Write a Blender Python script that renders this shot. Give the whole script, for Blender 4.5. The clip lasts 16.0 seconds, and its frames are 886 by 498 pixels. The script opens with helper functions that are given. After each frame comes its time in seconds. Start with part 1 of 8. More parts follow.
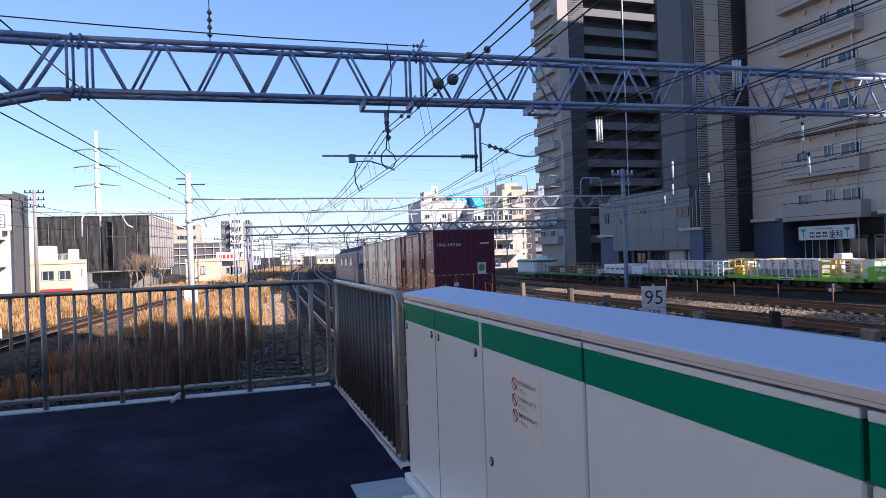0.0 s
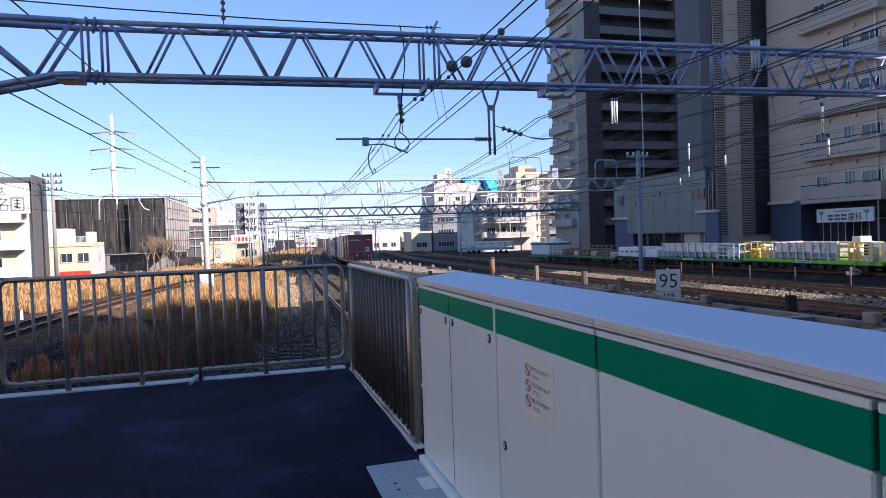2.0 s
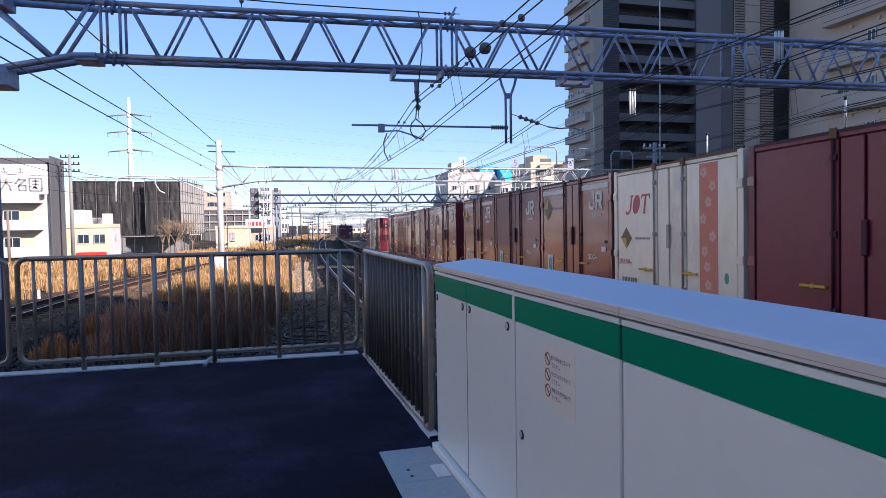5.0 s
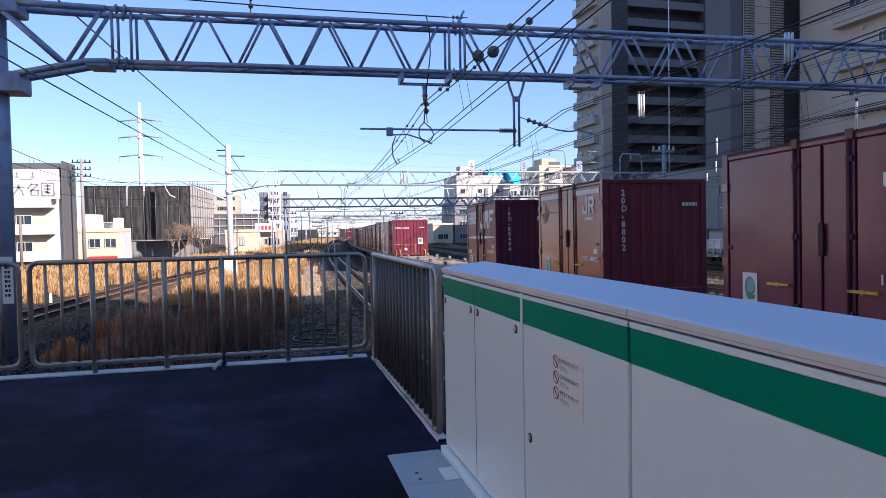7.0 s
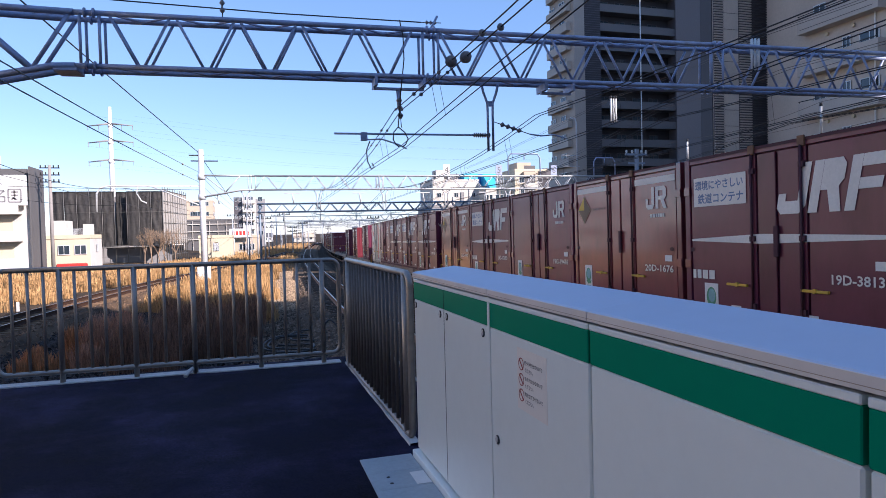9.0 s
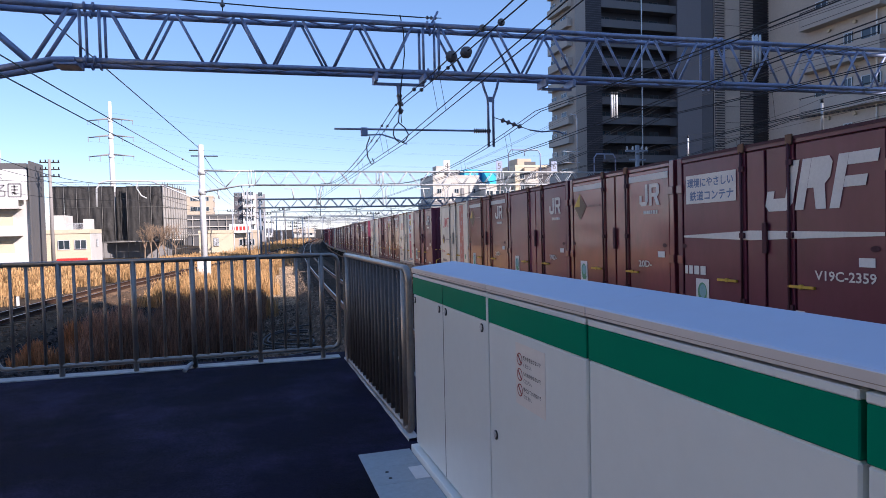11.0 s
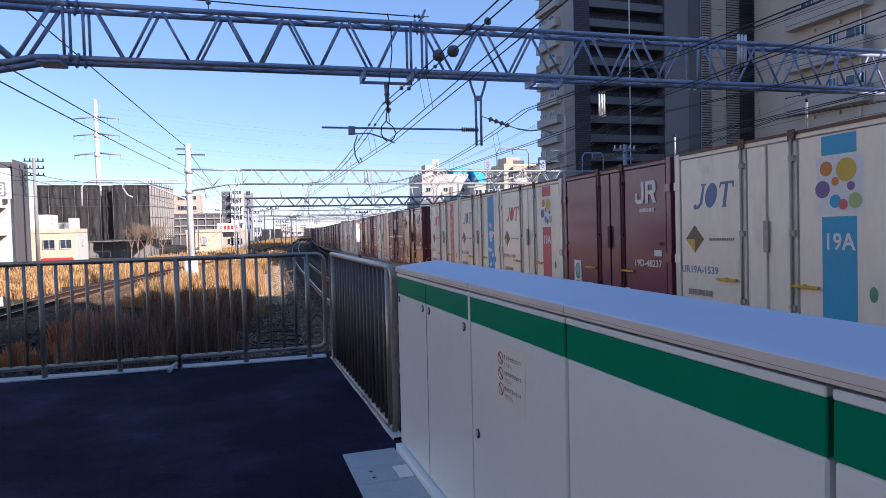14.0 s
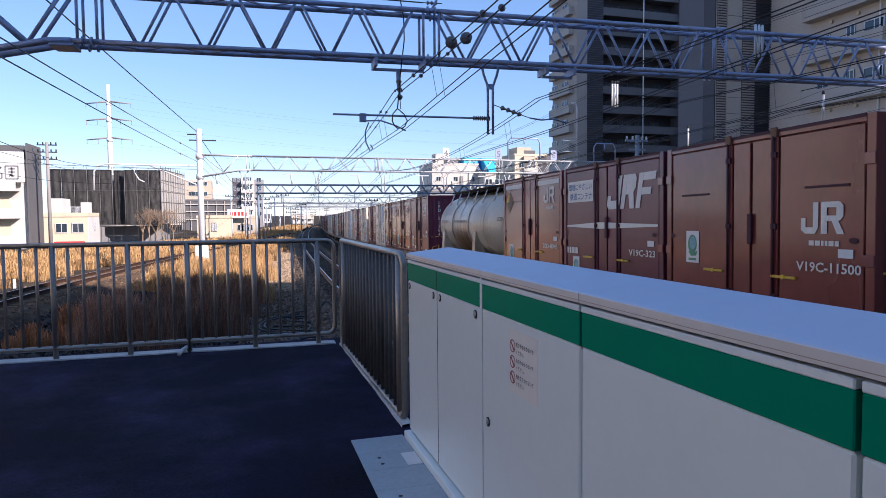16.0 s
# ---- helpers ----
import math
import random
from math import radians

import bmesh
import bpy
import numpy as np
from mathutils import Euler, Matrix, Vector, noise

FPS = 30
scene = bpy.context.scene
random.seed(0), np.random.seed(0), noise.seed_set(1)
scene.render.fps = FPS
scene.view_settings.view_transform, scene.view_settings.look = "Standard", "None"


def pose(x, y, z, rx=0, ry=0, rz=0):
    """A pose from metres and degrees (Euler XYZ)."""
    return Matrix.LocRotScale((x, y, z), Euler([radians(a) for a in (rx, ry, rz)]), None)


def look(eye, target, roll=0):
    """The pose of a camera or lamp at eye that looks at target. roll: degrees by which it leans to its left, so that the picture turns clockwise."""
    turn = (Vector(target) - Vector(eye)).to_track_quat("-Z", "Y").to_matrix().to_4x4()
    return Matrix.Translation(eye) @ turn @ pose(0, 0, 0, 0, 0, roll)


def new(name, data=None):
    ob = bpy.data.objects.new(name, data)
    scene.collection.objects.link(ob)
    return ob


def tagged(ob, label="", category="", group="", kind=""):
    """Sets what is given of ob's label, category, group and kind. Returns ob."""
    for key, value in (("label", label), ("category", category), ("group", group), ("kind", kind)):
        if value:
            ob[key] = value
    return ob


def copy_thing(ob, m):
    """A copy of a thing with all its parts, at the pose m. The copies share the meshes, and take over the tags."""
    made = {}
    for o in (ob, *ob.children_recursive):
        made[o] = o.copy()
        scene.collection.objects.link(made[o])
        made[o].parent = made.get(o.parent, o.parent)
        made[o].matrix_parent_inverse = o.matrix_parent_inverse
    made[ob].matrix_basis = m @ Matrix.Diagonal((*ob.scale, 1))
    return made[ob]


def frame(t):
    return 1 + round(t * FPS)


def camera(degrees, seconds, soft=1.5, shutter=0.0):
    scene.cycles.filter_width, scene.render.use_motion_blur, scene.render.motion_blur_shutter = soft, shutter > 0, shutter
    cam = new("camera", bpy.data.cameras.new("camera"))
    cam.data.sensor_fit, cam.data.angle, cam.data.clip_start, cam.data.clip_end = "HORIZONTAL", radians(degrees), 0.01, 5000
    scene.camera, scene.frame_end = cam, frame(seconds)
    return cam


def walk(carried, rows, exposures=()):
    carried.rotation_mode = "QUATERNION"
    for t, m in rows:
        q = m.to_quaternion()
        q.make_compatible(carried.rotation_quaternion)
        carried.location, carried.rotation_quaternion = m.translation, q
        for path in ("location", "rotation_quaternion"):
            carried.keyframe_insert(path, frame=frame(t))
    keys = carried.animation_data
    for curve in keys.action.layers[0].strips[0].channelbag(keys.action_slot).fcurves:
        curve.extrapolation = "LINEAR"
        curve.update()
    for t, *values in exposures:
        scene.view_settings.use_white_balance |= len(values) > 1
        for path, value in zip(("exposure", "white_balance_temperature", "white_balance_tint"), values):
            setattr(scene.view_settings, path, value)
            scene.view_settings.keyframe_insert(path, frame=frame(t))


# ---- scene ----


# ---- camera and its path ----
cam = camera(69.2, 16.0, soft=0.55)
PATH = [
    (0, (0.013, 0.029, 1.505), (0.639, 1.929, 1.511), -2.0),
    (0.5, (0.009, 0.018, 1.507), (0.603, 1.928, 1.505), -1.8),
    (1, (0.004, 0.011, 1.513), (0.609, 1.918, 1.502), -2.2),
    (1.5, (0.003, 0.002, 1.529), (0.589, 1.914, 1.514), -2.6),
    (2, (0.004, 0.01, 1.525), (0.588, 1.922, 1.478), -2.0),
    (2.5, (0.0, 0.006, 1.523), (0.576, 1.921, 1.479), -1.9),
    (3, (0.004, 0.029, 1.518), (0.575, 1.944, 1.461), -2.0),
    (3.5, (0.001, 0.041, 1.515), (0.566, 1.959, 1.456), -1.8),
    (4, (-0.008, 0.05, 1.51), (0.548, 1.969, 1.427), -1.1),
    (6.5, (-0.017, 0.072, 1.508), (0.512, 1.999, 1.434), -1.0),
    (7, (-0.012, 0.06, 1.506), (0.508, 1.99, 1.436), -1.0),
    (7.5, (-0.002, 0.064, 1.503), (0.532, 1.99, 1.422), -1.0),
    (8, (0.007, 0.058, 1.505), (0.576, 1.974, 1.431), -1.3),
    (8.5, (0.015, 0.032, 1.509), (0.606, 1.942, 1.445), -1.3),
    (9, (0.02, 0.014, 1.512), (0.61, 1.925, 1.453), -1.4),
    (11.5, (0.032, 0.018, 1.506), (0.621, 1.928, 1.433), -1.2),
    (12, (0.047, 0.009, 1.508), (0.634, 1.92, 1.442), -1.3),
    (12.5, (0.054, -0.001, 1.508), (0.649, 1.907, 1.445), -1.3),
    (13, (0.062, 0.001, 1.508), (0.665, 1.907, 1.44), -1.3),
    (13.5, (0.06, 0.001, 1.508), (0.667, 1.905, 1.426), -1.4),
    (14, (0.06, 0.009, 1.507), (0.681, 1.909, 1.431), -1.3),
    (14.5, (0.052, 0.01, 1.506), (0.688, 1.904, 1.423), -1.0),
    (15, (0.052, 0.029, 1.502), (0.669, 1.929, 1.414), -1.1),
    (15.5, (0.045, 0.029, 1.502), (0.672, 1.926, 1.409), -1.1),
    (16, (0.055, 0.044, 1.492), (0.648, 1.951, 1.383), -0.5),
]
walk(cam, [(t, look(eye, target, roll)) for t, eye, target, roll in PATH], exposures=[(0.0, 0.88, 5730, 24), (4.0, 0.82, 5730, 24), (6.5, 0.88, 5730, 24), (9.0, 0.89, 5730, 24), (11.5, 0.77, 5730, 24), (13.5, 0.80, 5730, 24), (15.0, 0.72, 5730, 24), (16.0, 0.82, 5730, 24)])

# ---- world and sun ----
SUN_AZ, SUN_EL = radians(42), radians(29)   # from the right and behind
world = bpy.data.worlds.new("world")
scene.world = world
world.use_nodes = True
_nt = world.node_tree
_sky = _nt.nodes.new("ShaderNodeTexSky")
_sky.sky_type = "NISHITA"
_sky.sun_disc = False
_sky.sun_elevation = SUN_EL
_sky.sun_rotation = math.pi - SUN_AZ
_sky.altitude, _sky.air_density, _sky.dust_density, _sky.ozone_density = 30, 1.0, 0.1, 2.0
# a thin even haze lies over the clear sky
_haze = _nt.nodes.new("ShaderNodeMix")
_haze.data_type = "RGBA"
_haze.inputs[0].default_value = 0.35
_haze.inputs[7].default_value = (1.35, 2.75, 4.5, 1)
_nt.links.new(_sky.outputs[0], _haze.inputs[6])
_nt.links.new(_haze.outputs[2], _nt.nodes["Background"].inputs[0])
_nt.nodes["Background"].inputs[1].default_value = 0.105
sun = new("sun", bpy.data.lights.new("sun", "SUN"))
sun.data.energy, sun.data.angle, sun.data.color = 5.0, radians(0.53), (1.0, 0.88, 0.70)
_to_sun = Vector((math.sin(SUN_AZ) * math.cos(SUN_EL), -math.cos(SUN_AZ) * math.cos(SUN_EL), math.sin(SUN_EL)))
sun.matrix_world = look(_to_sun * 100, (0, 0, 0))


# ---- small builders ----
def part(name, bm, material, parent=None, label="", smooth=False):
    me = bpy.data.meshes.new(name)
    bm.normal_update()
    bm.to_mesh(me)
    bm.free()
    for m in (material if isinstance(material, (list, tuple)) else [material]):
        me.materials.append(m)
    if smooth:
        for p in me.polygons:
            p.use_smooth = True
    ob = new(name, me)
    if parent is not None:
        ob.parent = parent
    if label:
        ob["label"] = label
    return ob


def shared(name, me, parent, m=None):
    ob = new(name, me)
    ob.parent = parent
    if m is not None:
        ob.matrix_basis = m
    return ob


def box(bm, x0, y0, z0, x1, y1, z1, bevel=0.0, mi=0):
    vs = [bm.verts.new(p) for p in ((x0, y0, z0), (x1, y0, z0), (x1, y1, z0), (x0, y1, z0), (x0, y0, z1), (x1, y0, z1), (x1, y1, z1), (x0, y1, z1))]
    fs = [bm.faces.new([vs[i] for i in f]) for f in ((3, 2, 1, 0), (4, 5, 6, 7), (0, 1, 5, 4), (1, 2, 6, 5), (2, 3, 7, 6), (3, 0, 4, 7))]
    for f in fs:
        f.material_index = mi
    if bevel:
        es = list({e for f in fs for e in f.edges})
        bmesh.ops.bevel(bm, geom=es, offset=bevel, segments=1, affect="EDGES")
    return vs


def tube(bm, p, q, r, n=8, r2=None, mi=0, cap=True):
    p, q = Vector(p), Vector(q)
    d = q - p
    if d.length < 1e-6:
        return
    turn = d.to_track_quat("Z", "Y").to_matrix()
    r2 = r if r2 is None else r2
    a, b = [], []
    for i in range(n):
        w = turn @ Vector((math.cos(2 * math.pi * i / n), math.sin(2 * math.pi * i / n), 0))
        a.append(bm.verts.new(p + w * r))
        b.append(bm.verts.new(q + w * r2))
    for i in range(n):
        f = bm.faces.new((a[i], a[(i + 1) % n], b[(i + 1) % n], b[i]))
        f.material_index = mi
        f.smooth = n > 5
    if cap:
        bm.faces.new(a[::-1]).material_index = mi
        bm.faces.new(b).material_index = mi


def pipe(bm, pts, r, n=8, mi=0):
    """A tube through several points, with shared rings at the bends."""
    pts = [Vector(p) for p in pts]
    rings = []
    ref = None
    for i, p in enumerate(pts):
        d = (pts[min(i + 1, len(pts) - 1)] - pts[max(i - 1, 0)]).normalized()
        if ref is None:
            ref = d.orthogonal().normalized()
        ref = (ref - d * ref.dot(d)).normalized()
        side = d.cross(ref)
        rings.append([bm.verts.new(p + (ref * math.cos(2 * math.pi * k / n) + side * math.sin(2 * math.pi * k / n)) * r) for k in range(n)])
    for a, b in zip(rings, rings[1:]):
        for k in range(n):
            f = bm.faces.new((a[k], a[(k + 1) % n], b[(k + 1) % n], b[k]))
            f.smooth, f.material_index = n > 4, mi
    if n > 2:
        bm.faces.new(rings[0][::-1]).material_index = mi
        bm.faces.new(rings[-1]).material_index = mi


def lathe(bm, p, d, profile, n=10):
    """A turned body along d from p; the profile is (distance, radius)."""
    p, d = Vector(p), Vector(d).normalized()
    turn = d.to_track_quat("Z", "Y").to_matrix()
    rings = [[bm.verts.new(p + d * s + turn @ Vector((r * math.cos(2 * math.pi * k / n), r * math.sin(2 * math.pi * k / n), 0))) for k in range(n)] for s, r in profile]
    for a, b in zip(rings, rings[1:]):
        for k in range(n):
            bm.faces.new((a[k], a[(k + 1) % n], b[(k + 1) % n], b[k]))
    bm.faces.new(rings[0][::-1])
    bm.faces.new(rings[-1])


def sheds(bm, p, q, n, r, core=0.35, sides=10):
    """An insulator body with n sheds between p and q."""
    p, q = Vector(p), Vector(q)
    step = (q - p).length / n
    prof = []
    for i in range(n):
        prof += [(step * (i + 0.05), r * core), (step * (i + 0.3), r), (step * (i + 0.45), r * 0.92), (step * (i + 0.8), r * core)]
    lathe(bm, p, q - p, prof, sides)


def disc_stack(bm, p, d, radii, step, n=10):
    """Sheds of an insulator along d from p."""
    prof = []
    for i, r in enumerate(radii):
        prof += [(step * i, r * 0.4), (step * (i + 0.2), r), (step * (i + 0.6), r * 0.85), (step * (i + 0.9), r * 0.4)]
    lathe(bm, p, d, prof, n)


def quad(bm, pts, mi=0):
    f = bm.faces.new([bm.verts.new(p) for p in pts])
    f.material_index = mi
    return f


def thing(name, label, category, m=None, group="", kind=""):
    ob = new(name)
    ob.empty_display_size = 0.2
    if m is not None:
        ob.matrix_world = m
    return tagged(ob, label, category, group, kind)


def bars(bm, x0, z0, x1, z1, rows, seed, place):
    """Unreadable writing: short bars in rows; place(x, z) gives the point in space."""
    rnd = random.Random(seed)
    h = (z1 - z0) / rows
    for r in range(rows):
        x = x0
        zc = z1 - (r + 0.5) * h
        while x < x1:
            w = h * rnd.uniform(0.35, 0.75)
            quad(bm, [place(x, zc - h * 0.3), place(min(x + w, x1), zc - h * 0.3), place(min(x + w, x1), zc + h * 0.3), place(x, zc + h * 0.3)])
            x += w + h * 0.15


def writing(name, text, height, material, parent, m, label="", stretch=1.0, weight=0.028):
    cu = bpy.data.curves.new("writing", "FONT")
    cu.body, cu.size, cu.align_x, cu.align_y = text, height / 0.72, "LEFT", "BOTTOM_BASELINE"
    cu.resolution_u = 2
    cu.offset = height * weight
    tmp = bpy.data.objects.new("writing_tmp", cu)
    me = bpy.data.meshes.new_from_object(tmp)
    bpy.data.objects.remove(tmp)
    bpy.data.curves.remove(cu)
    if stretch != 1.0:
        me.transform(Matrix.Diagonal((stretch, 1, 1, 1)))
    me.materials.clear()
    me.materials.append(material)
    ob = new(name, me)
    ob.parent, ob.matrix_basis = parent, m
    if label:
        ob["label"] = label
    return ob


# ---- materials ----
def mat(name, color, rough=0.6, metal=0.0, var=0.15, scale=2.0, fine=25.0, bump=0.15, bump_scale=60.0, dark=None, dark_amount=0.0, dark_scale=1.2,
        rand=0.0, stretch=(1, 1, 1), island=0.0, coat=0.0, spec=0.5, rough_var=0.1, bump_dist=0.01):
    """A surface with a coarse and a fine variation, patches of a second colour, and a fine relief."""
    m = bpy.data.materials.new(name)
    m.use_nodes = True
    nt = m.node_tree
    b = nt.nodes["Principled BSDF"]
    L = nt.links.new

    def nd(kind, **kw):
        n = nt.nodes.new(kind)
        for k, v in kw.items():
            n.inputs[k].default_value = v
        return n
    tc = nt.nodes.new("ShaderNodeTexCoord")
    mp = nd("ShaderNodeMapping", Scale=stretch)
    L(tc.outputs["Object"], mp.inputs[0])
    info = nt.nodes.new("ShaderNodeObjectInfo")
    mul = nt.nodes.new("ShaderNodeVectorMath")
    mul.operation = "MULTIPLY_ADD"
    L(info.outputs["Random"], mul.inputs[0])
    mul.inputs[1].default_value = (37.0, 19.0, 53.0)
    L(mp.outputs[0], mul.inputs[2])
    co = mul.outputs[0]
    n1 = nd("ShaderNodeTexNoise", Scale=scale, Detail=4.0, Roughness=0.6)
    n2 = nd("ShaderNodeTexNoise", Scale=fine, Detail=3.0, Roughness=0.6)
    L(co, n1.inputs[0])
    L(co, n2.inputs[0])
    add = nt.nodes.new("ShaderNodeMath")
    add.operation = "ADD"
    L(n1.outputs[0], add.inputs[0])
    L(n2.outputs[0], add.inputs[1])
    rng = nd("ShaderNodeMapRange")
    rng.inputs[1].default_value, rng.inputs[2].default_value = 0.6, 1.4
    rng.inputs[3].default_value, rng.inputs[4].default_value = 1 - var, 1 + var
    L(add.outputs[0], rng.inputs[0])
    val = rng.outputs[0]
    if rand or island:
        src = info.outputs["Random"]
        if island:
            src = nt.nodes.new("ShaderNodeNewGeometry").outputs["Random Per Island"]
        r2 = nd("ShaderNodeMapRange")
        amount = rand or island
        r2.inputs[3].default_value, r2.inputs[4].default_value = 1 - amount, 1 + amount
        L(src, r2.inputs[0])
        mm = nt.nodes.new("ShaderNodeMath")
        mm.operation = "MULTIPLY"
        L(val, mm.inputs[0])
        L(r2.outputs[0], mm.inputs[1])
        val = mm.outputs[0]
    base = nt.nodes.new("ShaderNodeRGB")
    base.outputs[0].default_value = (*color, 1)
    col = base.outputs[0]
    if dark is not None:
        n3 = nd("ShaderNodeTexNoise", Scale=dark_scale, Detail=6.0, Roughness=0.65)
        L(co, n3.inputs[0])
        r3 = nd("ShaderNodeMapRange")
        r3.inputs[1].default_value, r3.inputs[2].default_value = 0.62 - dark_amount * 0.25, 0.72 - dark_amount * 0.1
        L(n3.outputs[0], r3.inputs[0])
        mx = nt.nodes.new("ShaderNodeMix")
        mx.data_type = "RGBA"
        L(r3.outputs[0], mx.inputs[0])
        L(col, mx.inputs[6])
        mx.inputs[7].default_value = (*dark, 1)
        col = mx.outputs[2]
    hs = nt.nodes.new("ShaderNodeVectorMath")
    hs.operation = "SCALE"
    L(col, hs.inputs[0])
    L(val, hs.inputs["Scale"])
    L(hs.outputs[0], b.inputs["Base Color"])
    rr = nd("ShaderNodeMapRange")
    rr.inputs[3].default_value, rr.inputs[4].default_value = max(rough - rough_var, 0.03), min(rough + rough_var, 1)
    L(n1.outputs[0], rr.inputs[0])
    L(rr.outputs[0], b.inputs["Roughness"])
    b.inputs["Metallic"].default_value = metal
    b.inputs["Specular IOR Level"].default_value = spec
    b.inputs["Coat Weight"].default_value = coat
    b.inputs["Coat Roughness"].default_value = 0.10
    b.inputs["Coat IOR"].default_value = 1.52
    if bump:
        n4 = nd("ShaderNodeTexNoise", Scale=bump_scale, Detail=3.0)
        L(co, n4.inputs[0])
        bp = nd("ShaderNodeBump", Strength=bump, Distance=bump_dist)
        L(n4.outputs[0], bp.inputs["Height"])
        L(bp.outputs[0], b.inputs["Normal"])
    return m


def glass_dark(name, color=(0.03, 0.045, 0.06)):
    return mat(name, color, 0.08, 0.0, 0.3, 0.4, 3.0, 0.0, rand=0.35, spec=0.6, rough_var=0.03)


# far darker and bluer than asphalt: the platform's shade is in the colour
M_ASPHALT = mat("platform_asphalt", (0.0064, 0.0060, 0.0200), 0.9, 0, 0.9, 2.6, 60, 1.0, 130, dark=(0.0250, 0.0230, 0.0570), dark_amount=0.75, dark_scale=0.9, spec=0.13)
M_CONCRETE = mat("concrete", (0.42, 0.41, 0.39), 0.85, 0, 0.18, 1.5, 20, 0.3, 90, dark=(0.26, 0.25, 0.24), dark_amount=0.4)
M_KERB = mat("pale_kerb", (0.56, 0.56, 0.55), 0.8, 0, 0.18, 3, 30, 0.3, 90, dark=(0.35, 0.34, 0.32), dark_amount=0.4)
M_PANEL = mat("ivory_panel_paint", (0.78, 0.805, 0.765), 0.32, 0, 0.03, 0.7, 12, 0.02, 200, coat=0.2)
# white lid paint with the blue of the sky above put into its colour
M_LID = mat("lid_paint", (0.50, 0.575, 0.70), 0.55, 0, 0.03, 0.8, 9, 0.02, 150, spec=0.4)
M_TRIM = mat("beige_trim", (0.68, 0.62, 0.575), 0.35, 0.0, 0.05, 1, 14, 0.02, 100)
M_GROOVE = mat("brown_groove", (0.37, 0.29, 0.23), 0.5, 0, 0.05)
M_GREEN = mat("green_band", (0.0, 0.225, 0.122), 0.4, 0, 0.05, 1, 15, 0.01, 120, spec=0.05)
M_GAP = mat("dark_gap", (0.03, 0.03, 0.032), 0.7, 0, 0.2)
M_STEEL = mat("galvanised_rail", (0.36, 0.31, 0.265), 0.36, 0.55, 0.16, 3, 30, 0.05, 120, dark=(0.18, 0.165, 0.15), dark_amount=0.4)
# darker metal for the bars of the side railing only
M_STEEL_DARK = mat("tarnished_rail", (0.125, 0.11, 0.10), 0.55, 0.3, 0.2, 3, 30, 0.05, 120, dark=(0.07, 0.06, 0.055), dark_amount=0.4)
M_LOCK = mat("lock_metal", (0.66, 0.64, 0.62), 0.3, 0.3, 0.1)
M_PLATE = mat("checker_plate", (0.40, 0.45, 0.48), 0.55, 0.3, 0.14, 3, 30, 0.2, 90)
M_STICKER = mat("cream_sticker", (0.82, 0.76, 0.69), 0.4, 0, 0.04)
M_RED = mat("red_print", (0.33, 0.055, 0.05), 0.5, 0, 0.05)
M_INK = mat("dark_ink", (0.30, 0.24, 0.21), 0.5, 0, 0.05)
M_NOTICE_INK = mat("grey_ink", (0.10, 0.085, 0.08), 0.5, 0, 0.05)
M_BLACK = mat("black_print", (0.02, 0.02, 0.022), 0.5, 0, 0.05)
M_WHITE = mat("white_print", (0.74, 0.73, 0.71), 0.5, 0, 0.08, 3, 30)
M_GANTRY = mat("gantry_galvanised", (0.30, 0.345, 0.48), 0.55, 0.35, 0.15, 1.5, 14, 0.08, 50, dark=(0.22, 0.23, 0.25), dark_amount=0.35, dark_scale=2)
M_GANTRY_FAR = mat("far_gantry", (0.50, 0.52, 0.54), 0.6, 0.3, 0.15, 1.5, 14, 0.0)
M_WIRE = mat("wire", (0.02, 0.02, 0.023), 0.7, 0.0, 0.1, 1, 5, 0.0)
M_INSULATOR = mat("grey_insulator", (0.19, 0.17, 0.16), 0.3, 0, 0.15)
M_INS_WHITE = mat("white_insulator", (0.70, 0.70, 0.68), 0.3, 0, 0.1)
M_POLE = mat("pole_paint", (0.62, 0.64, 0.66), 0.5, 0.1, 0.08, 2, 15, 0.05, dark=(0.45, 0.45, 0.44), dark_amount=0.3)
M_WOOD = mat("old_wood", (0.22, 0.17, 0.12), 0.85, 0, 0.25, 2, 20, 0.3, 40, stretch=(6, 6, 0.6))
M_BALLAST = mat("ballast", (0.034, 0.026, 0.021), 0.95, 0, 0.4, 1.0, 16, 0.9, 22, dark=(0.060, 0.042, 0.029), dark_amount=0.4, dark_scale=0.3, bump_dist=0.05, spec=0.08)
M_BALLAST_TAN = mat("tan_ballast", (0.125, 0.092, 0.064), 0.95, 0, 0.4, 1.0, 16, 0.9, 22, dark=(0.05, 0.038, 0.029), dark_amount=0.45, dark_scale=0.4, bump_dist=0.05, spec=0.08)
M_STONE = mat("ballast_stone", (0.052, 0.047, 0.045), 0.9, 0, 0.2, 2, 20, 0.2, 40, island=0.95, spec=0.08)
M_SOIL = mat("rail_yard_soil", (0.050, 0.038, 0.028), 0.95, 0, 0.35, 0.25, 6, 0.8, 9, dark=(0.11, 0.078, 0.048), dark_amount=0.5, dark_scale=0.12, bump_dist=0.06, spec=0.08)
M_RAIL = mat("rail_steel", (0.20, 0.098, 0.045), 0.7, 0.2, 0.25, 2, 20, 0.1, dark=(0.09, 0.048, 0.028), dark_amount=0.4)
# rust darkened to paint in the shadow side of the curved line's rails
M_RAIL_SHADED = mat("dark_rusty_rail", (0.055, 0.028, 0.018), 0.8, 0.1, 0.25, 2, 20, 0.1, spec=0.2)
M_RAILTOP = mat("rail_head", (0.34, 0.32, 0.30), 0.35, 1.0, 0.08)
M_SLEEPER = mat("sleeper", (0.075, 0.060, 0.048), 0.9, 0, 0.25, 2, 20, 0.3, 50, rand=0.25, spec=0.08)
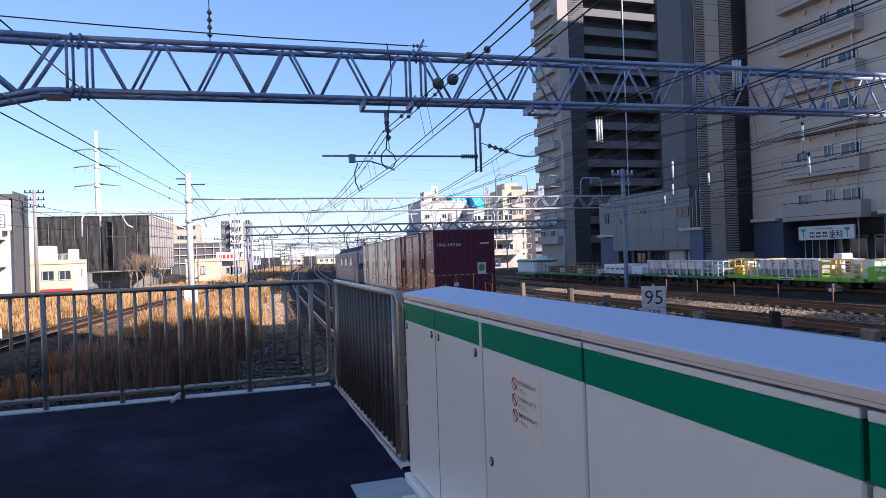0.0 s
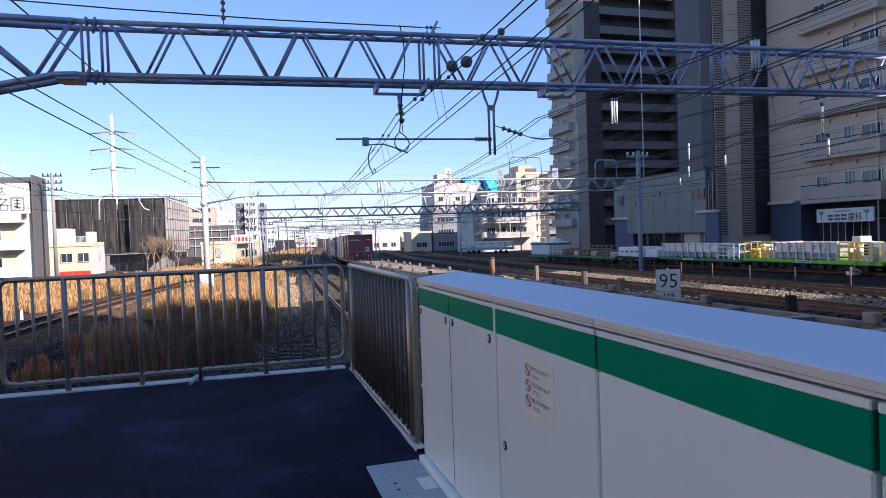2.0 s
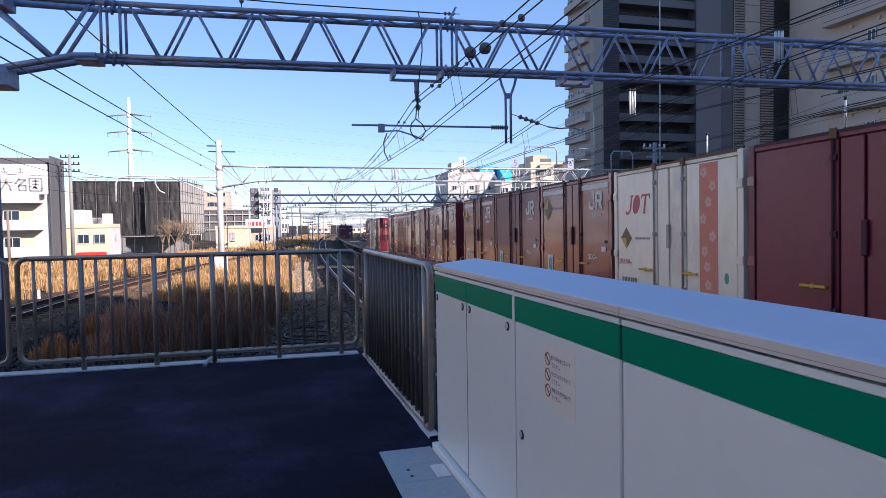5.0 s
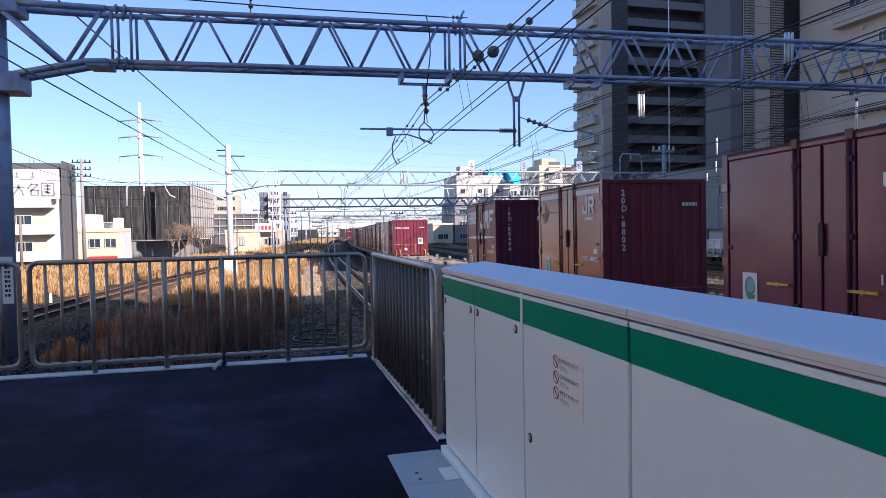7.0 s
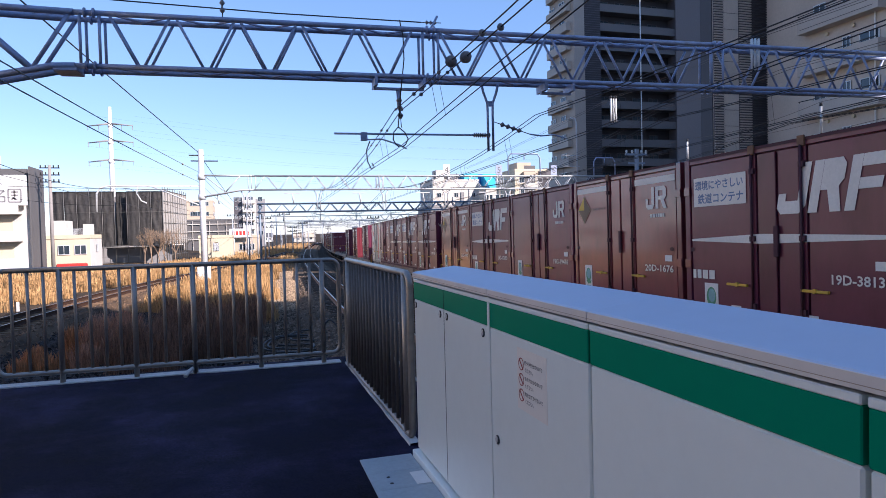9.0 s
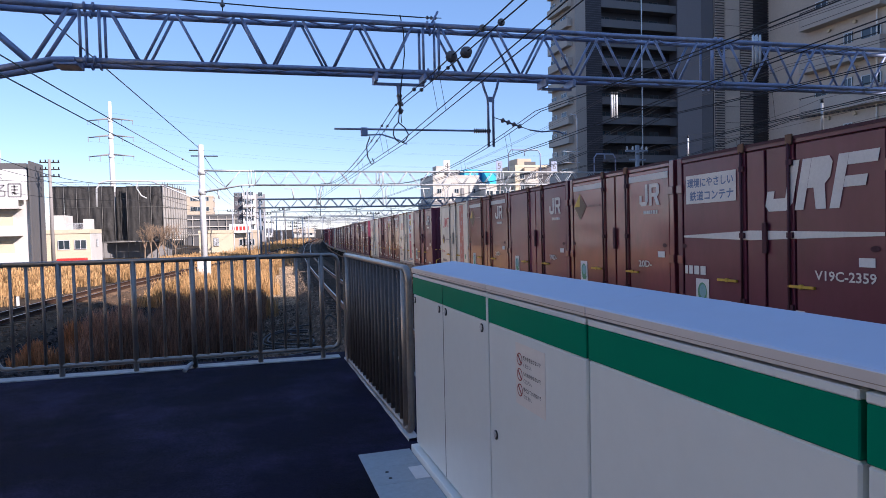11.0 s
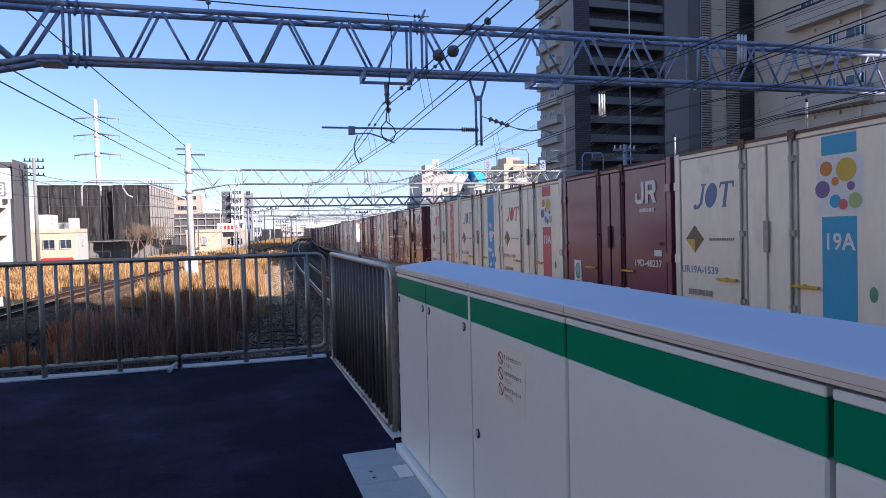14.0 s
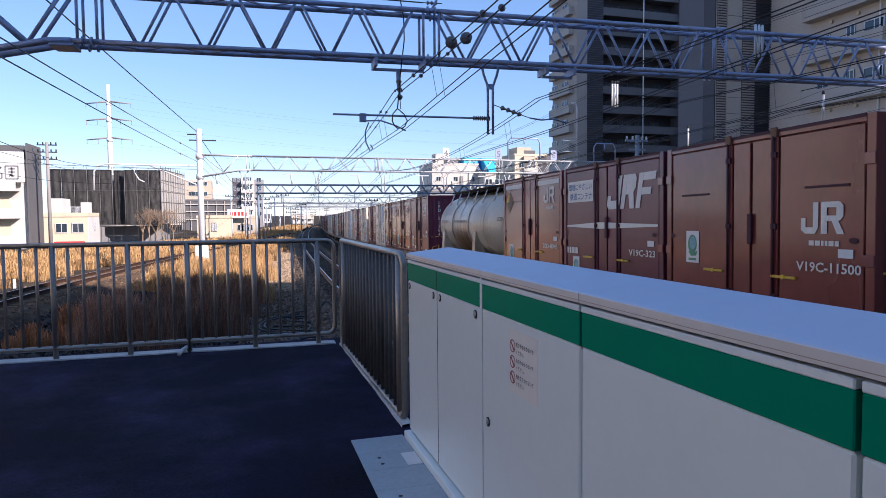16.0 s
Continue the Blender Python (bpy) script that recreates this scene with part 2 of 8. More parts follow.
M_REED = mat("dry_reed", (0.46, 0.275, 0.115), 0.8, 0, 0.15, 0.5, 10, 0.0, island=0.38)
M_GLASS = glass_dark("window_glass")
M_ROOF_GREY = mat("grey_roof", (0.30, 0.31, 0.32), 0.7, 0, 0.15, 0.5, 6, 0.1)
M_STONE_OILY = mat("weathered_ballast_stone", (0.155, 0.115, 0.085), 0.9, 0, 0.2, 2, 20, 0.2, 40, island=0.75, spec=0.08)
M_STONE_PALE = mat("pale_stone", (0.30, 0.225, 0.16), 0.95, 0, 0.2, 2, 20, 0.2, 40, island=0.4, spec=0.08)
M_STONE_TAN = mat("tan_stone", (0.34, 0.245, 0.16), 0.95, 0, 0.2, 2, 20, 0.2, 40, island=0.55, spec=0.08)
M_BALC = mat("balcony_concrete", (0.135, 0.125, 0.125), 0.7, 0, 0.1, 0.4, 8, 0.05, 12)
M_WIRE_GREEN = mat("weathered_copper_wire", (0.17, 0.19, 0.18), 0.7, 0.0, 0.1, 1, 5, 0.0)
M_WIRE_PALE = mat("dull_copper_wire", (0.10, 0.085, 0.075), 0.7, 0.0, 0.1, 1, 5, 0.0)
M_BEIGE = mat("beige_tile_wall", (0.52, 0.445, 0.375), 0.7, 0, 0.10, 0.35, 6, 0.1, 14, dark=(0.42, 0.36, 0.305), dark_amount=0.3, dark_scale=0.2)
M_BEIGE2 = mat("balcony_wall", (0.43, 0.375, 0.325), 0.7, 0, 0.08, 0.5, 8, 0.05, 20)
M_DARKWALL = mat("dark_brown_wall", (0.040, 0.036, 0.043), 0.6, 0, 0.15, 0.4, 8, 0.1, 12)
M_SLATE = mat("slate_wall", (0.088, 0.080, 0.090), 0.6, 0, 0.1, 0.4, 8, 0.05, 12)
M_NAVY = mat("navy_wall", (0.085, 0.10, 0.16), 0.6, 0, 0.1, 0.4, 8, 0.05, 12)
M_PODIUM = mat("podium_panel", (0.205, 0.205, 0.19), 0.6, 0, 0.10, 0.4, 8, 0.05, 12)
M_CREAM = mat("cream_wall", (0.62, 0.535, 0.385), 0.8, 0, 0.09, 0.4, 8, 0.05, 12, dark=(0.52, 0.44, 0.33), dark_amount=0.3, dark_scale=0.3)
M_WHITEWALL = mat("white_wall", (0.60, 0.575, 0.535), 0.8, 0, 0.09, 0.4, 8, 0.05, 12, dark=(0.50, 0.475, 0.43), dark_amount=0.3, dark_scale=0.3)
M_GREYWALL = mat("grey_wall", (0.26, 0.25, 0.25), 0.8, 0, 0.1, 0.4, 8, 0.05, 12)
M_MESH = mat("scaffold_sheet", (0.088, 0.083, 0.080), 0.85, 0, 0.2, 0.35, 4, 0.25, 1.6, dark=(0.12, 0.112, 0.105), dark_amount=0.5, dark_scale=0.4, bump_dist=0.2)
M_SCAFFOLD = mat("scaffold_tube", (0.20, 0.19, 0.175), 0.5, 0.4, 0.15)
M_CYAN = mat("blue_sheeting", (0.05, 0.42, 0.62), 0.6, 0, 0.15, 0.4, 5, 0.2, 3)
M_DEEPBLUE = mat("deep_blue_sheeting", (0.03, 0.16, 0.42), 0.6, 0, 0.2, 0.4, 5, 0.2, 3)
M_POLEGREY = mat("weathered_concrete_pole", (0.27, 0.25, 0.235), 0.85, 0, 0.15, 1, 10, 0.1)
M_REDSIGN = mat("red_sign", (0.55, 0.04, 0.03), 0.5, 0, 0.05)
M_TEAL = mat("teal_print", (0.05, 0.33, 0.30), 0.5, 0, 0.05)
# bright paint for the added blocks that throw warm light back
M_BOUNCE_WALL = mat("pale_rendered_wall", (0.78, 0.68, 0.52), 0.8, 0, 0.08, 0.4, 8, 0.05, 12)
M_BARK = mat("bare_twigs", (0.30, 0.21, 0.14), 0.9, 0, 0.2)
M_BALLAST_RUST = mat("rusty_ballast", (0.125, 0.082, 0.052), 0.95, 0, 0.35, 1.0, 16, 0.9, 22, dark=(0.05, 0.034, 0.024), dark_amount=0.5, dark_scale=0.5, bump_dist=0.05, spec=0.08)
# light tan mesh, raised further to paint in sunlight on the side face
M_SHEET_TAN = mat("tan_scaffold_sheet", (0.40, 0.37, 0.335), 0.85, 0, 0.3, 0.35, 4, 0.2, 1.6, bump_dist=0.05)
M_GANTRY_DARK = mat("blue_grey_gantry", (0.21, 0.26, 0.33), 0.55, 0.3, 0.15, 1.5, 14, 0.08, 50)
M_CHARCOAL = mat("charcoal_wall", (0.11, 0.105, 0.105), 0.7, 0, 0.08, 0.4, 8, 0.05, 12)
M_TANWALL = mat("tan_wall", (0.52, 0.42, 0.31), 0.8, 0, 0.08, 0.4, 8, 0.05, 12)
M_STONE_RUST = mat("rusty_stone", (0.15, 0.098, 0.064), 0.95, 0, 0.2, 2, 20, 0.2, 40, island=0.65, spec=0.08)
M_REED_PINK = mat("pinkish_grass", (0.43, 0.24, 0.155), 0.8, 0, 0.15, 0.5, 10, 0.0, island=0.5)
# darker copy of the reed colour for clumps standing in shade
M_REED_SHADED = mat("brown_reed", (0.22, 0.122, 0.078), 0.8, 0, 0.15, 0.5, 10, 0.0, island=0.6)
M_RAILDULL = mat("dull_rail_head", (0.36, 0.30, 0.25), 0.35, 0.9, 0.15)
M_SLEEPER_RUST = mat("rusty_sleeper", (0.18, 0.115, 0.07), 0.9, 0, 0.2, 2, 20, 0.3, 50, rand=0.25, spec=0.08)
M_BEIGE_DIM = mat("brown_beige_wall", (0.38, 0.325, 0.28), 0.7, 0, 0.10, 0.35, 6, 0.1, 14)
M_STUCCO = mat("weathered_stucco", (0.56, 0.52, 0.46), 0.85, 0, 0.12, 0.3, 6, 0.1, 12, dark=(0.40, 0.365, 0.32), dark_amount=0.4, dark_scale=0.25)
M_REED_ORANGE = mat("orange_grass", (0.50, 0.225, 0.095), 0.8, 0, 0.15, 0.5, 10, 0.0, island=0.45)


# ---- the lie of the land: rails fall away from the platform ----
def drop(y):
    if y < 70:
        return 0.0132 * max(y, -30)
    u = min((y - 70) / 60, 1.0)
    return 0.924 + 0.0132 * 60 * (u - u * u / 2)


def rail_z(y):
    return -0.9 - drop(y)


def line_freight(y):
    return 7.45 + 0.03975 * y + 0.0002305 * y * y if y < 240 else 7.45 + 0.03975 * 240 + 0.0002305 * 240 * 240 + 0.15 * (y - 240)


def line_left(y):
    y0 = max(y, 10)
    return -8.4 + 0.0018 * (min(y0, 55) - 10) ** 2 + 0.162 * max(y0 - 55, 0)


def beside(line, off, spread=0.0):
    return lambda y: line(y) + off + spread * max(y, 0)


LINES = [("platform_line", beside(line_freight, -4.6), -40, 260), ("freight_line", line_freight, -40, 330),
         ("passing_line", beside(line_freight, 4.3, 0.01), -40, 260), ("yard_line", beside(line_freight, 8.9, 0.03), -40, 240),
         ("yard_line", beside(line_freight, 13.4, 0.05), -40, 200), ("siding", lambda y: 31.5, -4, 170), ("curved_line", line_left, -40, 260)]


def strip(name, line, y0, y1, profile, material, step=4.0):
    """A mesh swept along a line of the yard; the profile is (sideways, up) from the rail top."""
    bm = bmesh.new()
    prev = None
    n = max(2, int((y1 - y0) / step))
    for i in range(n + 1):
        y = y0 + (y1 - y0) * i / n
        row = [bm.verts.new((line(y) + a, y, rail_z(y) + b)) for a, b in profile]
        if prev:
            for k in range(len(row) - 1):
                bm.faces.new((prev[k], row[k], row[k + 1], prev[k + 1]))
        prev = row
    return part(name, bm, material)


# ground sheet to the horizon
bm = bmesh.new()
xs = [-2500, -900, -400, -200, -120, -80, -60, -45] + list(range(-36, 60, 3)) + [70, 90, 120, 180, 300, 600, 1200, 2500]
ys = [-600, -200, -100, -60, -40] + list(range(-30, 130, 3)) + [150, 180, 220, 280, 400, 700, 1300, 2600, 4500]
grid = []
for y in ys:
    row = []
    for x in xs:
        bumpy = 0.12 * noise.noise((x * 0.21, y * 0.17, 3.1)) if -36 < x < 57 and -30 < y < 130 else 0
        rise = 0.45 * min(max((-11.5 - x) / 4, 0), 1)
        row.append(bm.verts.new((x, y, rail_z(min(y, 130)) - 0.48 + bumpy + rise)))
    grid.append(row)
for a, b in zip(grid, grid[1:]):
    for k in range(len(xs) - 1):
        f = bm.faces.new((a[k], a[k + 1], b[k + 1], b[k]))
        f.smooth = True
tagged(part("ground", bm, M_SOIL), "brown soil and gravel of a rail yard", "ground", kind="structure")

for nm, line, y0, y1 in LINES:
    tagged(strip("ballast_bed", line, y0, y1, ((-2.3, -0.6), (-1.55, -0.20), (1.55, -0.20), (2.3, -0.6)), {"curved_line": M_BALLAST_RUST, "platform_line": M_BALLAST_TAN}.get(nm, M_BALLAST)), "grey-brown stone ballast under a railway track", "ballast", kind="structure")

rail_prof = [(-0.065, -0.16), (-0.065, -0.145), (-0.012, -0.12), (-0.012, -0.045), (-0.033, -0.03), (-0.033, -0.004), (0.033, -0.004), (0.033, -0.03), (0.012, -0.045), (0.012, -0.12), (0.065, -0.145), (0.065, -0.16)]
bm = bmesh.new()
box(bm, -1.0, -0.11, -0.34, 1.0, 0.11, -0.16, 0.015)
sleeper_mesh = bpy.data.meshes.new("sleeper")
bm.to_mesh(sleeper_mesh)
bm.free()
sleeper_mesh.materials.append(M_SLEEPER)
sleeper_rust = sleeper_mesh.copy()
sleeper_rust.materials.clear()
sleeper_rust.materials.append(M_SLEEPER_RUST)
for nm, line, y0, y1 in LINES:
    tr = thing(nm, "railway track with rusty rails and worn sleepers on ballast", "railway track", kind="structure")
    for side in (-0.5335, 0.5335):
        r = strip("rail", beside(line, side), y0, y1, rail_prof, M_RAIL_SHADED if nm == "curved_line" else M_RAIL, 3.0)
        r.parent = tr
        h = strip("rail_head", beside(line, side), y0, y1, ((-0.03, 0.0), (0.03, 0.0)), M_RAILDULL if nm in ("curved_line", "siding") else M_RAILTOP, 3.0)
        h.parent = r
    bm = bmesh.new()
    lo = {"platform_line": 14, "curved_line": 12}.get(nm, 8)
    y, k = max(y0, -2 if nm != "siding" else 18), 0
    while y < min(y1, 120):
        a = math.atan((line(y + 1) - line(y - 1)) / 2)
        if lo <= y and k < 75:
            shared("sleeper", sleeper_rust if nm == "curved_line" else sleeper_mesh, tr, Matrix.Translation((line(y), y, rail_z(y))) @ Matrix.Rotation(-a, 4, "Z"))
            k += 1
        else:
            c, s = math.cos(a), math.sin(a)
            pts = [(line(y) + u * c + v * s, y - u * s + v * c) for u, v in ((-1, -0.11), (1, -0.11), (1, 0.11), (-1, 0.11))]
            quad(bm, [(p[0], p[1], rail_z(y) - 0.165) for p in pts])
            for i in range(4):
                p, q = pts[i], pts[(i + 1) % 4]
                quad(bm, [(p[0], p[1], rail_z(y) - 0.3), (q[0], q[1], rail_z(y) - 0.3), (q[0], q[1], rail_z(y) - 0.165), (p[0], p[1], rail_z(y) - 0.165)])
        y += 0.62
    tagged(part("sleepers", bm, M_SLEEPER, tr), kind="stuff")

# loose stones over the beds that lie near
rnd = random.Random(5)


def stones(name, n, where, size, material, label):
    v, f = [], []
    for i in range(n):
        x, y, z = where()
        s = rnd.uniform(*size)
        a = rnd.uniform(0, 6.28)
        b = len(v)
        for k in range(4):
            r = s * rnd.uniform(0.7, 1.2)
            v.append((x + r * math.cos(a + k * 1.57), y + r * math.sin(a + k * 1.57), z + s * rnd.uniform(-0.2, 0.35)))
        v.append((x + rnd.uniform(-0.3, 0.3) * s, y + rnd.uniform(-0.3, 0.3) * s, z + s * rnd.uniform(0.6, 1.1)))
        f += [(b + k, b + (k + 1) % 4, b + 4) for k in range(4)]
    me = bpy.data.meshes.new(name)
    me.from_pydata(v, [], f)
    me.materials.append(material)
    return tagged(new(name, me), label, "gravel", kind="stuff")


def on_bed(line, y0, y1, half):
    def where():
        y = y0 + (y1 - y0) * rnd.random() ** 1.6
        a = rnd.uniform(-half, half)
        z = -0.2 if abs(a) < 1.55 else -0.2 - (abs(a) - 1.55) * 0.53
        return line(y) + a, y, rail_z(y) + z - 0.01
    return where


stones("ballast_stones", 9000, on_bed(line_left, 12, 60, 3.4), (0.03, 0.075), M_STONE_RUST, "loose grey ballast stones beside a curved track")
stones("ballast_stones", 9000, on_bed(LINES[0][1], 13, 55, 2.6), (0.03, 0.075), M_STONE_OILY, "loose brown ballast stones under the platform track")
stones("ballast_stones", 7000, on_bed(LINES[2][1], 8, 45, 2.5), (0.03, 0.075), M_STONE, "loose dark ballast stones between the tracks")
stones("ballast_stones", 9000, on_bed(LINES[3][1], 8, 45, 2.0), (0.03, 0.08), M_STONE, "dark ballast stones along a yard track")


def yard():
    x, y = rnd.uniform(-9, 0.2), 9 + 22 * rnd.random() ** 1.3
    return x, y, rail_z(y) - 0.46 + 0.12 * noise.noise((x * 0.21, y * 0.17, 3.1))


def trackside():
    x, y = rnd.uniform(-0.2, 4), 9 + 22 * rnd.random() ** 1.3
    return x, y, rail_z(y) - 0.46 + 0.12 * noise.noise((x * 0.21, y * 0.17, 3.1))


stones("yard_gravel", 32000, yard, (0.03, 0.08), M_STONE, "dark loose gravel below the platform end")
stones("trackside_gravel", 14000, trackside, (0.03, 0.08), M_STONE_OILY, "brown weathered gravel beside the platform track")


def far_trackside():
    y = rnd.uniform(28, 68)
    x = rnd.uniform(0.8, LINES[0][1](y) - 1.0) + max(y - 40, 0) * 0.03
    return x, y, rail_z(y) - 0.46 + 0.12 * noise.noise((x * 0.21, y * 0.17, 3.1))


stones("lineside_gravel", 20000, far_trackside, (0.04, 0.10), M_STONE_TAN, "tan loose gravel beside the platform track")


def heap():
    y = rnd.uniform(10, 48)
    a = rnd.uniform(-1.6, 1.6)
    x = 0.5 * (LINES[3][1](y) + LINES[4][1](y)) + a
    return x, y, rail_z(y) - 0.36 + 0.28 * (1 - abs(a) / 1.6)


stones("ballast_heap", 24000, heap, (0.03, 0.07), M_STONE_PALE, "pale ridge of spare ballast between yard tracks")


def spill():
    y = rnd.uniform(13, 46)
    x = LINES[3][1](y) - 1.15 - 1.5 * rnd.random()
    return x, y, rail_z(y) - 0.30 + 0.06 * noise.noise((x * 0.9, y * 0.5, 1.7))


stones("gravel_strip", 16000, spill, (0.025, 0.06), M_STONE_TAN, "tan strip of fine gravel between two yard tracks")

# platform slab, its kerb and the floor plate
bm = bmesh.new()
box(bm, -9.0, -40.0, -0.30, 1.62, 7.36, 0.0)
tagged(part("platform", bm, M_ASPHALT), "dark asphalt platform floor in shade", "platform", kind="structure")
bm = bmesh.new()
box(bm, -8.8, -40, -1.9, 1.5, 7.2, -0.302)
tagged(part("platform_wall", bm, M_CONCRETE), "concrete platform wall", "platform wall", kind="structure")
bm = bmesh.new()
prev = None
for i in range(60):
    x = -9.0 + 10.05 * i / 59
    w = 0.012 * noise.noise((x * 2.1, 0.3, 0)) + (0.02 if -0.75 < x < -0.45 else 0)
    y = 7.70 - 0.035 * (x + 2.2)
    row = [bm.verts.new(p) for p in ((x, y - 0.13 + w, -0.05), (x, y - 0.125 + w, 0.012), (x, y + 0.03, 0.016), (x, y + 0.12, -0.3))]
    if prev:
        for k in range(3):
            bm.faces.new((prev[k], row[k], row[k + 1], prev[k + 1]))
    prev = row
tagged(part("kerb", bm, M_KERB), "pale sealed kerb strip along the platform end", "kerb", kind="structure")
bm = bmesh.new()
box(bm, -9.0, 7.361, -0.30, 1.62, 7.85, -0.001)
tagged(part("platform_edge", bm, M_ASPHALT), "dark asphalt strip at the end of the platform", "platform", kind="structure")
bm = bmesh.new()
prev = None
for i in range(40):
    y = 4.36 + 3.06 * i / 39
    w = 0.008 * noise.noise((y * 3.1, 0.7, 2.0))
    row = [bm.verts.new(p) for p in ((1.085 + w, y, -0.01), (1.09 + w, y, 0.018), (1.16, y, 0.022), (1.19, y, -0.05))]
    if prev:
        for k in range(3):
            bm.faces.new((prev[k], prev[k + 1], row[k + 1], row[k]))
    prev = row
tagged(part("side_kerb", bm, M_KERB), "pale sealed strip under the side railing", "kerb", kind="structure")
fp = thing("floor_plate", "pale grey steel floor plates beside the barrier", "floor plate", kind="")
for i, (y0, y1) in enumerate(((3.931, 4.20), (3.651, 3.929), (3.371, 3.649), (3.091, 3.369), (2.811, 3.089))):
    bm = bmesh.new()
    box(bm, 0.70, y0, 0.0, 1.05, y1, 0.008, 0.002)
    p = part("plate", bm, M_PLATE, fp)
    for yb in (y0 + 0.085, y0 + 0.185) if i % 2 else ():
        bm = bmesh.new()
        tube(bm, (0.815, yb, 0.008), (0.815, yb, 0.0095), 0.012, 10)
        part("bolt", bm, M_GAP, p)
bm = bmesh.new()
box(bm, 0.955, 3.67, 0.0085, 1.046, 3.868, 0.011, 0.001)
part("cover", bm, M_WHITE, fp, "small white cover")
stud = thing("pipe_stub", "short pale pipe stub bent over the platform kerb", "pipe")
bm = bmesh.new()
pipe(bm, [(-0.55, 7.62, 0.03), (-0.57, 7.55, 0.055), (-0.60, 7.44, 0.05), (-0.63, 7.36, 0.015)], 0.022)
part("pipe", bm, M_KERB, stud)


# ---- platform barrier: a row of white casings ----
X0 = 1.09


def casing(y_far, y_near, door=False):
    c = thing("barrier_casing", "white platform barrier casing with a green band", "platform barrier", group="platform barrier casings")
    g = 0.006
    a, b = y_near + g, y_far - g
    bm = bmesh.new()
    box(bm, X0, a, 0.06, X0 + 0.30, b, 1.058, 0.006)
    body = part("body", bm, M_PANEL, c)
    bm = bmesh.new()
    box(bm, X0 - 0.038, y_near, 0.0, X0 + 0.29, y_far, 0.05, 0.004)
    part("plinth", bm, M_PANEL, c)
    bm = bmesh.new()
    box(bm, X0 - 0.002, a, 1.060, X0 + 0.30, b, 1.171, 0.003)
    part("band", bm, M_GREEN, c, "green band")
    bm = bmesh.new()
    box(bm, X0 - 0.004, a, 1.172, X0 + 0.30, b, 1.193, 0.003)
    part("trim", bm, M_PANEL, c)
    return c


def lock_handle(lock, y, z):
    bm = bmesh.new()
    n = 12
    outer = [(y + 0.015 * math.cos(2 * math.pi * k / n), z + 0.003 + 0.014 * math.sin(2 * math.pi * k / n)) for k in range(n)]
    inner = [(y + 0.009 * math.cos(2 * math.pi * k / n), z + 0.003 + 0.008 * math.sin(2 * math.pi * k / n)) for k in range(n)]
    a = [bm.verts.new((X0 - 0.0055, *q)) for q in outer]
    b = [bm.verts.new((X0 - 0.0065, *q)) for q in inner]
    for k in range(n):
        bm.faces.new((a[k], a[(k + 1) % n], b[(k + 1) % n], b[k]))
    box(bm, X0 - 0.0085, y - 0.004, z - 0.014, X0 - 0.005, y + 0.004, z + 0.012, 0.001)
    part("turn_handle", bm, M_LOCK, lock, "bright metal turning handle")


ends = [4.16, 2.785, 1.879, 0.897, -0.4, -1.8, -3.2]
cases = [casing(p, q) for p, q in zip(ends, ends[1:])]
# lid runs in long pieces, sloping up from the front edge to the ridge
for k, (p, q) in enumerate(((4.165, 2.786), (2.785, 1.880), (1.879, -0.4), (-0.401, -3.2))):
    lid = cases[min(k, len(cases) - 1)]
    bm = bmesh.new()
    prof = [(0.012, 1.200), (-0.006, 1.204), (-0.006, 1.228), (0.001, 1.236), (0.012, 1.239), (0.06, 1.244), (0.285, 1.268), (0.31, 1.264), (0.31, 1.200)]
    rows = [[bm.verts.new((X0 + u, y, z)) for u, z in prof] for y in (q, p)]
    for i in range(len(prof)):
        j = (i + 1) % len(prof)
        bm.faces.new((rows[0][i], rows[0][j], rows[1][j], rows[1][i]))
    bm.faces.new(rows[0][::-1])
    bm.faces.new(rows[1])
    bmesh.ops.recalc_face_normals(bm, faces=bm.faces)
    part("lid", bm, M_LID, lid)
    bm = bmesh.new()
    box(bm, X0 - 0.0085, q + 0.001, 1.2015, X0 - 0.0055, p - 0.001, 1.2335, 0.0012)
    part("lip", bm, M_TRIM, lid, "beige lip along the lid edge")
    bm = bmesh.new()
    box(bm, X0 - 0.0092, q + 0.001, 1.2105, X0 - 0.0084, p - 0.001, 1.2122)
    part("groove", bm, M_GROOVE, lid, "thin brown line along the lid edge")
first = cases[0]
bm = bmesh.new()
box(bm, X0 - 0.0015, 3.489, 0.07, X0 + 0.002, 3.493, 1.056)
box(bm, X0 - 0.0035, 3.489, 1.061, X0 + 0.002, 3.493, 1.170)
part("seam", bm, M_GAP, first)
bm = bmesh.new()
box(bm, X0 - 0.005, 2.770, 0.07, X0 + 0.002, 2.797, 1.198, 0.002)
part("post_strip", bm, M_PANEL, first)
for (y, z) in ((4.112, 1.023), (3.563, 1.026), (3.437, 1.026), (2.864, 1.020)):
    bm = bmesh.new()
    tube(bm, (X0 + 0.001, y, z), (X0 - 0.004, y, z), 0.021, 14)
    lk = part("lock", bm, M_GAP, first, "round dark lock with a bright handle")
    lock_handle(lk, y, z)
bm = bmesh.new()
tube(bm, (X0 + 0.001, 2.705, 0.555), (X0 - 0.004, 2.705, 0.555), 0.021, 14)
lk = part("lock", bm, M_GAP, cases[1], "round dark lock with a bright handle")
lock_handle(lk, 2.705, 0.555)
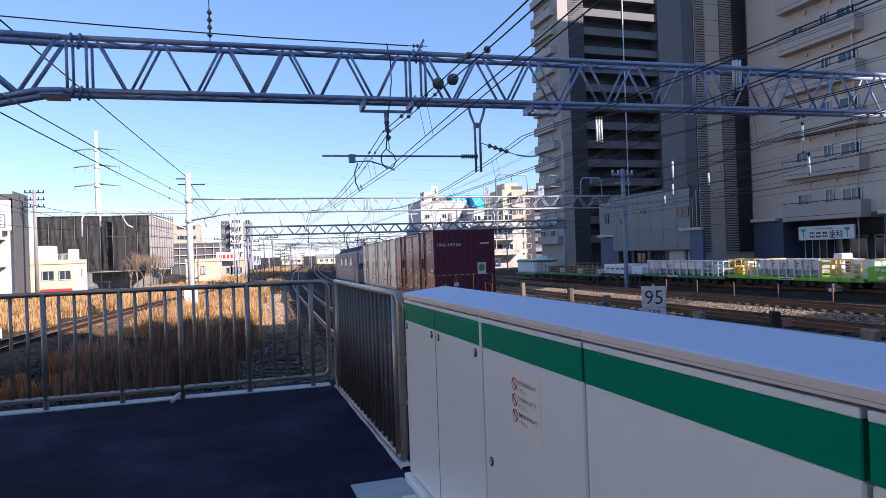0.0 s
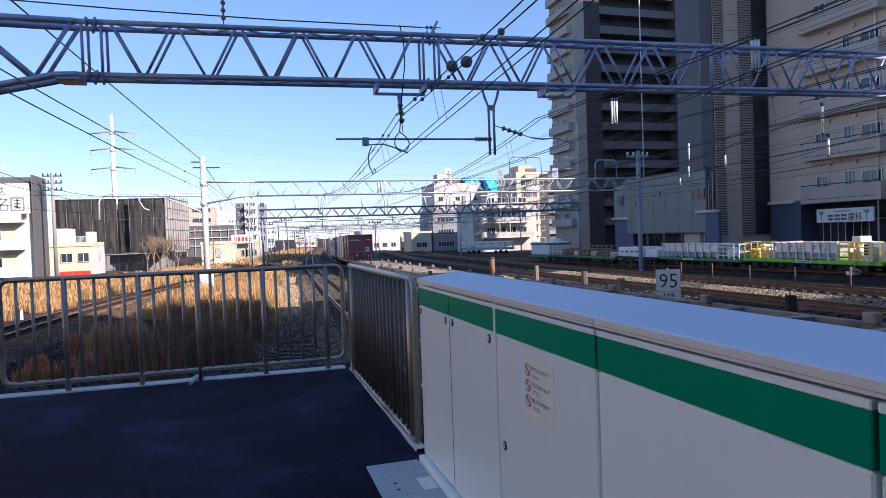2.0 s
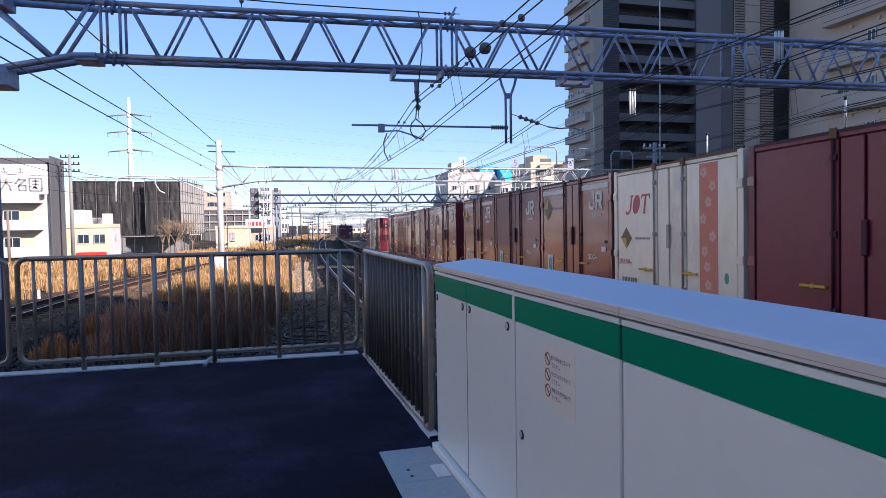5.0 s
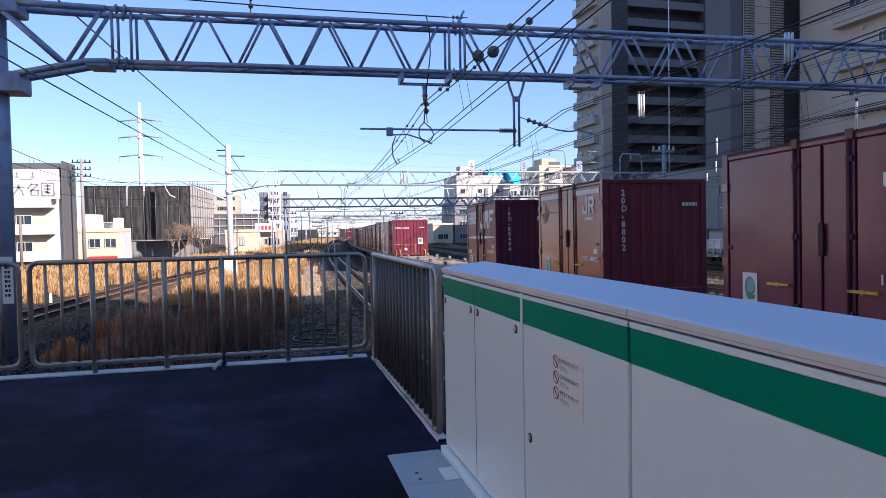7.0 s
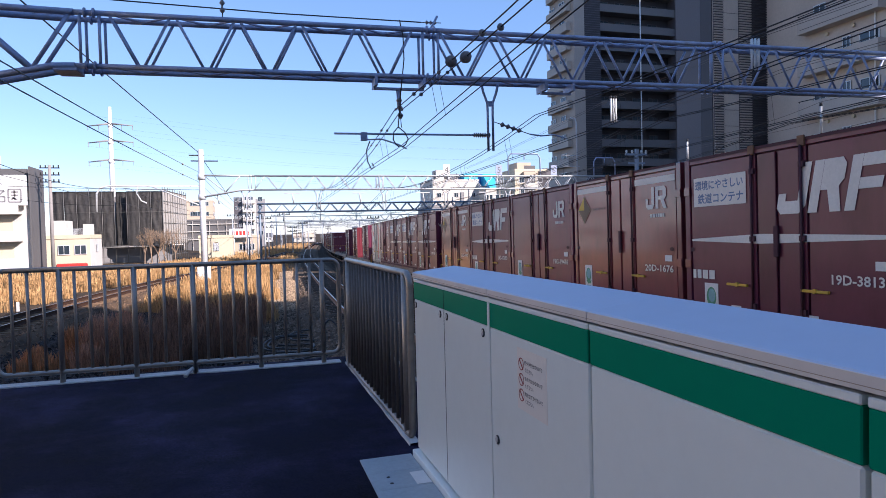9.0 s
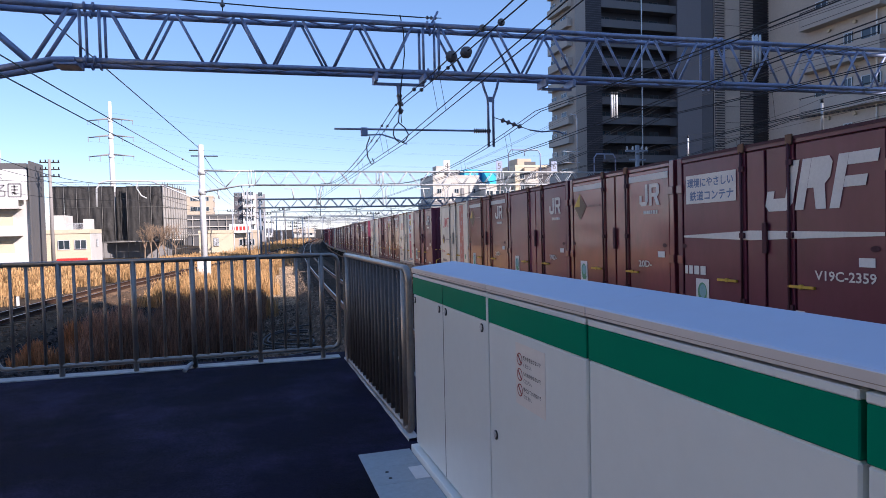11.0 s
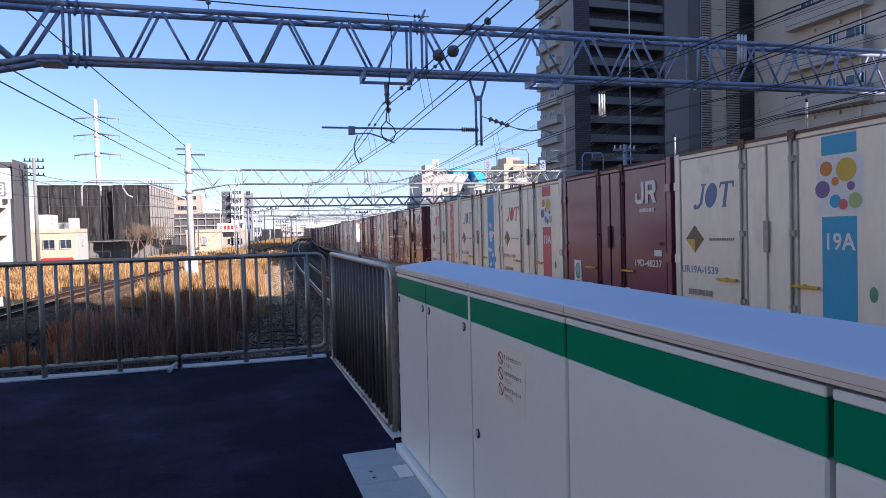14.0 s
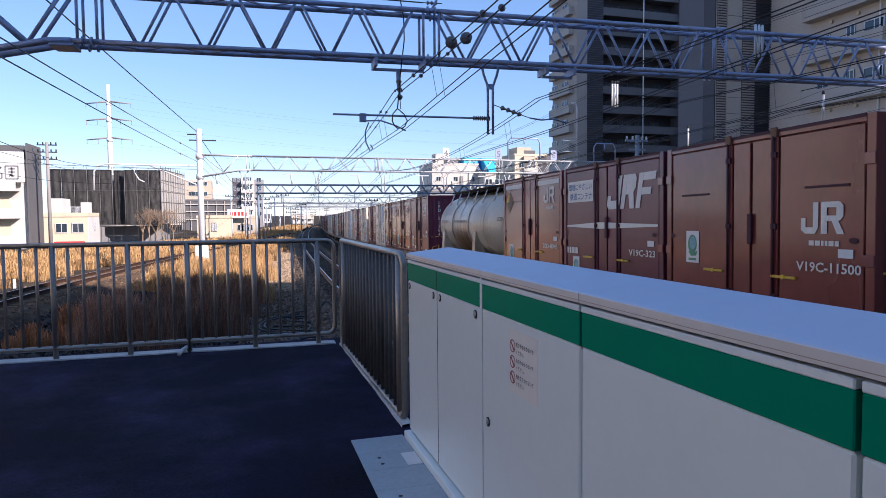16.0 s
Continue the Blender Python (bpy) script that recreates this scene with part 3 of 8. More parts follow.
# notice: three crossed rings with two short lines of writing each
bm = bmesh.new()
box(bm, X0 - 0.0012, 2.195, 0.765, X0 + 0.001, 2.468, 1.020)
notice = part("notice", bm, M_STICKER, cases[1], "cream notice with three red prohibition rings")
for i in range(3):
    zc, yc = 0.955 - 0.064 * i, 2.427
    bm = bmesh.new()
    n = 20
    ring = [[bm.verts.new((X0 - 0.0022, yc + r * math.cos(2 * math.pi * k / n), zc + r * math.sin(2 * math.pi * k / n))) for k in range(n)] for r in (0.0265, 0.0215)]
    for k in range(n):
        bm.faces.new((ring[0][k], ring[0][(k + 1) % n], ring[1][(k + 1) % n], ring[1][k]))
    quad(bm, [(X0 - 0.0022, yc + a, zc + b) for a, b in ((0.022, 0.016), (0.016, 0.022), (-0.022, -0.016), (-0.016, -0.022))])
    part("ring", bm, M_RED, notice, "red prohibition ring")
    for row, words in enumerate((("\u9854\u3084\u624b\u3092\u51fa\u3055\u306a\u3044\u3067", "\u3082\u305f\u308c\u304b\u304b\u3089\u306a\u3044\u3067", "\u7269\u3092\u7acb\u3066\u304b\u3051\u306a\u3044\u3067")[i], "\u304f\u3060\u3055\u3044\u3002")):
        writing("small_print", words, 0.0142, M_NOTICE_INK, notice, Matrix.Translation((X0 - 0.0022, 2.393, zc + 0.004 - 0.029 * row)) @ Matrix.Rotation(radians(-90), 4, "Z") @ Matrix.Rotation(radians(90), 4, "X"), "", 0.92, 0.02)


# ---- railings at the platform end ----
def railing_panel(name, p, q, thick_at, bars_between=3, label="", corner_r=0.09, top=1.20, low=0.12, bar_mat=None):
    """A framed railing from p to q (ground points); thick posts at the given fractions, thin bars between."""
    p, q = Vector((*p, 0)), Vector((*q, 0))
    d = q - p
    L = d.length
    u = d / L
    t = thing(name, label, "railing", group="platform end railings")
    bm = bmesh.new()
    pts = []
    cr = corner_r

    def at(s, z):
        return p + u * s + Vector((0, 0, z))
    for (s, z, a0) in ((cr, top - cr, 90), (cr, low + cr, 180), (L - cr, low + cr, 270), (L - cr, top - cr, 0)):
        for k in range(5):
            a = radians(a0 + 90 * k / 4)
            pts.append(at(s + cr * math.cos(a), z + cr * math.sin(a)))
    pts.append(pts[0])
    pipe(bm, pts, 0.026, 10)
    part("frame", bm, M_STEEL, t)
    marks = [f * L for f in thick_at]
    for s in marks:
        bm = bmesh.new()
        tube(bm, at(s, 0.0), at(s, top), 0.028, 10)
        part("post", bm, M_STEEL, t)
    edges = [0.0] + marks + [L]
    for a, b in zip(edges, edges[1:]):
        n = max(0, round((b - a) / 0.155) - 1) if bars_between is None else bars_between
        for k in range(n):
            s = a + (b - a) * (k + 1) / (n + 1)
            bm = bmesh.new()
            tube(bm, at(s, low), at(s, top), 0.0165, 8)
            part("bar", bm, bar_mat or M_STEEL, t)
    return t


def end_y(x):
    return 7.62 - 0.035 * (x + 2.2)


railing_panel("end_railing", (-2.44, end_y(-2.44)), (1.05, end_y(1.05)), (0.17, 0.375, 0.545, 0.745, 0.945), None, "grey galvanised tube railing with upright bars across the platform end")
railing_panel("end_railing", (-5.9, end_y(-5.9)), (-2.54, end_y(-2.54)), (0.1, 0.35, 0.6, 0.9), None, "grey galvanised tube railing with upright bars across the platform end")
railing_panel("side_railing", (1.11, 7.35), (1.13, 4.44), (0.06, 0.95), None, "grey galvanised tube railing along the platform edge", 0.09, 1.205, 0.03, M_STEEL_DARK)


# ---- overhead line gantries ----
def gantry_frame(x0, y0, slope):
    """Pose whose local x runs along the beam."""
    return Matrix.Translation((x0, y0, 0)) @ Matrix.Rotation(math.atan(slope), 4, "Z")


def splice(parent, at, z0, z1, depth, r, rd, material):
    for sx in at:
        for yy in (-depth / 2, depth / 2):
            bm = bmesh.new()
            for o in (-0.22, 0.22):
                tube(bm, (sx + o, yy, z0), (sx + o, yy, z1), rd, 6)
            for z in (z0, z1):
                tube(bm, (sx - 0.4, yy, z), (sx + 0.4, yy, z), r * 0.99, 10)
                for o in (-0.10, 0.10):
                    tube(bm, (sx + o - 0.02, yy, z), (sx + o + 0.02, yy, z), r * 1.75, 10)
            part("splice", bm, material, parent)


def truss(parent, x0, x1, z0, z1, depth, bay, r, rd, material, double=True, splices=(), web=None):
    ysides = (-depth / 2, depth / 2) if double else (0.0,)
    for yy in ysides:
        for z in (z0, z1):
            bm = bmesh.new()
            tube(bm, (x0, yy, z), (x1, yy, z), r, 10)
            part("chord", bm, material, parent)
    zs, ze = z0, z1
    if web:                     # the web starts and ends at the top chord
        x0, x1 = web
        zs, ze = z1, z0
    n = max(1, round((x1 - x0) / bay))
    b = (x1 - x0) / n
    bm = bmesh.new()
    for i in range(n):
        for yy in ysides:
            xa = x0 + i * b
            tube(bm, (xa + 0.06, yy, zs), (xa + b / 2 - 0.06, yy, ze), rd, 6)
            tube(bm, (xa + b / 2 + 0.06, yy, ze), (xa + b - 0.06, yy, zs), rd, 6)
        if double:
            for z in (z0, z1):
                tube(bm, (x0 + i * b, -depth / 2, z), (x0 + i * b + b / 2, depth / 2, z), rd * 0.8, 5)
                tube(bm, (x0 + i * b + b / 2, depth / 2, z), (x0 + i * b + b, -depth / 2, z), rd * 0.8, 5)
    tagged(part("lattice", bm, material, parent), kind="stuff")
    for sx in splices:
        bm = bmesh.new()
        for yy in ysides:
            for o in (-0.22, -0.02, 0.22):
                tube(bm, (sx + o, yy, z0), (sx + o, yy, z1), rd, 6)
            for z in (z0, z1):
                for o in (-0.10, 0.10):
                    tube(bm, (sx + o - 0.02, yy, z), (sx + o + 0.02, yy, z), r * 1.75, 10)
        part("splice", bm, material, parent)


def insulator_string(parent, p, q, n, r, material=None, rod=0.012):
    p, q = Vector(p), Vector(q)
    bm = bmesh.new()
    tube(bm, p, q, rod, 6)
    part("rod", bm, M_WIRE, parent)
    bm = bmesh.new()
    sheds(bm, p.lerp(q, 0.2), p.lerp(q, 0.8), n, r)
    part("insulator", bm, material or M_INSULATOR, parent, smooth=True)


G1 = gantry_frame(5.0, 17.55, -0.06)
g1 = thing("gantry", "grey-blue tubular lattice gantry over the tracks", "catenary gantry", G1, group="catenary gantries")
for a, b in ((-8.9, -0.05), (0.3, 9.1), (9.5, 18.5), (18.7, 27.5), (27.7, 36.0)):
    truss(g1, a, b, 5.76, 7.06, 0.55, 1.65, 0.068, 0.037, M_GANTRY, True, web={-8.9: (-8.08, -0.30), 0.3: (0.33, 8.65)}.get(a, (a + 0.1, b - 0.4)))
splice(g1, (-8.45, 0.14, 9.28, 18.6, 27.6), 5.76, 7.06, 0.55, 0.068, 0.037, M_GANTRY)
bm = bmesh.new()
tube(bm, (-11.35, 0, -1.7), (-11.35, 0, 7.45), 0.21, 20)
for z in (5.1, 6.9):
    tube(bm, (-11.35, 0, z - 0.02), (-11.35, 0, z + 0.02), 0.29, 20)
part("column", bm, M_GANTRY, g1, smooth=False)
for yy in (-0.275, 0.275):
    bm = bmesh.new()
    pipe(bm, [(-8.8, yy, 5.76), (-9.3, yy, 5.74), (-11.2, yy, 5.32)], 0.082, 10)
    part("haunch", bm, M_GANTRY, g1)
    for p, q, r in (((-8.8, yy, 7.06), (-11.2, yy, 7.12), 0.082), ((-11.1, yy, 6.9), (-9.75, yy, 5.62), 0.07), ((-9.75, yy, 5.66), (-8.9, yy, 7.02), 0.05)):
        bm = bmesh.new()
        tube(bm, p, q, r, 10)
        part("end_brace", bm, M_GANTRY, g1)
bm = bmesh.new()
box(bm, -11.6, -0.36, 4.95, -10.75, 0.36, 5.45, 0.03)
part("bracket", bm, M_GANTRY, g1)
bm = bmesh.new()
box(bm, -11.6, -0.36, 6.85, -10.75, 0.36, 7.3, 0.03)
part("bracket", bm, M_GANTRY, g1)
bm = bmesh.new()
box(bm, -9.3, -0.33, 5.62, -8.75, 0.33, 5.80, 0.02)
part("knee_plate", bm, M_GANTRY, g1)
bm = bmesh.new()
box(bm, -11.57, -0.24, -0.2, -11.12, -0.213, 0.95)
plate = part("notice_plate", bm, M_WHITE, g1, "white notice plate on the column")
bm = bmesh.new()
bars(bm, 0, -0.05, 0.12, 0.75, 7, 77, lambda u, z: (-11.3 + u, -0.243, z))
part("notice_print", bm, M_BLACK, plate)
bm = bmesh.new()
box(bm, 33.6, -0.2, -1.7, 34.0, 0.2, 7.3, 0.02)
part("far_column", bm, M_GANTRY, g1)
# seat brackets for insulators under the beam
for sx, half in ((-0.73, 0.71), (3.98, 0.47)):
    bm = bmesh.new()
    box(bm, sx - half, -0.06, 5.44, sx + half, 0.06, 5.50)
    for e in (sx - half, sx + half - 0.08):
        box(bm, e, -0.34, 5.503, e + 0.08, 0.34, 5.72)
    part("insulator_seat", bm, M_GANTRY, g1)
# jumper that drops from the beam's cable and forks to the two wires
for pts in (((-0.69, -0.15, 7.34), (-0.60, -0.15, 6.9), (-0.59, -0.15, 6.27), (-0.70, -0.15, 5.4), (-0.75, -0.15, 4.87), (-0.80, -0.15, 4.4)),
            ((-0.80, -0.15, 4.4), (-0.93, -0.15, 4.25), (-0.95, -0.15, 4.05), (-0.88, -0.15, 3.92), (-0.78, -0.15, 3.84)),
            ((-0.80, -0.15, 4.4), (-0.62, -0.15, 4.25), (-0.53, -0.15, 4.07), (-0.60, -0.15, 3.92), (-0.71, -0.15, 3.84)),
            ((-1.6, -0.15, 4.0), (-1.70, -0.15, 3.74), (-1.68, -0.15, 3.45), (-1.58, -0.15, 3.24), (-1.50, -0.15, 3.30), (-1.56, -0.15, 3.4))):
    bm = bmesh.new()
    pipe(bm, pts, 0.016, 6)
    part("jumper", bm, M_WIRE, g1)


def hung_support(g, x, z_seat, z_arm, arm_left, arm_right, post_x):
    """Suspension insulator, steady arm with its drop post, for one twin overhead line."""
    insulator_string(g, (x, 0, z_seat), (x + 0.05, -0.1, z_seat - 1.05), 3, 0.085)
    bm = bmesh.new()
    tube(bm, (x, 0, z_seat), (x + 0.02, -0.03, z_seat - 0.5), 0.06, 10)
    part("hanger", bm, M_GANTRY, g)
    bm = bmesh.new()
    tube(bm, (arm_left, 0, z_arm), (arm_right, 0, z_arm), 0.028, 8)
    box(bm, arm_left + 0.72, -0.07, z_arm - 0.19, arm_left + 0.90, 0.07, z_arm + 0.04, 0.01)
    pipe(bm, [(arm_left + 0.88, 0, z_arm - 0.16), (arm_left + 1.3, 0, z_arm - 0.14), (arm_left + 1.75, 0, z_arm - 0.28), (arm_left + 2.0, 0, z_arm - 0.40)], 0.02, 6)
    part("steady_arm", bm, M_GANTRY, g)
    bm = bmesh.new()
    sheds(bm, (arm_right - 0.44, 0, z_arm), (arm_right + 0.08, 0, z_arm), 8, 0.075, 0.5)
    part("insulator", bm, M_INSULATOR, g)
    for o in (-0.075, 0.075):
        bm = bmesh.new()
        pipe(bm, [(post_x + o * 3.4, 0, 5.7), (post_x + o * 2.6, 0, 5.45), (post_x + o * 1.1, 0, 5.15), (post_x + o, 0, 4.9), (post_x + o, 0, z_arm - 0.45)], 0.038, 8)
        part("drop_post", bm, M_GANTRY, g)
    bm = bmesh.new()
    box(bm, post_x - 0.1, -0.03, 5.05, post_x + 0.1, 0.03, 5.2)
    part("post_plate", bm, M_GANTRY, g)


hung_support(g1, -0.75, 5.44, 4.22, -2.55, 1.85, 1.93)
insulator_string(g1, (2.0, 0, 4.62), (3.1, -0.1, 4.25), 4, 0.075)
bm = bmesh.new()
pipe(bm, [(3.1, -0.1, 4.25), (3.5, 0, 4.22), (3.9, 0, 4.26), (4.3, 0, 4.15)], 0.022, 6)
part("pull_off", bm, M_GANTRY, g1)
# upright insulators and the cable that runs along the beam
for sx in (-5.35,):
    insulator_string(g1, (sx, 0, 7.05), (sx, 0, 8.35), 4, 0.07)
bm = bmesh.new()
pipe(bm, [(-13.0, 0.4, 7.85), (-8, 0.3, 7.60), (-4, 0.25, 7.47), (0.0, 0.2, 7.42)], 0.018, 5)
part("cable", bm, M_WIRE, g1)
insulator_string(g1, (0.0, 0.2, 7.42), (0.55, 0.1, 7.40), 3, 0.06)
bm = bmesh.new()
tube(bm, (0.15, 0, 7.05), (0.42, 0, 7.55), 0.035, 6)
part("cable_bracket", bm, M_GANTRY, g1)
for sx in (10.75,):
    for o in (-0.13, 0.0, 0.13):
        bm = bmesh.new()
        tube(bm, (sx + o, -0.2, 6.35), (sx + o, -0.2, 7.35), 0.035, 8)
        part("white_insulator", bm, M_INS_WHITE, g1)

G2 = gantry_frame(-2.42, 43.0, -0.01)
g2 = thing("gantry", "slender pale lattice gantry with a white mast", "catenary gantry", G2, group="catenary gantries")
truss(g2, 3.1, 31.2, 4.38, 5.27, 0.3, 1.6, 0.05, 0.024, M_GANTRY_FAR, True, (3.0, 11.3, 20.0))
bm = bmesh.new()
tube(bm, (0, 0, -2.2), (0, 0, 6.90), 0.20, 16, 0.165)
part("mast", bm, M_POLE, g2)
bm = bmesh.new()
for yy in (-0.15, 0.15):
    tube(bm, (3.1, yy, 5.27), (0.1, yy, 5.30), 0.05, 8)
    pipe(bm, [(3.1, yy, 4.38), (2.3, yy, 4.36), (0.1, yy, 3.95)], 0.05, 8)
    tube(bm, (0.2, yy, 5.25), (1.4, yy, 4.25), 0.03, 6)
    tube(bm, (1.4, yy, 4.25), (2.3, yy, 5.25), 0.03, 6)
part("haunch", bm, M_GANTRY_FAR, g2)
for z in (3.95, 5.2):
    bm = bmesh.new()
    tube(bm, (0, 0, z - 0.16), (0, 0, z + 0.16), 0.235, 16)
    part("band", bm, M_POLE, g2)
bm = bmesh.new()
for z, a, b in ((6.2, -0.6, 1.0), (6.55, -0.7, 0.2)):
    box(bm, a, -0.03, z - 0.035, b, 0.03, z + 0.035)
part("cross_arm", bm, M_WIRE, g2)
bm = bmesh.new()
box(bm, -0.42, -0.35, -1.9, 0.38, -0.22, -0.35, 0.02)
box(bm, -0.36, -0.36, -1.3, 0.0, -0.35, -0.95)
part("equipment_box", bm, M_WHITE, g2, "white box at the foot of the mast")
# bracket arm on the other side of the mast
bm = bmesh.new()
pipe(bm, [(-0.1, 0, 4.62), (-5.3, 0.0, 4.66), (-5.75, 0, 4.55), (-5.95, 0, 4.2), (-5.98, 0, 3.1)], 0.055, 8)
tube(bm, (-0.1, 0, 3.4), (-2.9, 0, 4.62), 0.045, 8)
pipe(bm, [(-3.7, 0, 4.6), (-3.75, 0, 4.2), (-3.5, 0, 3.75), (-3.2, 0, 3.6)], 0.035, 8)
part("bracket_arm", bm, M_POLE, g2)
bm = bmesh.new()
box(bm, 31.17, -0.13, -1.9, 31.43, 0.13, 7.35, 0.03)
box(bm, 30.3, -0.06, 6.85, 32.2, 0.06, 7.0)
box(bm, 30.6, -0.06, 6.2, 32.0, 0.06, 6.32)
part("far_mast", bm, M_GANTRY_DARK, g2)
for k, sx in enumerate((30.4, 30.9, 31.7, 32.1)):
    bm = bmesh.new()
    disc_stack(bm, (sx, 0, 7.0), (0, 0, 1), (0.08, 0.1, 0.08), 0.09)
    part("pin_insulator", bm, M_INS_WHITE, g2)
for sx, n in ((16.0, "4"), (19.9, "5"), (24.2, "6")):
    bm = bmesh.new()
    box(bm, sx - 0.24, -0.2, 5.35, sx + 0.24, -0.17, 6.05, 0.01)
    # plates 5 and 6 get grey-blue to paint in their shade
    pl = part("number_plate", bm, M_WHITE if n == "4" else M_GANTRY, g2, "plate with a track number")
    writing("numeral", n, 0.44, M_BALC, pl, Matrix.Translation((sx - 0.15, -0.206, 5.48)) @ Matrix.Rotation(radians(90), 4, "X"), "", 1.0, 0.0)
for a, b, h in ((20.7, 23.2, 1.62), (27.6, 29.4, 1.4)):
    bm = bmesh.new()
    pipe(bm, [(a, 0, 5.25), (a, 0, 5.25 + h - 0.3), (a + 0.2, 0, 5.25 + h), (b - 0.2, 0, 5.25 + h), (b, 0, 5.25 + h - 0.3), (b, 0, 5.25)], 0.05, 8)
    pipe(bm, [((a + b) / 2, 0, 5.25 + h), ((a + b) / 2, 0, 5.25 + h - 0.4)], 0.04, 6)
    part("hoop", bm, M_GANTRY, g2)
bm = bmesh.new()
pipe(bm, [(26.2, 0, 5.25), (26.2, 0, 9.2), (26.1, 0, 9.5), (25.7, 0, 9.55)], 0.06, 8)
for z in (6.0, 6.8):
    tube(bm, (25.0, 0, z), (26.4, 0, z), 0.03, 6)
part("lamp_pole", bm, M_GANTRY_FAR, g2)
for sx in (2.6, 7.2, 11.6, 16.0, 20.6):
    for o in (-0.1, 0.1):
        bm = bmesh.new()
        pipe(bm, [(sx + o * 3, 0, 4.38), (sx + o, 0, 4.0), (sx + o, 0, 3.1)], 0.035, 6)
        part("drop_post", bm, M_GANTRY_FAR, g2)
    bm = bmesh.new()
    box(bm, sx - 2.2, -0.03, 4.1, sx - 1.2, 0.03, 4.16)
    tube(bm, (sx - 1.7, 0, 4.1), (sx - 1.6, 0, 3.5), 0.05, 6)
    part("insulator_seat", bm, M_GANTRY_FAR, g2)


def far_gantry(x0, x1, y, z0, z1, r, material, label):
    g = thing("gantry", label, "catenary gantry", gantry_frame(0, y, -0.03), group="catenary gantries")
    truss(g, x0, x1, z0, z1, 0.5, 1.9, r, r * 0.55, material, True)
    for sx in (x0 + 0.3, x1 - 0.3):
        bm = bmesh.new()
        tube(bm, (sx, 0, -3.0), (sx, 0, z1 + 0.15), 0.12, 12)
        part("mast", bm, material, g)
    k = x0 + 3
    while k < x1 - 2:
        bm = bmesh.new()
        tube(bm, (k, 0, z0), (k, 0, z0 - 1.1), 0.05, 6)
        part("drop_post", bm, material, g)
        bm = bmesh.new()
        pipe(bm, [(k - 0.7, 0, z0), (k - 0.5, 0, z0 - 0.35), (k + 0.5, 0, z0 - 0.35), (k + 0.7, 0, z0)], 0.035, 6)
        part("hanger", bm, material, g)
        k += 4.4
    return g


# the first takes a darker blue-grey in place of a building's shadow on it
far_gantry(1.6, 44, 80, 4.15, 5.15, 0.10, M_GANTRY_DARK, "grey-blue lattice gantry across the yard")
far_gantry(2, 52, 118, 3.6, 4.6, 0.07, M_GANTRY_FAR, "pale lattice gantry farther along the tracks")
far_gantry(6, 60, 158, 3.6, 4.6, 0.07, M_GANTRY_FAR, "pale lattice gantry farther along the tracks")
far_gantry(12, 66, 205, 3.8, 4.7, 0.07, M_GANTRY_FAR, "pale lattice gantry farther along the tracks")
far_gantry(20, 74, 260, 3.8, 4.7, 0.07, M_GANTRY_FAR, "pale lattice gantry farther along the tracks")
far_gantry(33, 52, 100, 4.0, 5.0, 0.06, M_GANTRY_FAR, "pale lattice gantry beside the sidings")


# ---- overhead lines ----
SUPPORTS = [-28, 17.5, 43, 80, 118, 158, 205, 260]


def overhead(name, line, twin=True, off=0.4, contact=5.0, mess=5.98, y_end=260, label="twin overhead contact wires with droppers above a track"):
    t = thing(name, label, "overhead line", group="overhead lines")
    sides = (-0.09, 0.09) if twin else (0.0,)
    stops = [s for s in SUPPORTS if s <= y_end]
    bc, bmess, bd = bmesh.new(), bmesh.new(), bmesh.new()
    for o in sides:
        pc, pm = [], []
        for a, b in zip(stops, stops[1:]):
            n = 10
            for i in range(n + (b == stops[-1])):
                u = i / n
                y = a + (b - a) * u
                st = off * (1 if stops.index(a) % 2 else -1) * (1 - 2 * u)
                sag = 4 * u * (1 - u) * (mess - contact - 0.28)
                pc.append((line(y) + st + o, y, rail_z(y) + contact))
                pm.append((line(y) + st * 0.6 + o, y, rail_z(y) + mess - sag))
                if 0 < i and i % 2 == 1 and y < 120:
                    tube(bd, pc[-1], pm[-1], 0.005, 4)
        pipe(bc, pc, 0.010, 5)
        pipe(bmess, pm, 0.012, 5)
    part("contact_wire", bc, M_WIRE, t)
    part("messenger_wire", bmess, M_WIRE, t)
    tagged(part("dropper", bd, M_WIRE, t), kind="stuff")
    return t


t0 = overhead("overhead_line", beside(line_freight, -4.27))
for o in (-0.09, 0.09):
    for y, r, n in ((11.0 - o * 2, 0.11, 3), (9.2 - o * 2, 0.06, 1), (12.2, 0.04, 1), (14.7, 0.05, 1), (17.2, 0.035, 1), (19.5, 0.04, 1), (21.5, 0.035, 1), (25.0, 0.035, 1), (26.0, 0.035, 1)):
        bm = bmesh.new()
        u = (y + 28) / 45.5 if y < 17.5 else (y - 17.5) / 25.5
        st = -0.24 * (1 - 2 * u) if y < 17.5 else 0.24 * (1 - 2 * u)
        z = rail_z(y) + 5.98 - 4 * u * (1 - u) * 0.70
        disc_stack(bm, (line_freight(y) - 4.27 + st + o, y, z), (0, 1, 0), (r * 0.8, r, r * 0.8)[:n] if n > 1 else (r,), 0.08, 10)
        part("wire_insulator", bm, M_INSULATOR, t0)
overhead("overhead_line", line_freight, True, 0.4)
overhead("overhead_line", LINES[2][1], True, 0.3)
overhead("overhead_line", LINES[3][1], True, 0.3)
overhead("overhead_line", LINES[4][1], False, 0.3)
overhead("overhead_line", line_left, False, 0.25)
overhead("overhead_line", lambda y: 27.5 + 0.02 * y, False, 0.2, 5.2, 6.2, 118)


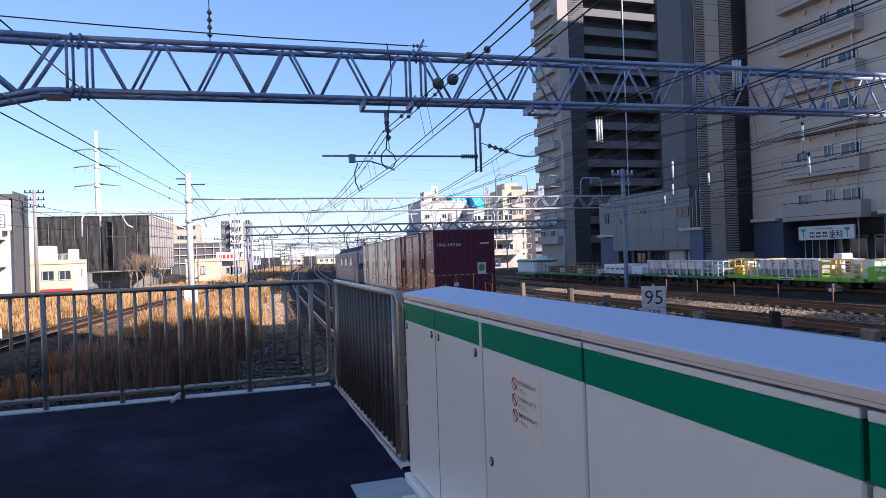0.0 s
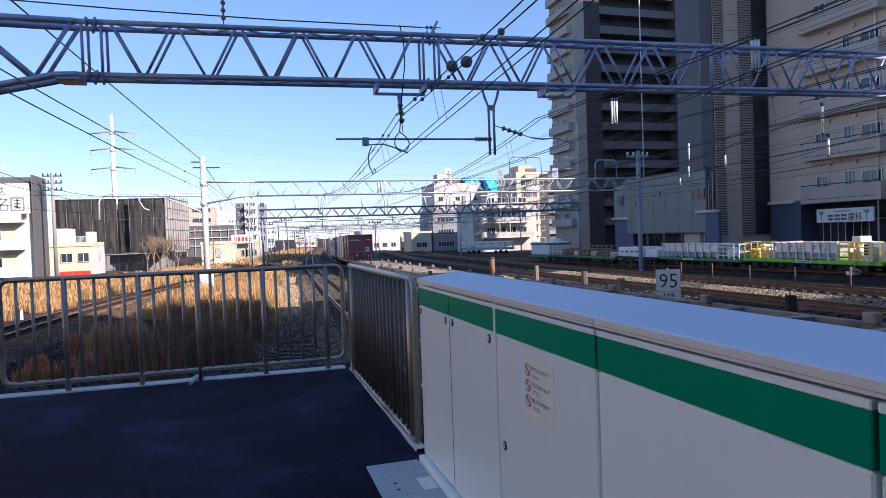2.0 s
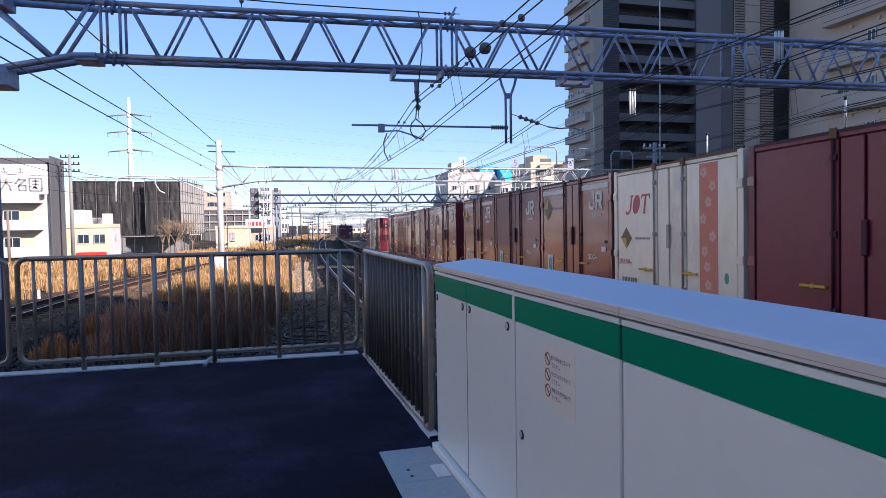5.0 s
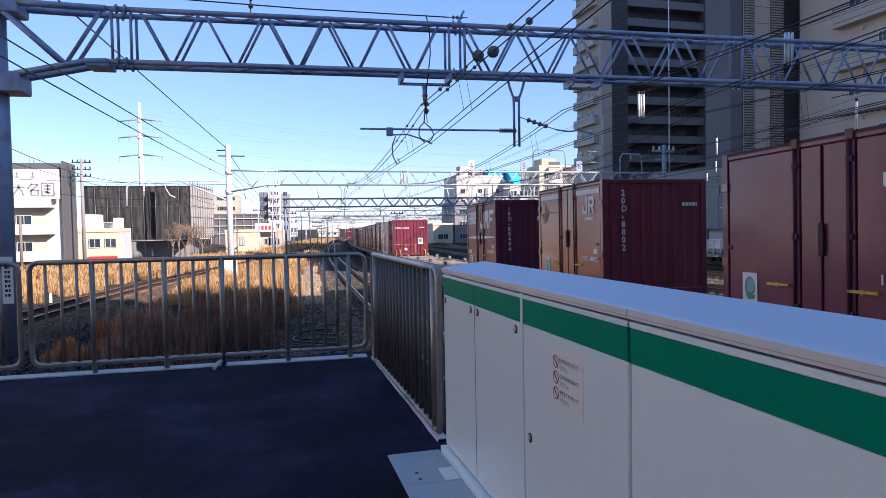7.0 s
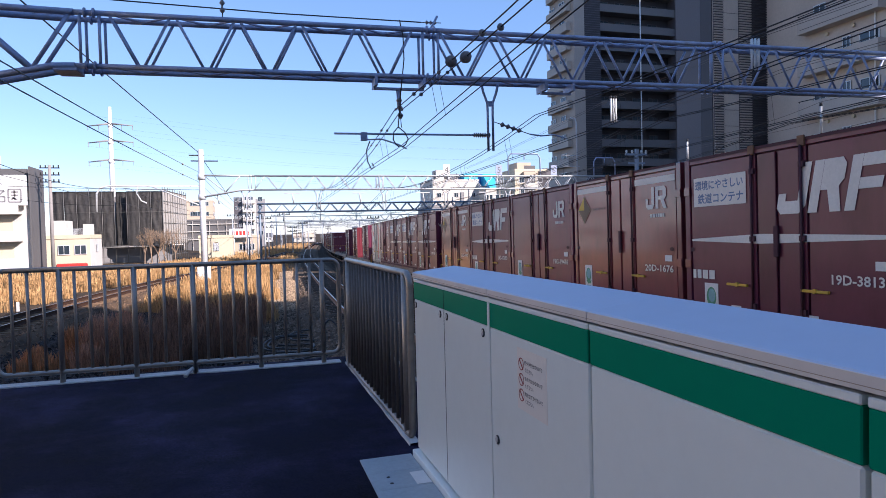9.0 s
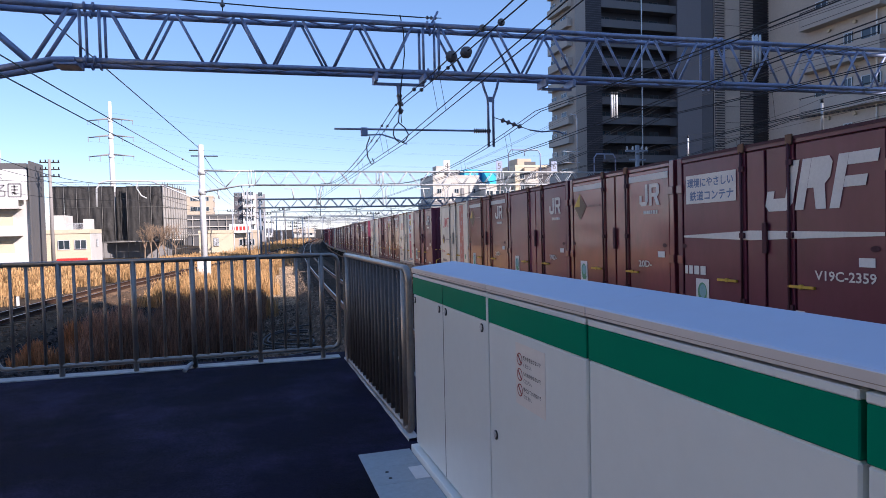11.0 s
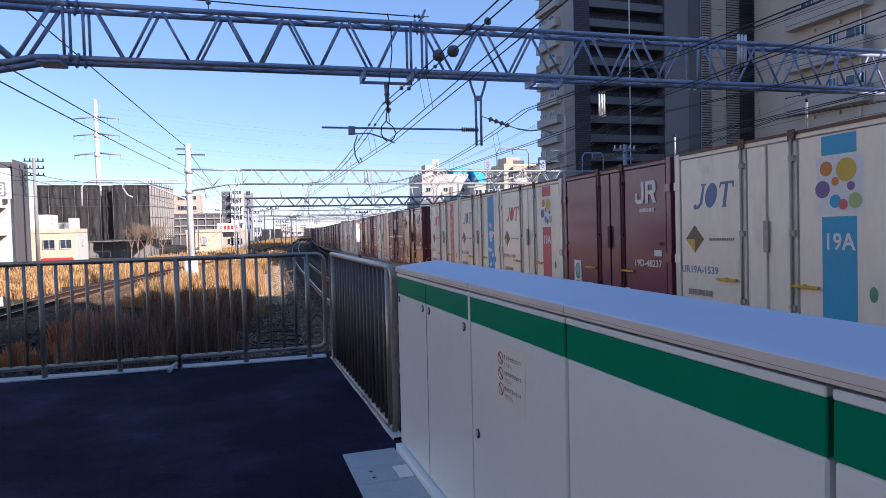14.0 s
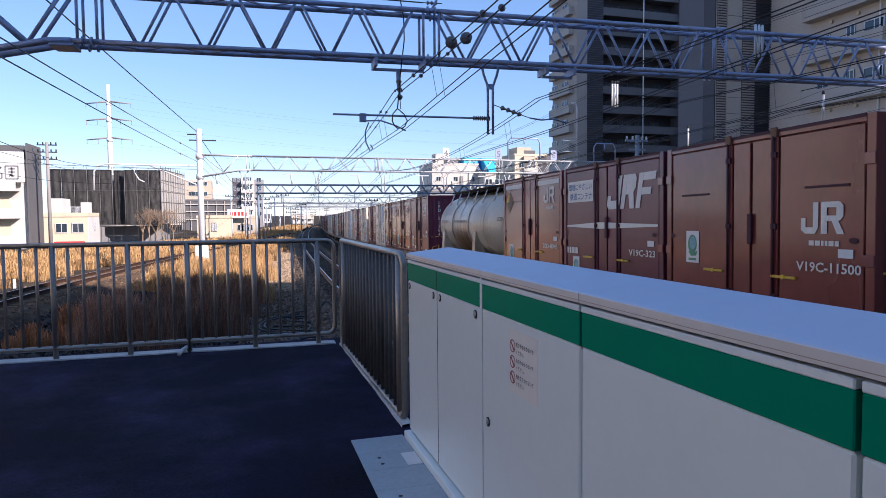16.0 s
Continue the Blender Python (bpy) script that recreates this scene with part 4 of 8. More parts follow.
def feeder(pts, sag=0.6, r=0.015, dots=0, mat_wire=None):
    t = thing("feeder_wire", "dark feeder wire strung between masts", "wire", group="feeder wires")
    bm = bmesh.new()
    path = []
    for a, b in zip(pts, pts[1:]):
        a, b = Vector(a), Vector(b)
        for i in range(12):
            u = i / 12
            path.append(a.lerp(b, u) - Vector((0, 0, 4 * sag * u * (1 - u))))
    path.append(Vector(pts[-1]))
    pipe(bm, path, r, 5)
    part("wire", bm, mat_wire or M_WIRE, t)
    for k in range(dots):
        bm = bmesh.new()
        p = path[10 + 2 * k]
        disc_stack(bm, p, (0, 1, 0), (0.05, 0.05), 0.09, 8)
        part("insulator", bm, M_INSULATOR, t)


feeder([(-5.95, 5.0, 7.45), (-2.62, 43.0, 6.79), (-1.2, 80, 5.6), (3, 118, 5)], 0.06, 0.021)
feeder([(-4.32, 2.0, 4.15), (-2.68, 43.0, 4.95), (-1.2, 80, 4.4)], 0.12, 0.014, 1, M_WIRE_GREEN)
feeder([(-4.3, 2.0, 4.37), (-2.66, 43.0, 5.55), (-1.0, 80, 4.8)], 0.12, 0.014, 1, M_WIRE_GREEN)
feeder([(-7.5, 43.3, 3.5), (-20, 60, 5.5)], 0.3)
feeder([(-2.6, 43.0, 4.4), (-40, 40, 6.6)], 0.5)
# wires over the yard, each strung from behind, past the gantry and on
for x0, z0, x1, z1, x2, z2 in ((16.0, 7.5, 16.4, 7.45, 22.9, 11.0), (16.2, 7.5, 16.6, 7.45, 23.2, 11.0), (17.0, 6.5, 19.1, 7.1, 26.0, 8.5), (17.3, 6.5, 19.4, 7.1, 26.3, 8.5)):
    feeder([(x0 - 1.0, -10, z0 - 0.6), (x0, 17, z0), (x1, 26, z1), (x2 - 2, 60, z2 - 3.5)], 0.12, 0.009, mat_wire=M_WIRE_PALE)
for x0, z0, x1, z1 in ((19.8, 5.75, 20.4, 5.6), (20.05, 4.62, 22.5, 5.0), (24.0, 6.2, 28.0, 6.6), (25.0, 6.2, 28.4, 6.6), (21.5, 3.9, 26.0, 4.6), (22.5, 5.2, 27.5, 5.6)):
    feeder([(x0 - 2.0, -12, z0 + 0.4), (x0, 18, z0), (x1, 26 if x1 < 23 else 43, z1), (x1 + 6, 80, z1 - 0.8)], 0.25, 0.008, mat_wire=M_WIRE_PALE)


# ---- buildings ----
def window(parent, p, u, n, w, h, sill=True, frame_mat=None, divide=1):
    """A window at p (bottom left) on a wall; u runs along the wall, n out of it."""
    p, u, n = Vector(p), Vector(u), Vector(n)
    up = Vector((0, 0, 1))
    wnd = part("window_pane", _slab(p + n * 0.03, u, n, w, h, 0.03), M_GLASS, parent)
    bm = bmesh.new()
    t = 0.07
    for a, b, c, d in ((0, 0, w, t), (0, h - t, w, h), (0, t, t, h - t), (w - t, t, w, h - t)):
        _slab_into(bm, p + u * a + up * b + n * 0.045, u, n, c - a, d - b, 0.06)
    for k in range(1, divide + 1):
        _slab_into(bm, p + u * (w * k / (divide + 1) - 0.03) + up * t + n * 0.045, u, n, 0.06, h - 2 * t, 0.05)
    part("window_frame", bm, frame_mat or M_POLE, wnd)
    return wnd


def _slab_into(bm, p, u, n, w, h, d, mi=0):
    up = Vector((0, 0, 1))
    p, u, n = Vector(p), Vector(u), Vector(n)
    c = [p, p + u * w, p + u * w + up * h, p + up * h]
    front = [bm.verts.new(q + n * d) for q in c]
    back = [bm.verts.new(q) for q in c]
    fs = [bm.faces.new(front), bm.faces.new(back[::-1])]
    for i in range(4):
        j = (i + 1) % 4
        fs.append(bm.faces.new((back[i], back[j], front[j], front[i])))
    for f in fs:
        f.material_index = mi
    return fs


def _slab(p, u, n, w, h, d):
    bm = bmesh.new()
    _slab_into(bm, p, u, n, w, h, d)
    bmesh.ops.recalc_face_normals(bm, faces=bm.faces)
    return bm


def wall(name, parent, material, *boxes, label=""):
    bm = bmesh.new()
    for b in boxes:
        box(bm, *b)
    return part(name, bm, material, parent, label)


XN, YN, YU, XU = Vector((-1, 0, 0)), Vector((0, -1, 0)), Vector((0, -1, 0)), Vector((1, 0, 0))
GZ = -1.9

# apartment block with balconies towards the tracks, dental practice at its foot
apt = thing("apartment_building", "tall beige apartment block with balconies above a navy ground floor", "building")
wall("wall", apt, M_BEIGE, (45.0, 18.4, 3.3, 88.1, 46.5, 37))
# hidden wing added behind the block to cast shade on the far tower
wall("tall_wing", apt, M_BEIGE, (88.1, 18.4, GZ, 126, 46.0, 69))
wall("wall", apt, M_NAVY, (45.0, 43.2, GZ, 84, 46.5, 3.3), (45.0, 16.0, GZ, 84, 34.2, 3.3), (45.0, 34.2, 2.9, 62, 43.2, 3.3), (47.5, 34.2, GZ, 62, 43.2, 2.9))
for y0, y1 in ((43.6, 46.4), (27.5, 34.4)):
    wall("ledge", apt, M_WHITEWALL, (44.6, y0, 3.1, 45.0, y1, 3.36))
wall("shopfront", apt, M_DARKWALL, (46.8, 34.2, GZ, 46.9, 43.2, 2.9))
for k in range(4):
    window(apt, (46.78, 42.6 - k * 2.1, -0.6), YU, XN, 1.5, 2.2, divide=1)
for fl in range(9):
    z = 2.95 + 3.46 * fl
    bm = bmesh.new()
    box(bm, 44.0, 35.2, z, 45.0, 42.25, z + 0.22)
    box(bm, 44.0, 35.2, z + 0.22, 44.12, 42.25, z + 1.3)
    box(bm, 44.12, 35.2, z + 0.22, 45.0, 35.32, z + 1.3)
    box(bm, 44.12, 42.13, z + 0.22, 45.0, 42.25, z + 1.3)
    bal = part("balcony", bm, M_BEIGE2, apt)
    bm = bmesh.new()
    tube(bm, (44.03, 35.25, z + 1.44), (44.03, 42.2, z + 1.44), 0.035, 6)
    for q in range(6):
        tube(bm, (44.05, 35.3 + q * 1.36, z + 1.28), (44.05, 35.3 + q * 1.36, z + 1.44), 0.02, 5)
    part("handrail", bm, M_WIRE, bal)
    bm = bmesh.new()
    box(bm, 43.985, 35.6, z + 0.30, 43.998, 42.0, z + 0.34)
    part("drip_line", bm, M_DARKWALL, bal)
    for (yy, w, h, zz) in ((41.5, 1.15, 1.2, 1.0), (38.9, 0.75, 2.0, 0.4), (37.4, 1.6, 1.9, 0.4)):
        window(apt, (45.0, yy, z + zz), YU, XN, w, h)
    bm = bmesh.new()
    tube(bm, (44.95, 40.2, z + 3.05), (44.78, 40.2, z + 3.05), 0.14, 10)
    part("lamp_globe", bm, M_CREAM, apt)
    bm = bmesh.new()
    tube(bm, (44.95, 37.9, z + 3.05), (44.78, 37.9, z + 3.05), 0.14, 10)
    part("lamp_globe", bm, M_CREAM, apt)
    window(apt, (45.0, 33.4, z + 0.9), YU, XN, 1.6, 1.3)
bm = bmesh.new()
for yy in (36.1,):
    tube(bm, (44.85, yy, GZ), (44.85, yy, 34), 0.06, 8)
part("downpipe", bm, M_WHITE, apt)
sgn = thing("shop_sign", "white shop sign with teal tooth marks and dark lettering", "sign")
bm = bmesh.new()
box(bm, 44.55, 36.25, 1.35, 44.75, 41.25, 2.45, 0.03)
part("board", bm, M_WHITE, sgn)
bm = bmesh.new()
for y0 in (41.05, 37.1):
    quad(bm, [(44.54, y0, 2.25), (44.54, y0 - 0.6, 2.25), (44.54, y0 - 0.42, 2.0), (44.54, y0 - 0.18, 2.0)])
    quad(bm, [(44.54, y0 - 0.26, 2.0), (44.54, y0 - 0.34, 2.0), (44.54, y0 - 0.34, 1.5), (44.54, y0 - 0.26, 1.5)])
part("motif", bm, M_TEAL, sgn)
bm = bmesh.new()
for k in range(3):
    y0 = 40.15 - k * 0.6
    bars(bm, 0, 1.47, 0.46, 2.03, 2, 300 + k, lambda u, z, y0=y0: (44.54, y0 - u, z))
part("lettering", bm, M_BLACK, sgn)
writing("lettering", "\u6b6f\u79d1", 0.50, M_BLACK, sgn, Matrix.Translation((44.538, 38.38, 1.50)) @ Matrix.Rotation(radians(-90), 4, "Z") @ Matrix.Rotation(radians(90), 4, "X"), "", 0.88, 0.01)
bm = bmesh.new()
bars(bm, 0, 2.15, 1.6, 2.3, 1, 311, lambda u, z: (44.54, 39.6 - u, z))
part("small_lettering", bm, M_TEAL, sgn)

# stair core with louvres, standing forward of the block
core = thing("stair_tower", "beige stair tower with dark horizontal louvres", "building")
wall("wall", core, M_BEIGE, (39.3, 46.6, GZ, 52, 51.4, 36))
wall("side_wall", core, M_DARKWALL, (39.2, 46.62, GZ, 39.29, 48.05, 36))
for x0, x1, dark in ((39.35, 40.35, False), (42.0, 43.3, False), (43.3, 44.98, True)):
    wall("louvre_backing", core, M_DARKWALL if dark else M_SLATE, (x0, 46.54, 0.5, x1, 46.59, 36))
    bm = bmesh.new()
    z = 0.5
    while z < 35:
        box(bm, x0, 46.42, z, x1, 46.53, z + 0.10)
        z += 0.22
    tagged(part("louvre", bm, M_DARKWALL if dark else M_BEIGE2, core), kind="stuff")
bm = bmesh.new()
z = 3.0
while z < 35:
    box(bm, 40.37, 46.575, z, 41.98, 46.598, z + 0.03)
    z += 1.4
tagged(part("joint_line", bm, M_SLATE, core), kind="stuff")

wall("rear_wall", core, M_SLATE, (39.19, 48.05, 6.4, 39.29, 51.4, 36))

# low podium towards the tracks
pod = thing("podium_building", "grey-green panelled podium building over a dark recessed ground floor", "building")
wall("wall", pod, M_PODIUM, (39.0, 47.6, 0.9, 60, 59.9, 6.5))
wall("side_wing", pod, M_PODIUM, (39.5, 59.9, 2.62, 60, 63.2, 6.2))
wall("lower_wall", pod, M_NAVY, (39.55, 59.9, GZ, 60, 63.2, 2.5))
wall("lower_wall", pod, M_NAVY, (38.9, 45.95, GZ, 39.19, 47.58, 2.66))
wall("recess_wall", pod, M_DARKWALL, (40.4, 47.6, GZ, 60, 59.9, 0.9))
for y0, y1, x0, z in ((45.8, 48.7, 38.6, 2.68), (59.8, 63.3, 39.1, 2.5)):
    wall("ledge", pod, M_WHITEWALL, (x0, y0, z, x0 + 0.4, y1, z + 0.12), (x0 + 0.12, y0 + 0.1, z - 0.12, x0 + 0.4, y1 - 0.1, z))
for k in range(5):
    wall("pillar", pod, M_SLATE if k % 2 else M_BALC, (39.2, 48.4 + k * 2.7, GZ, 39.6, 48.75 + k * 2.7, 0.9))
for y0, w, h in ((57.6, 1.5, 1.1), (53.2, 1.0, 0.8), (50.4, 1.6, 1.2)):
    window(pod, (40.4, y0, -0.5), YU, XN, w, h, frame_mat=M_GREYWALL)
for (y0, z, w, h) in ((58.3, 3.6, 0.6, 0.7), (49.3, 3.9, 1.6, 0.85), (54.8, 4.5, 0.7, 0.4)):
    window(pod, (39.0, y0, z), YU, XN, w, h, frame_mat=M_PODIUM)
window(pod, (39.5, 62.0, 3.9), YU, XN, 0.7, 1.1, frame_mat=M_SLATE)
for k in range(4):
    bm = bmesh.new()
    tube(bm, (39.08, 46.8 + k * 0.26, 2.8), (39.08, 46.8 + k * 0.26, 6.1 - k * 0.35), 0.045, 6)
    part("pipe", bm, M_BALC if k % 2 else M_BEIGE2, pod)
bm = bmesh.new()
for z in (2.75, 4.6):
    box(bm, 38.988, 47.7, z, 38.999, 59.8, z + 0.02)
for yy in range(6):
    box(bm, 38.988, 49.4 + yy * 1.95, 1.0, 38.999, 49.42 + yy * 1.95, 6.4)
tagged(part("panel_joint", bm, M_SLATE, pod), kind="stuff")
bm = bmesh.new()
box(bm, 38.94, 47.6, 6.5, 39.3, 59.9, 6.62)
box(bm, 38.96, 47.6, 0.8, 39.1, 59.9, 0.9)
part("coping", bm, M_SLATE, pod)

# tall tower farther back
tw = thing("apartment_tower", "tall dark apartment tower with recessed balconies", "building")
wall("wall", tw, M_DARKWALL, (54.0, 91.0, GZ, 75.5, 99.0, 44))
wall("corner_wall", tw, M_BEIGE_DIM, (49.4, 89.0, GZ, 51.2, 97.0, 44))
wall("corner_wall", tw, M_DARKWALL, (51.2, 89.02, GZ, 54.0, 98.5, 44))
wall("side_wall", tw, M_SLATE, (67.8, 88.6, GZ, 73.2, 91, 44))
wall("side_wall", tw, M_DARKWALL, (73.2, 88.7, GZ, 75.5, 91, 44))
for fl in range(14):
    z = 2.0 + 3.0 * fl
    bm = bmesh.new()
    box(bm, 54.0, 89.1, z, 67.8, 91.0, z + 0.2)
    box(bm, 54.0, 89.1, z + 0.2, 67.8, 89.22, z + 1.2)
    part("balcony", bm, M_BALC, tw)
    for q in range(4):
        window(tw, (54.8 + q * 3.0, 90.98, z + 0.3), XU, YN, 1.8, 1.9, frame_mat=M_SLATE)
    bm = bmesh.new()
    if z < 46:
        box(bm, 48.6, 90.0, z, 49.4, 96.8, z + 0.2)
        box(bm, 48.6, 90.0, z + 0.2, 48.72, 96.8, z + 1.25)
        box(bm, 48.72, 90.0, z + 0.2, 49.4, 90.12, z + 1.25)
        part("balcony", bm, M_BEIGE2, tw)
        for q in range(2):
            window(tw, (49.4, 97.0 - q * 3.4, z + 0.4), YU, XN, 1.7, 1.8)
    else:
        bm.free()
bm = bmesh.new()
tube(bm, (61.2, 89.0, GZ), (61.2, 89.0, 43.5), 0.09, 8)
part("downpipe", bm, M_WHITE, tw)
bm = bmesh.new()
bmesh.ops.create_cube(bm, size=1, matrix=Matrix.Translation((49.5, 94.5, 47.5)) @ Matrix.Rotation(radians(-35), 4, "Y") @ Matrix.Diagonal((7, 10, 0.4, 1)))
part("sloped_roof", bm, M_SLATE, tw)
bm = bmesh.new()
z = 1.0
while z < 43:
    box(bm, 51.22, 88.96, z, 53.98, 89.0, z + 0.07)
    z += 0.35
tagged(part("tile_course", bm, M_SLATE, tw), kind="stuff")

# unseen block added behind the camera to shade the platform and darken reflections
back = thing("apartment_tower", "plain dark grey block added out of view to shade the platform", "building")
wall("wall", back, M_CHARCOAL, (22.0, -75.0, GZ, 46.8, -12.0, 31.0))
for fl in range(7):
    for q in range(12):
        if fl % 3 == 0 and q % 2 == 0:
            window(back, (22.0, -15 - q * 5, 3 + fl * 3.3), YU, XN, 2.0, 1.6)
# unseen hall added behind the camera to block sky light from the rear
sky_blocker = thing("station_hall", "dark grey hall added out of view to block sky light from behind", "station")
wall("wall", sky_blocker, M_CHARCOAL, (-30.0, -34.0, 4.6, 21.5, -16.0, 14.5))
wall("roof", sky_blocker, M_ROOF_GREY, (-30.4, -34.4, 14.5, 21.9, -15.6, 14.8))
for k in range(12):
    window(sky_blocker, (-27.5 + k * 4.0, -16.0, 8.0), Vector((-1, 0, 0)), Vector((0, 1, 0)), 2.6, 2.2)
for px_, py_ in ((-28, -18), (-28, -32), (-11, -18), (-11, -32), (4.5, -18), (4.5, -32), (20, -18), (20, -32)):
    wall("pier", sky_blocker, M_CONCRETE, (px_ - 0.6, py_ - 0.6, GZ, px_ + 0.6, py_ + 0.6, 4.6))
# unseen canopy, added over the rear platform for shading
hall = thing("station_canopy", "canopy added out of view to shade the platform", "canopy")
wall("roof", hall, M_ROOF_GREY, (-8.0, -40, 3.6, 1.5, -6.0, 3.75))
bm = bmesh.new()
for yy in (-10, -20, -30):
    tube(bm, (-3, yy, 0), (-3, yy, 3.6), 0.12, 10)
part("columns", bm, M_POLE, hall)


# houses on the other side of the line
def block(name, label, x0, y0, x1, y1, z1, material, rows, cols, sides=("s", "e"), roof=True, inset=1.2, win=(1.4, 1.3), zbase=-2.6, first=1.0, storey=3.0):
    b = thing(name, label, "building")
    wall("wall", b, material, (x0, y0, zbase, x1, y1, z1))
    if roof:
        wall("parapet", b, material, (x0 - 0.1, y0 - 0.1, z1, x1 + 0.1, y0 + 0.15, z1 + 0.5), (x1 - 0.15, y0 + 0.15, z1, x1 + 0.1, y1, z1 + 0.5), (x0 - 0.1, y0 + 0.15, z1, x0 + 0.15, y1, z1 + 0.5))
    for r in range(rows):
        z = zbase + first + storey * r
        if "s" in sides:
            for c in range(cols):
                xx = x0 + inset + (x1 - x0 - 2 * inset - win[0]) * (c / max(cols - 1, 1))
                window(b, (xx, y0, z), XU, YN, *win)
        if "e" in sides:
            n = max(1, int((y1 - y0) / 4))
            for c in range(n):
                window(b, (x1, y0 + 1.2 + c * 4, z), Vector((0, 1, 0)), Vector((1, 0, 0)), *win)
        if "w" in sides:
            n = max(1, int((y1 - y0) / 4))
            for c in range(n):
                window(b, (x0, y0 + 2.6 + c * 4, z), YU, XN, *win)
    return b


# unseen row of pale blocks added on the left to bounce warm sunlight
for hx, hy, hl, hh, hm, hlab in ((-46, -62, 20, 15, M_BOUNCE_WALL, "pale block added out of view to bounce sunlight"), (-44, -38, 18, 19, M_BOUNCE_WALL, "tall pale block added out of view to bounce sunlight"), (-47, -16, 22, 14, M_BOUNCE_WALL, "lower pale block added out of view to bounce sunlight"),
                                 (-45, 10, 20, 17, M_BOUNCE_WALL, "pale block added out of view to bounce sunlight"), (-47, 34, 24, 12, M_BOUNCE_WALL, "long pale block added out of view to bounce sunlight")):
    block("street_building", hlab, hx, hy, -31, hy + hl, hh, hm, int(hh / 3) - 1, 2, ("e",), win=(1.6, 1.4))

tea = block("shop_building", "white three-storey building with a large rooftop sign and grey side wall", -36, 82.2, -22.64, 86.9, 7.4, M_WHITEWALL, 0, 0)
wall("grey_side", tea, M_CHARCOAL, (-22.63, 81.7, -2.6, -22.5, 86.9, 9.7))
wall("penthouse", tea, M_CHARCOAL, (-34, 83.5, 7.9, -23.3, 86.8, 9.6))
for fl, z in enumerate((-1.6, 1.4, 4.4)):
    bm = bmesh.new()
    box(bm, -28.6, 82.08, z + 0.3, -24.4, 82.19, z + 2.5)
    part("recess", bm, M_CREAM, tea)
    bm = bmesh.new()
    box(bm, -28.9, 80.9, z, -23.5, 82.18, z + 0.2)
    box(bm, -28.9, 80.9, z + 0.2, -23.5, 81.0, z + 1.15)
    part("balcony", bm, M_WHITEWALL, tea)
    window(tea, (-32.5, 82.2, z + 0.9), XU, YN, 1.9, 1.4)
    window(tea, (-27.4, 82.08, z + 0.4), XU, YN, 1.6, 1.8)
bm = bmesh.new()
box(bm, -36.2, 81.3, 5.35, -22.75, 81.6, 8.7, 0.05)
sg = part("rooftop_sign", bm, M_WHITE, tea, "white rooftop sign with dark lettering")
bm = bmesh.new()


def stroke(x0, z0, x1, z1, w=0.09):
    d = Vector((x1 - x0, 0, z1 - z0))
    n = Vector((-d.z, 0, d.x)).normalized() * w
    quad(bm, [(x0 - n.x, 81.29, z0 - n.z), (x1 - n.x, 81.29, z1 - n.z), (x1 + n.x, 81.29, z1 + n.z), (x0 + n.x, 81.29, z0 + n.z)])


# large shapes: a forked stroke, a hooked box, a framed box
for x0, strokes in ((-27.4, ((0.1, 0.95, 1.2, 0.95), (0.65, 1.38, 0.6, 0.9), (0.6, 0.9, 0.1, 0.1), (0.65, 0.9, 1.0, 0.5), (1.0, 0.5, 1.0, 0.1), (1.0, 0.1, 1.2, 0.1))),
                    (-25.95, ((0.5, 1.4, 0.05, 0.8), (0.4, 1.25, 1.1, 1.25), (1.1, 1.25, 0.3, 0.5), (0.4, 0.6, 0.4, 0.05), (0.4, 0.05, 1.1, 0.05), (1.1, 0.05, 1.1, 0.6), (1.1, 0.6, 0.4, 0.6))),
                    (-24.5, ((0.0, 0.0, 0.0, 1.4), (0.0, 1.4, 1.2, 1.4), (1.2, 1.4, 1.2, 0.0), (1.2, 0.0, 0.0, 0.0), (0.25, 1.1, 0.95, 1.1), (0.25, 0.75, 0.95, 0.75), (0.6, 1.3, 0.6, 0.2), (0.35, 0.5, 0.85, 0.25), (0.3, 0.25, 0.55, 0.5)))):
    for q in strokes:
        stroke(x0 + q[0], 5.72 + q[1], x0 + q[2], 5.72 + q[3])
for x0 in (-27.2, -25.65):
    for q in ((0, 0.5, 0.6, 0.5), (0.3, 0.75, 0.3, 0.0), (0.05, 0.25, 0.25, 0.05), (0.35, 0.25, 0.6, 0.0)):
        stroke(x0 + q[0], 7.65 + q[1], x0 + q[2], 7.65 + q[3], 0.05)
tagged(part("sign_stroke", bm, M_GREYWALL, sg), kind="stuff")
bm = bmesh.new()
for k in range(5):
    tube(bm, (-33 + k * 0.5, 85, 9.7), (-33 + k * 0.5, 85, 11.3), 0.05, 5)
tube(bm, (-26.3, 85, 9.7), (-26.3, 85, 11.2), 0.08, 6)
part("aerials", bm, M_POLE, tea)

house = block("house", "cream two-storey house with a flat roof and white side wall", -24.2, 91, -18.7, 97.6, 1.55, M_CREAM, 0, 0)
wall("side_wall", house, M_WHITEWALL, (-18.69, 91.05, -2.6, -18.6, 97.55, 1.5))
for xx in (-22.3, -20.45):
    window(house, (xx, 91.0, -0.45), XU, YN, 1.35, 1.2, divide=1)
window(house, (-18.6, 94.0, -0.2), Vector((0, 1, 0)), Vector((1, 0, 0)), 0.8, 1.0)
wall("roof_room", house, M_WHITEWALL, (-24, 93, 2.05, -21.9, 97, 3.9))
wall("chimney", house, M_WHITEWALL, (-19.9, 93.4, 2.05, -18.95, 95, 3.4))
bm = bmesh.new()
for k in range(24):
    box(bm, -21.8 + k * 0.125, 91.05, 2.05, -21.77 + k * 0.125, 91.1, 2.75)
box(bm, -21.8, 91.04, 2.75, -18.75, 91.11, 2.81)
part("roof_railing", bm, M_POLE, house)
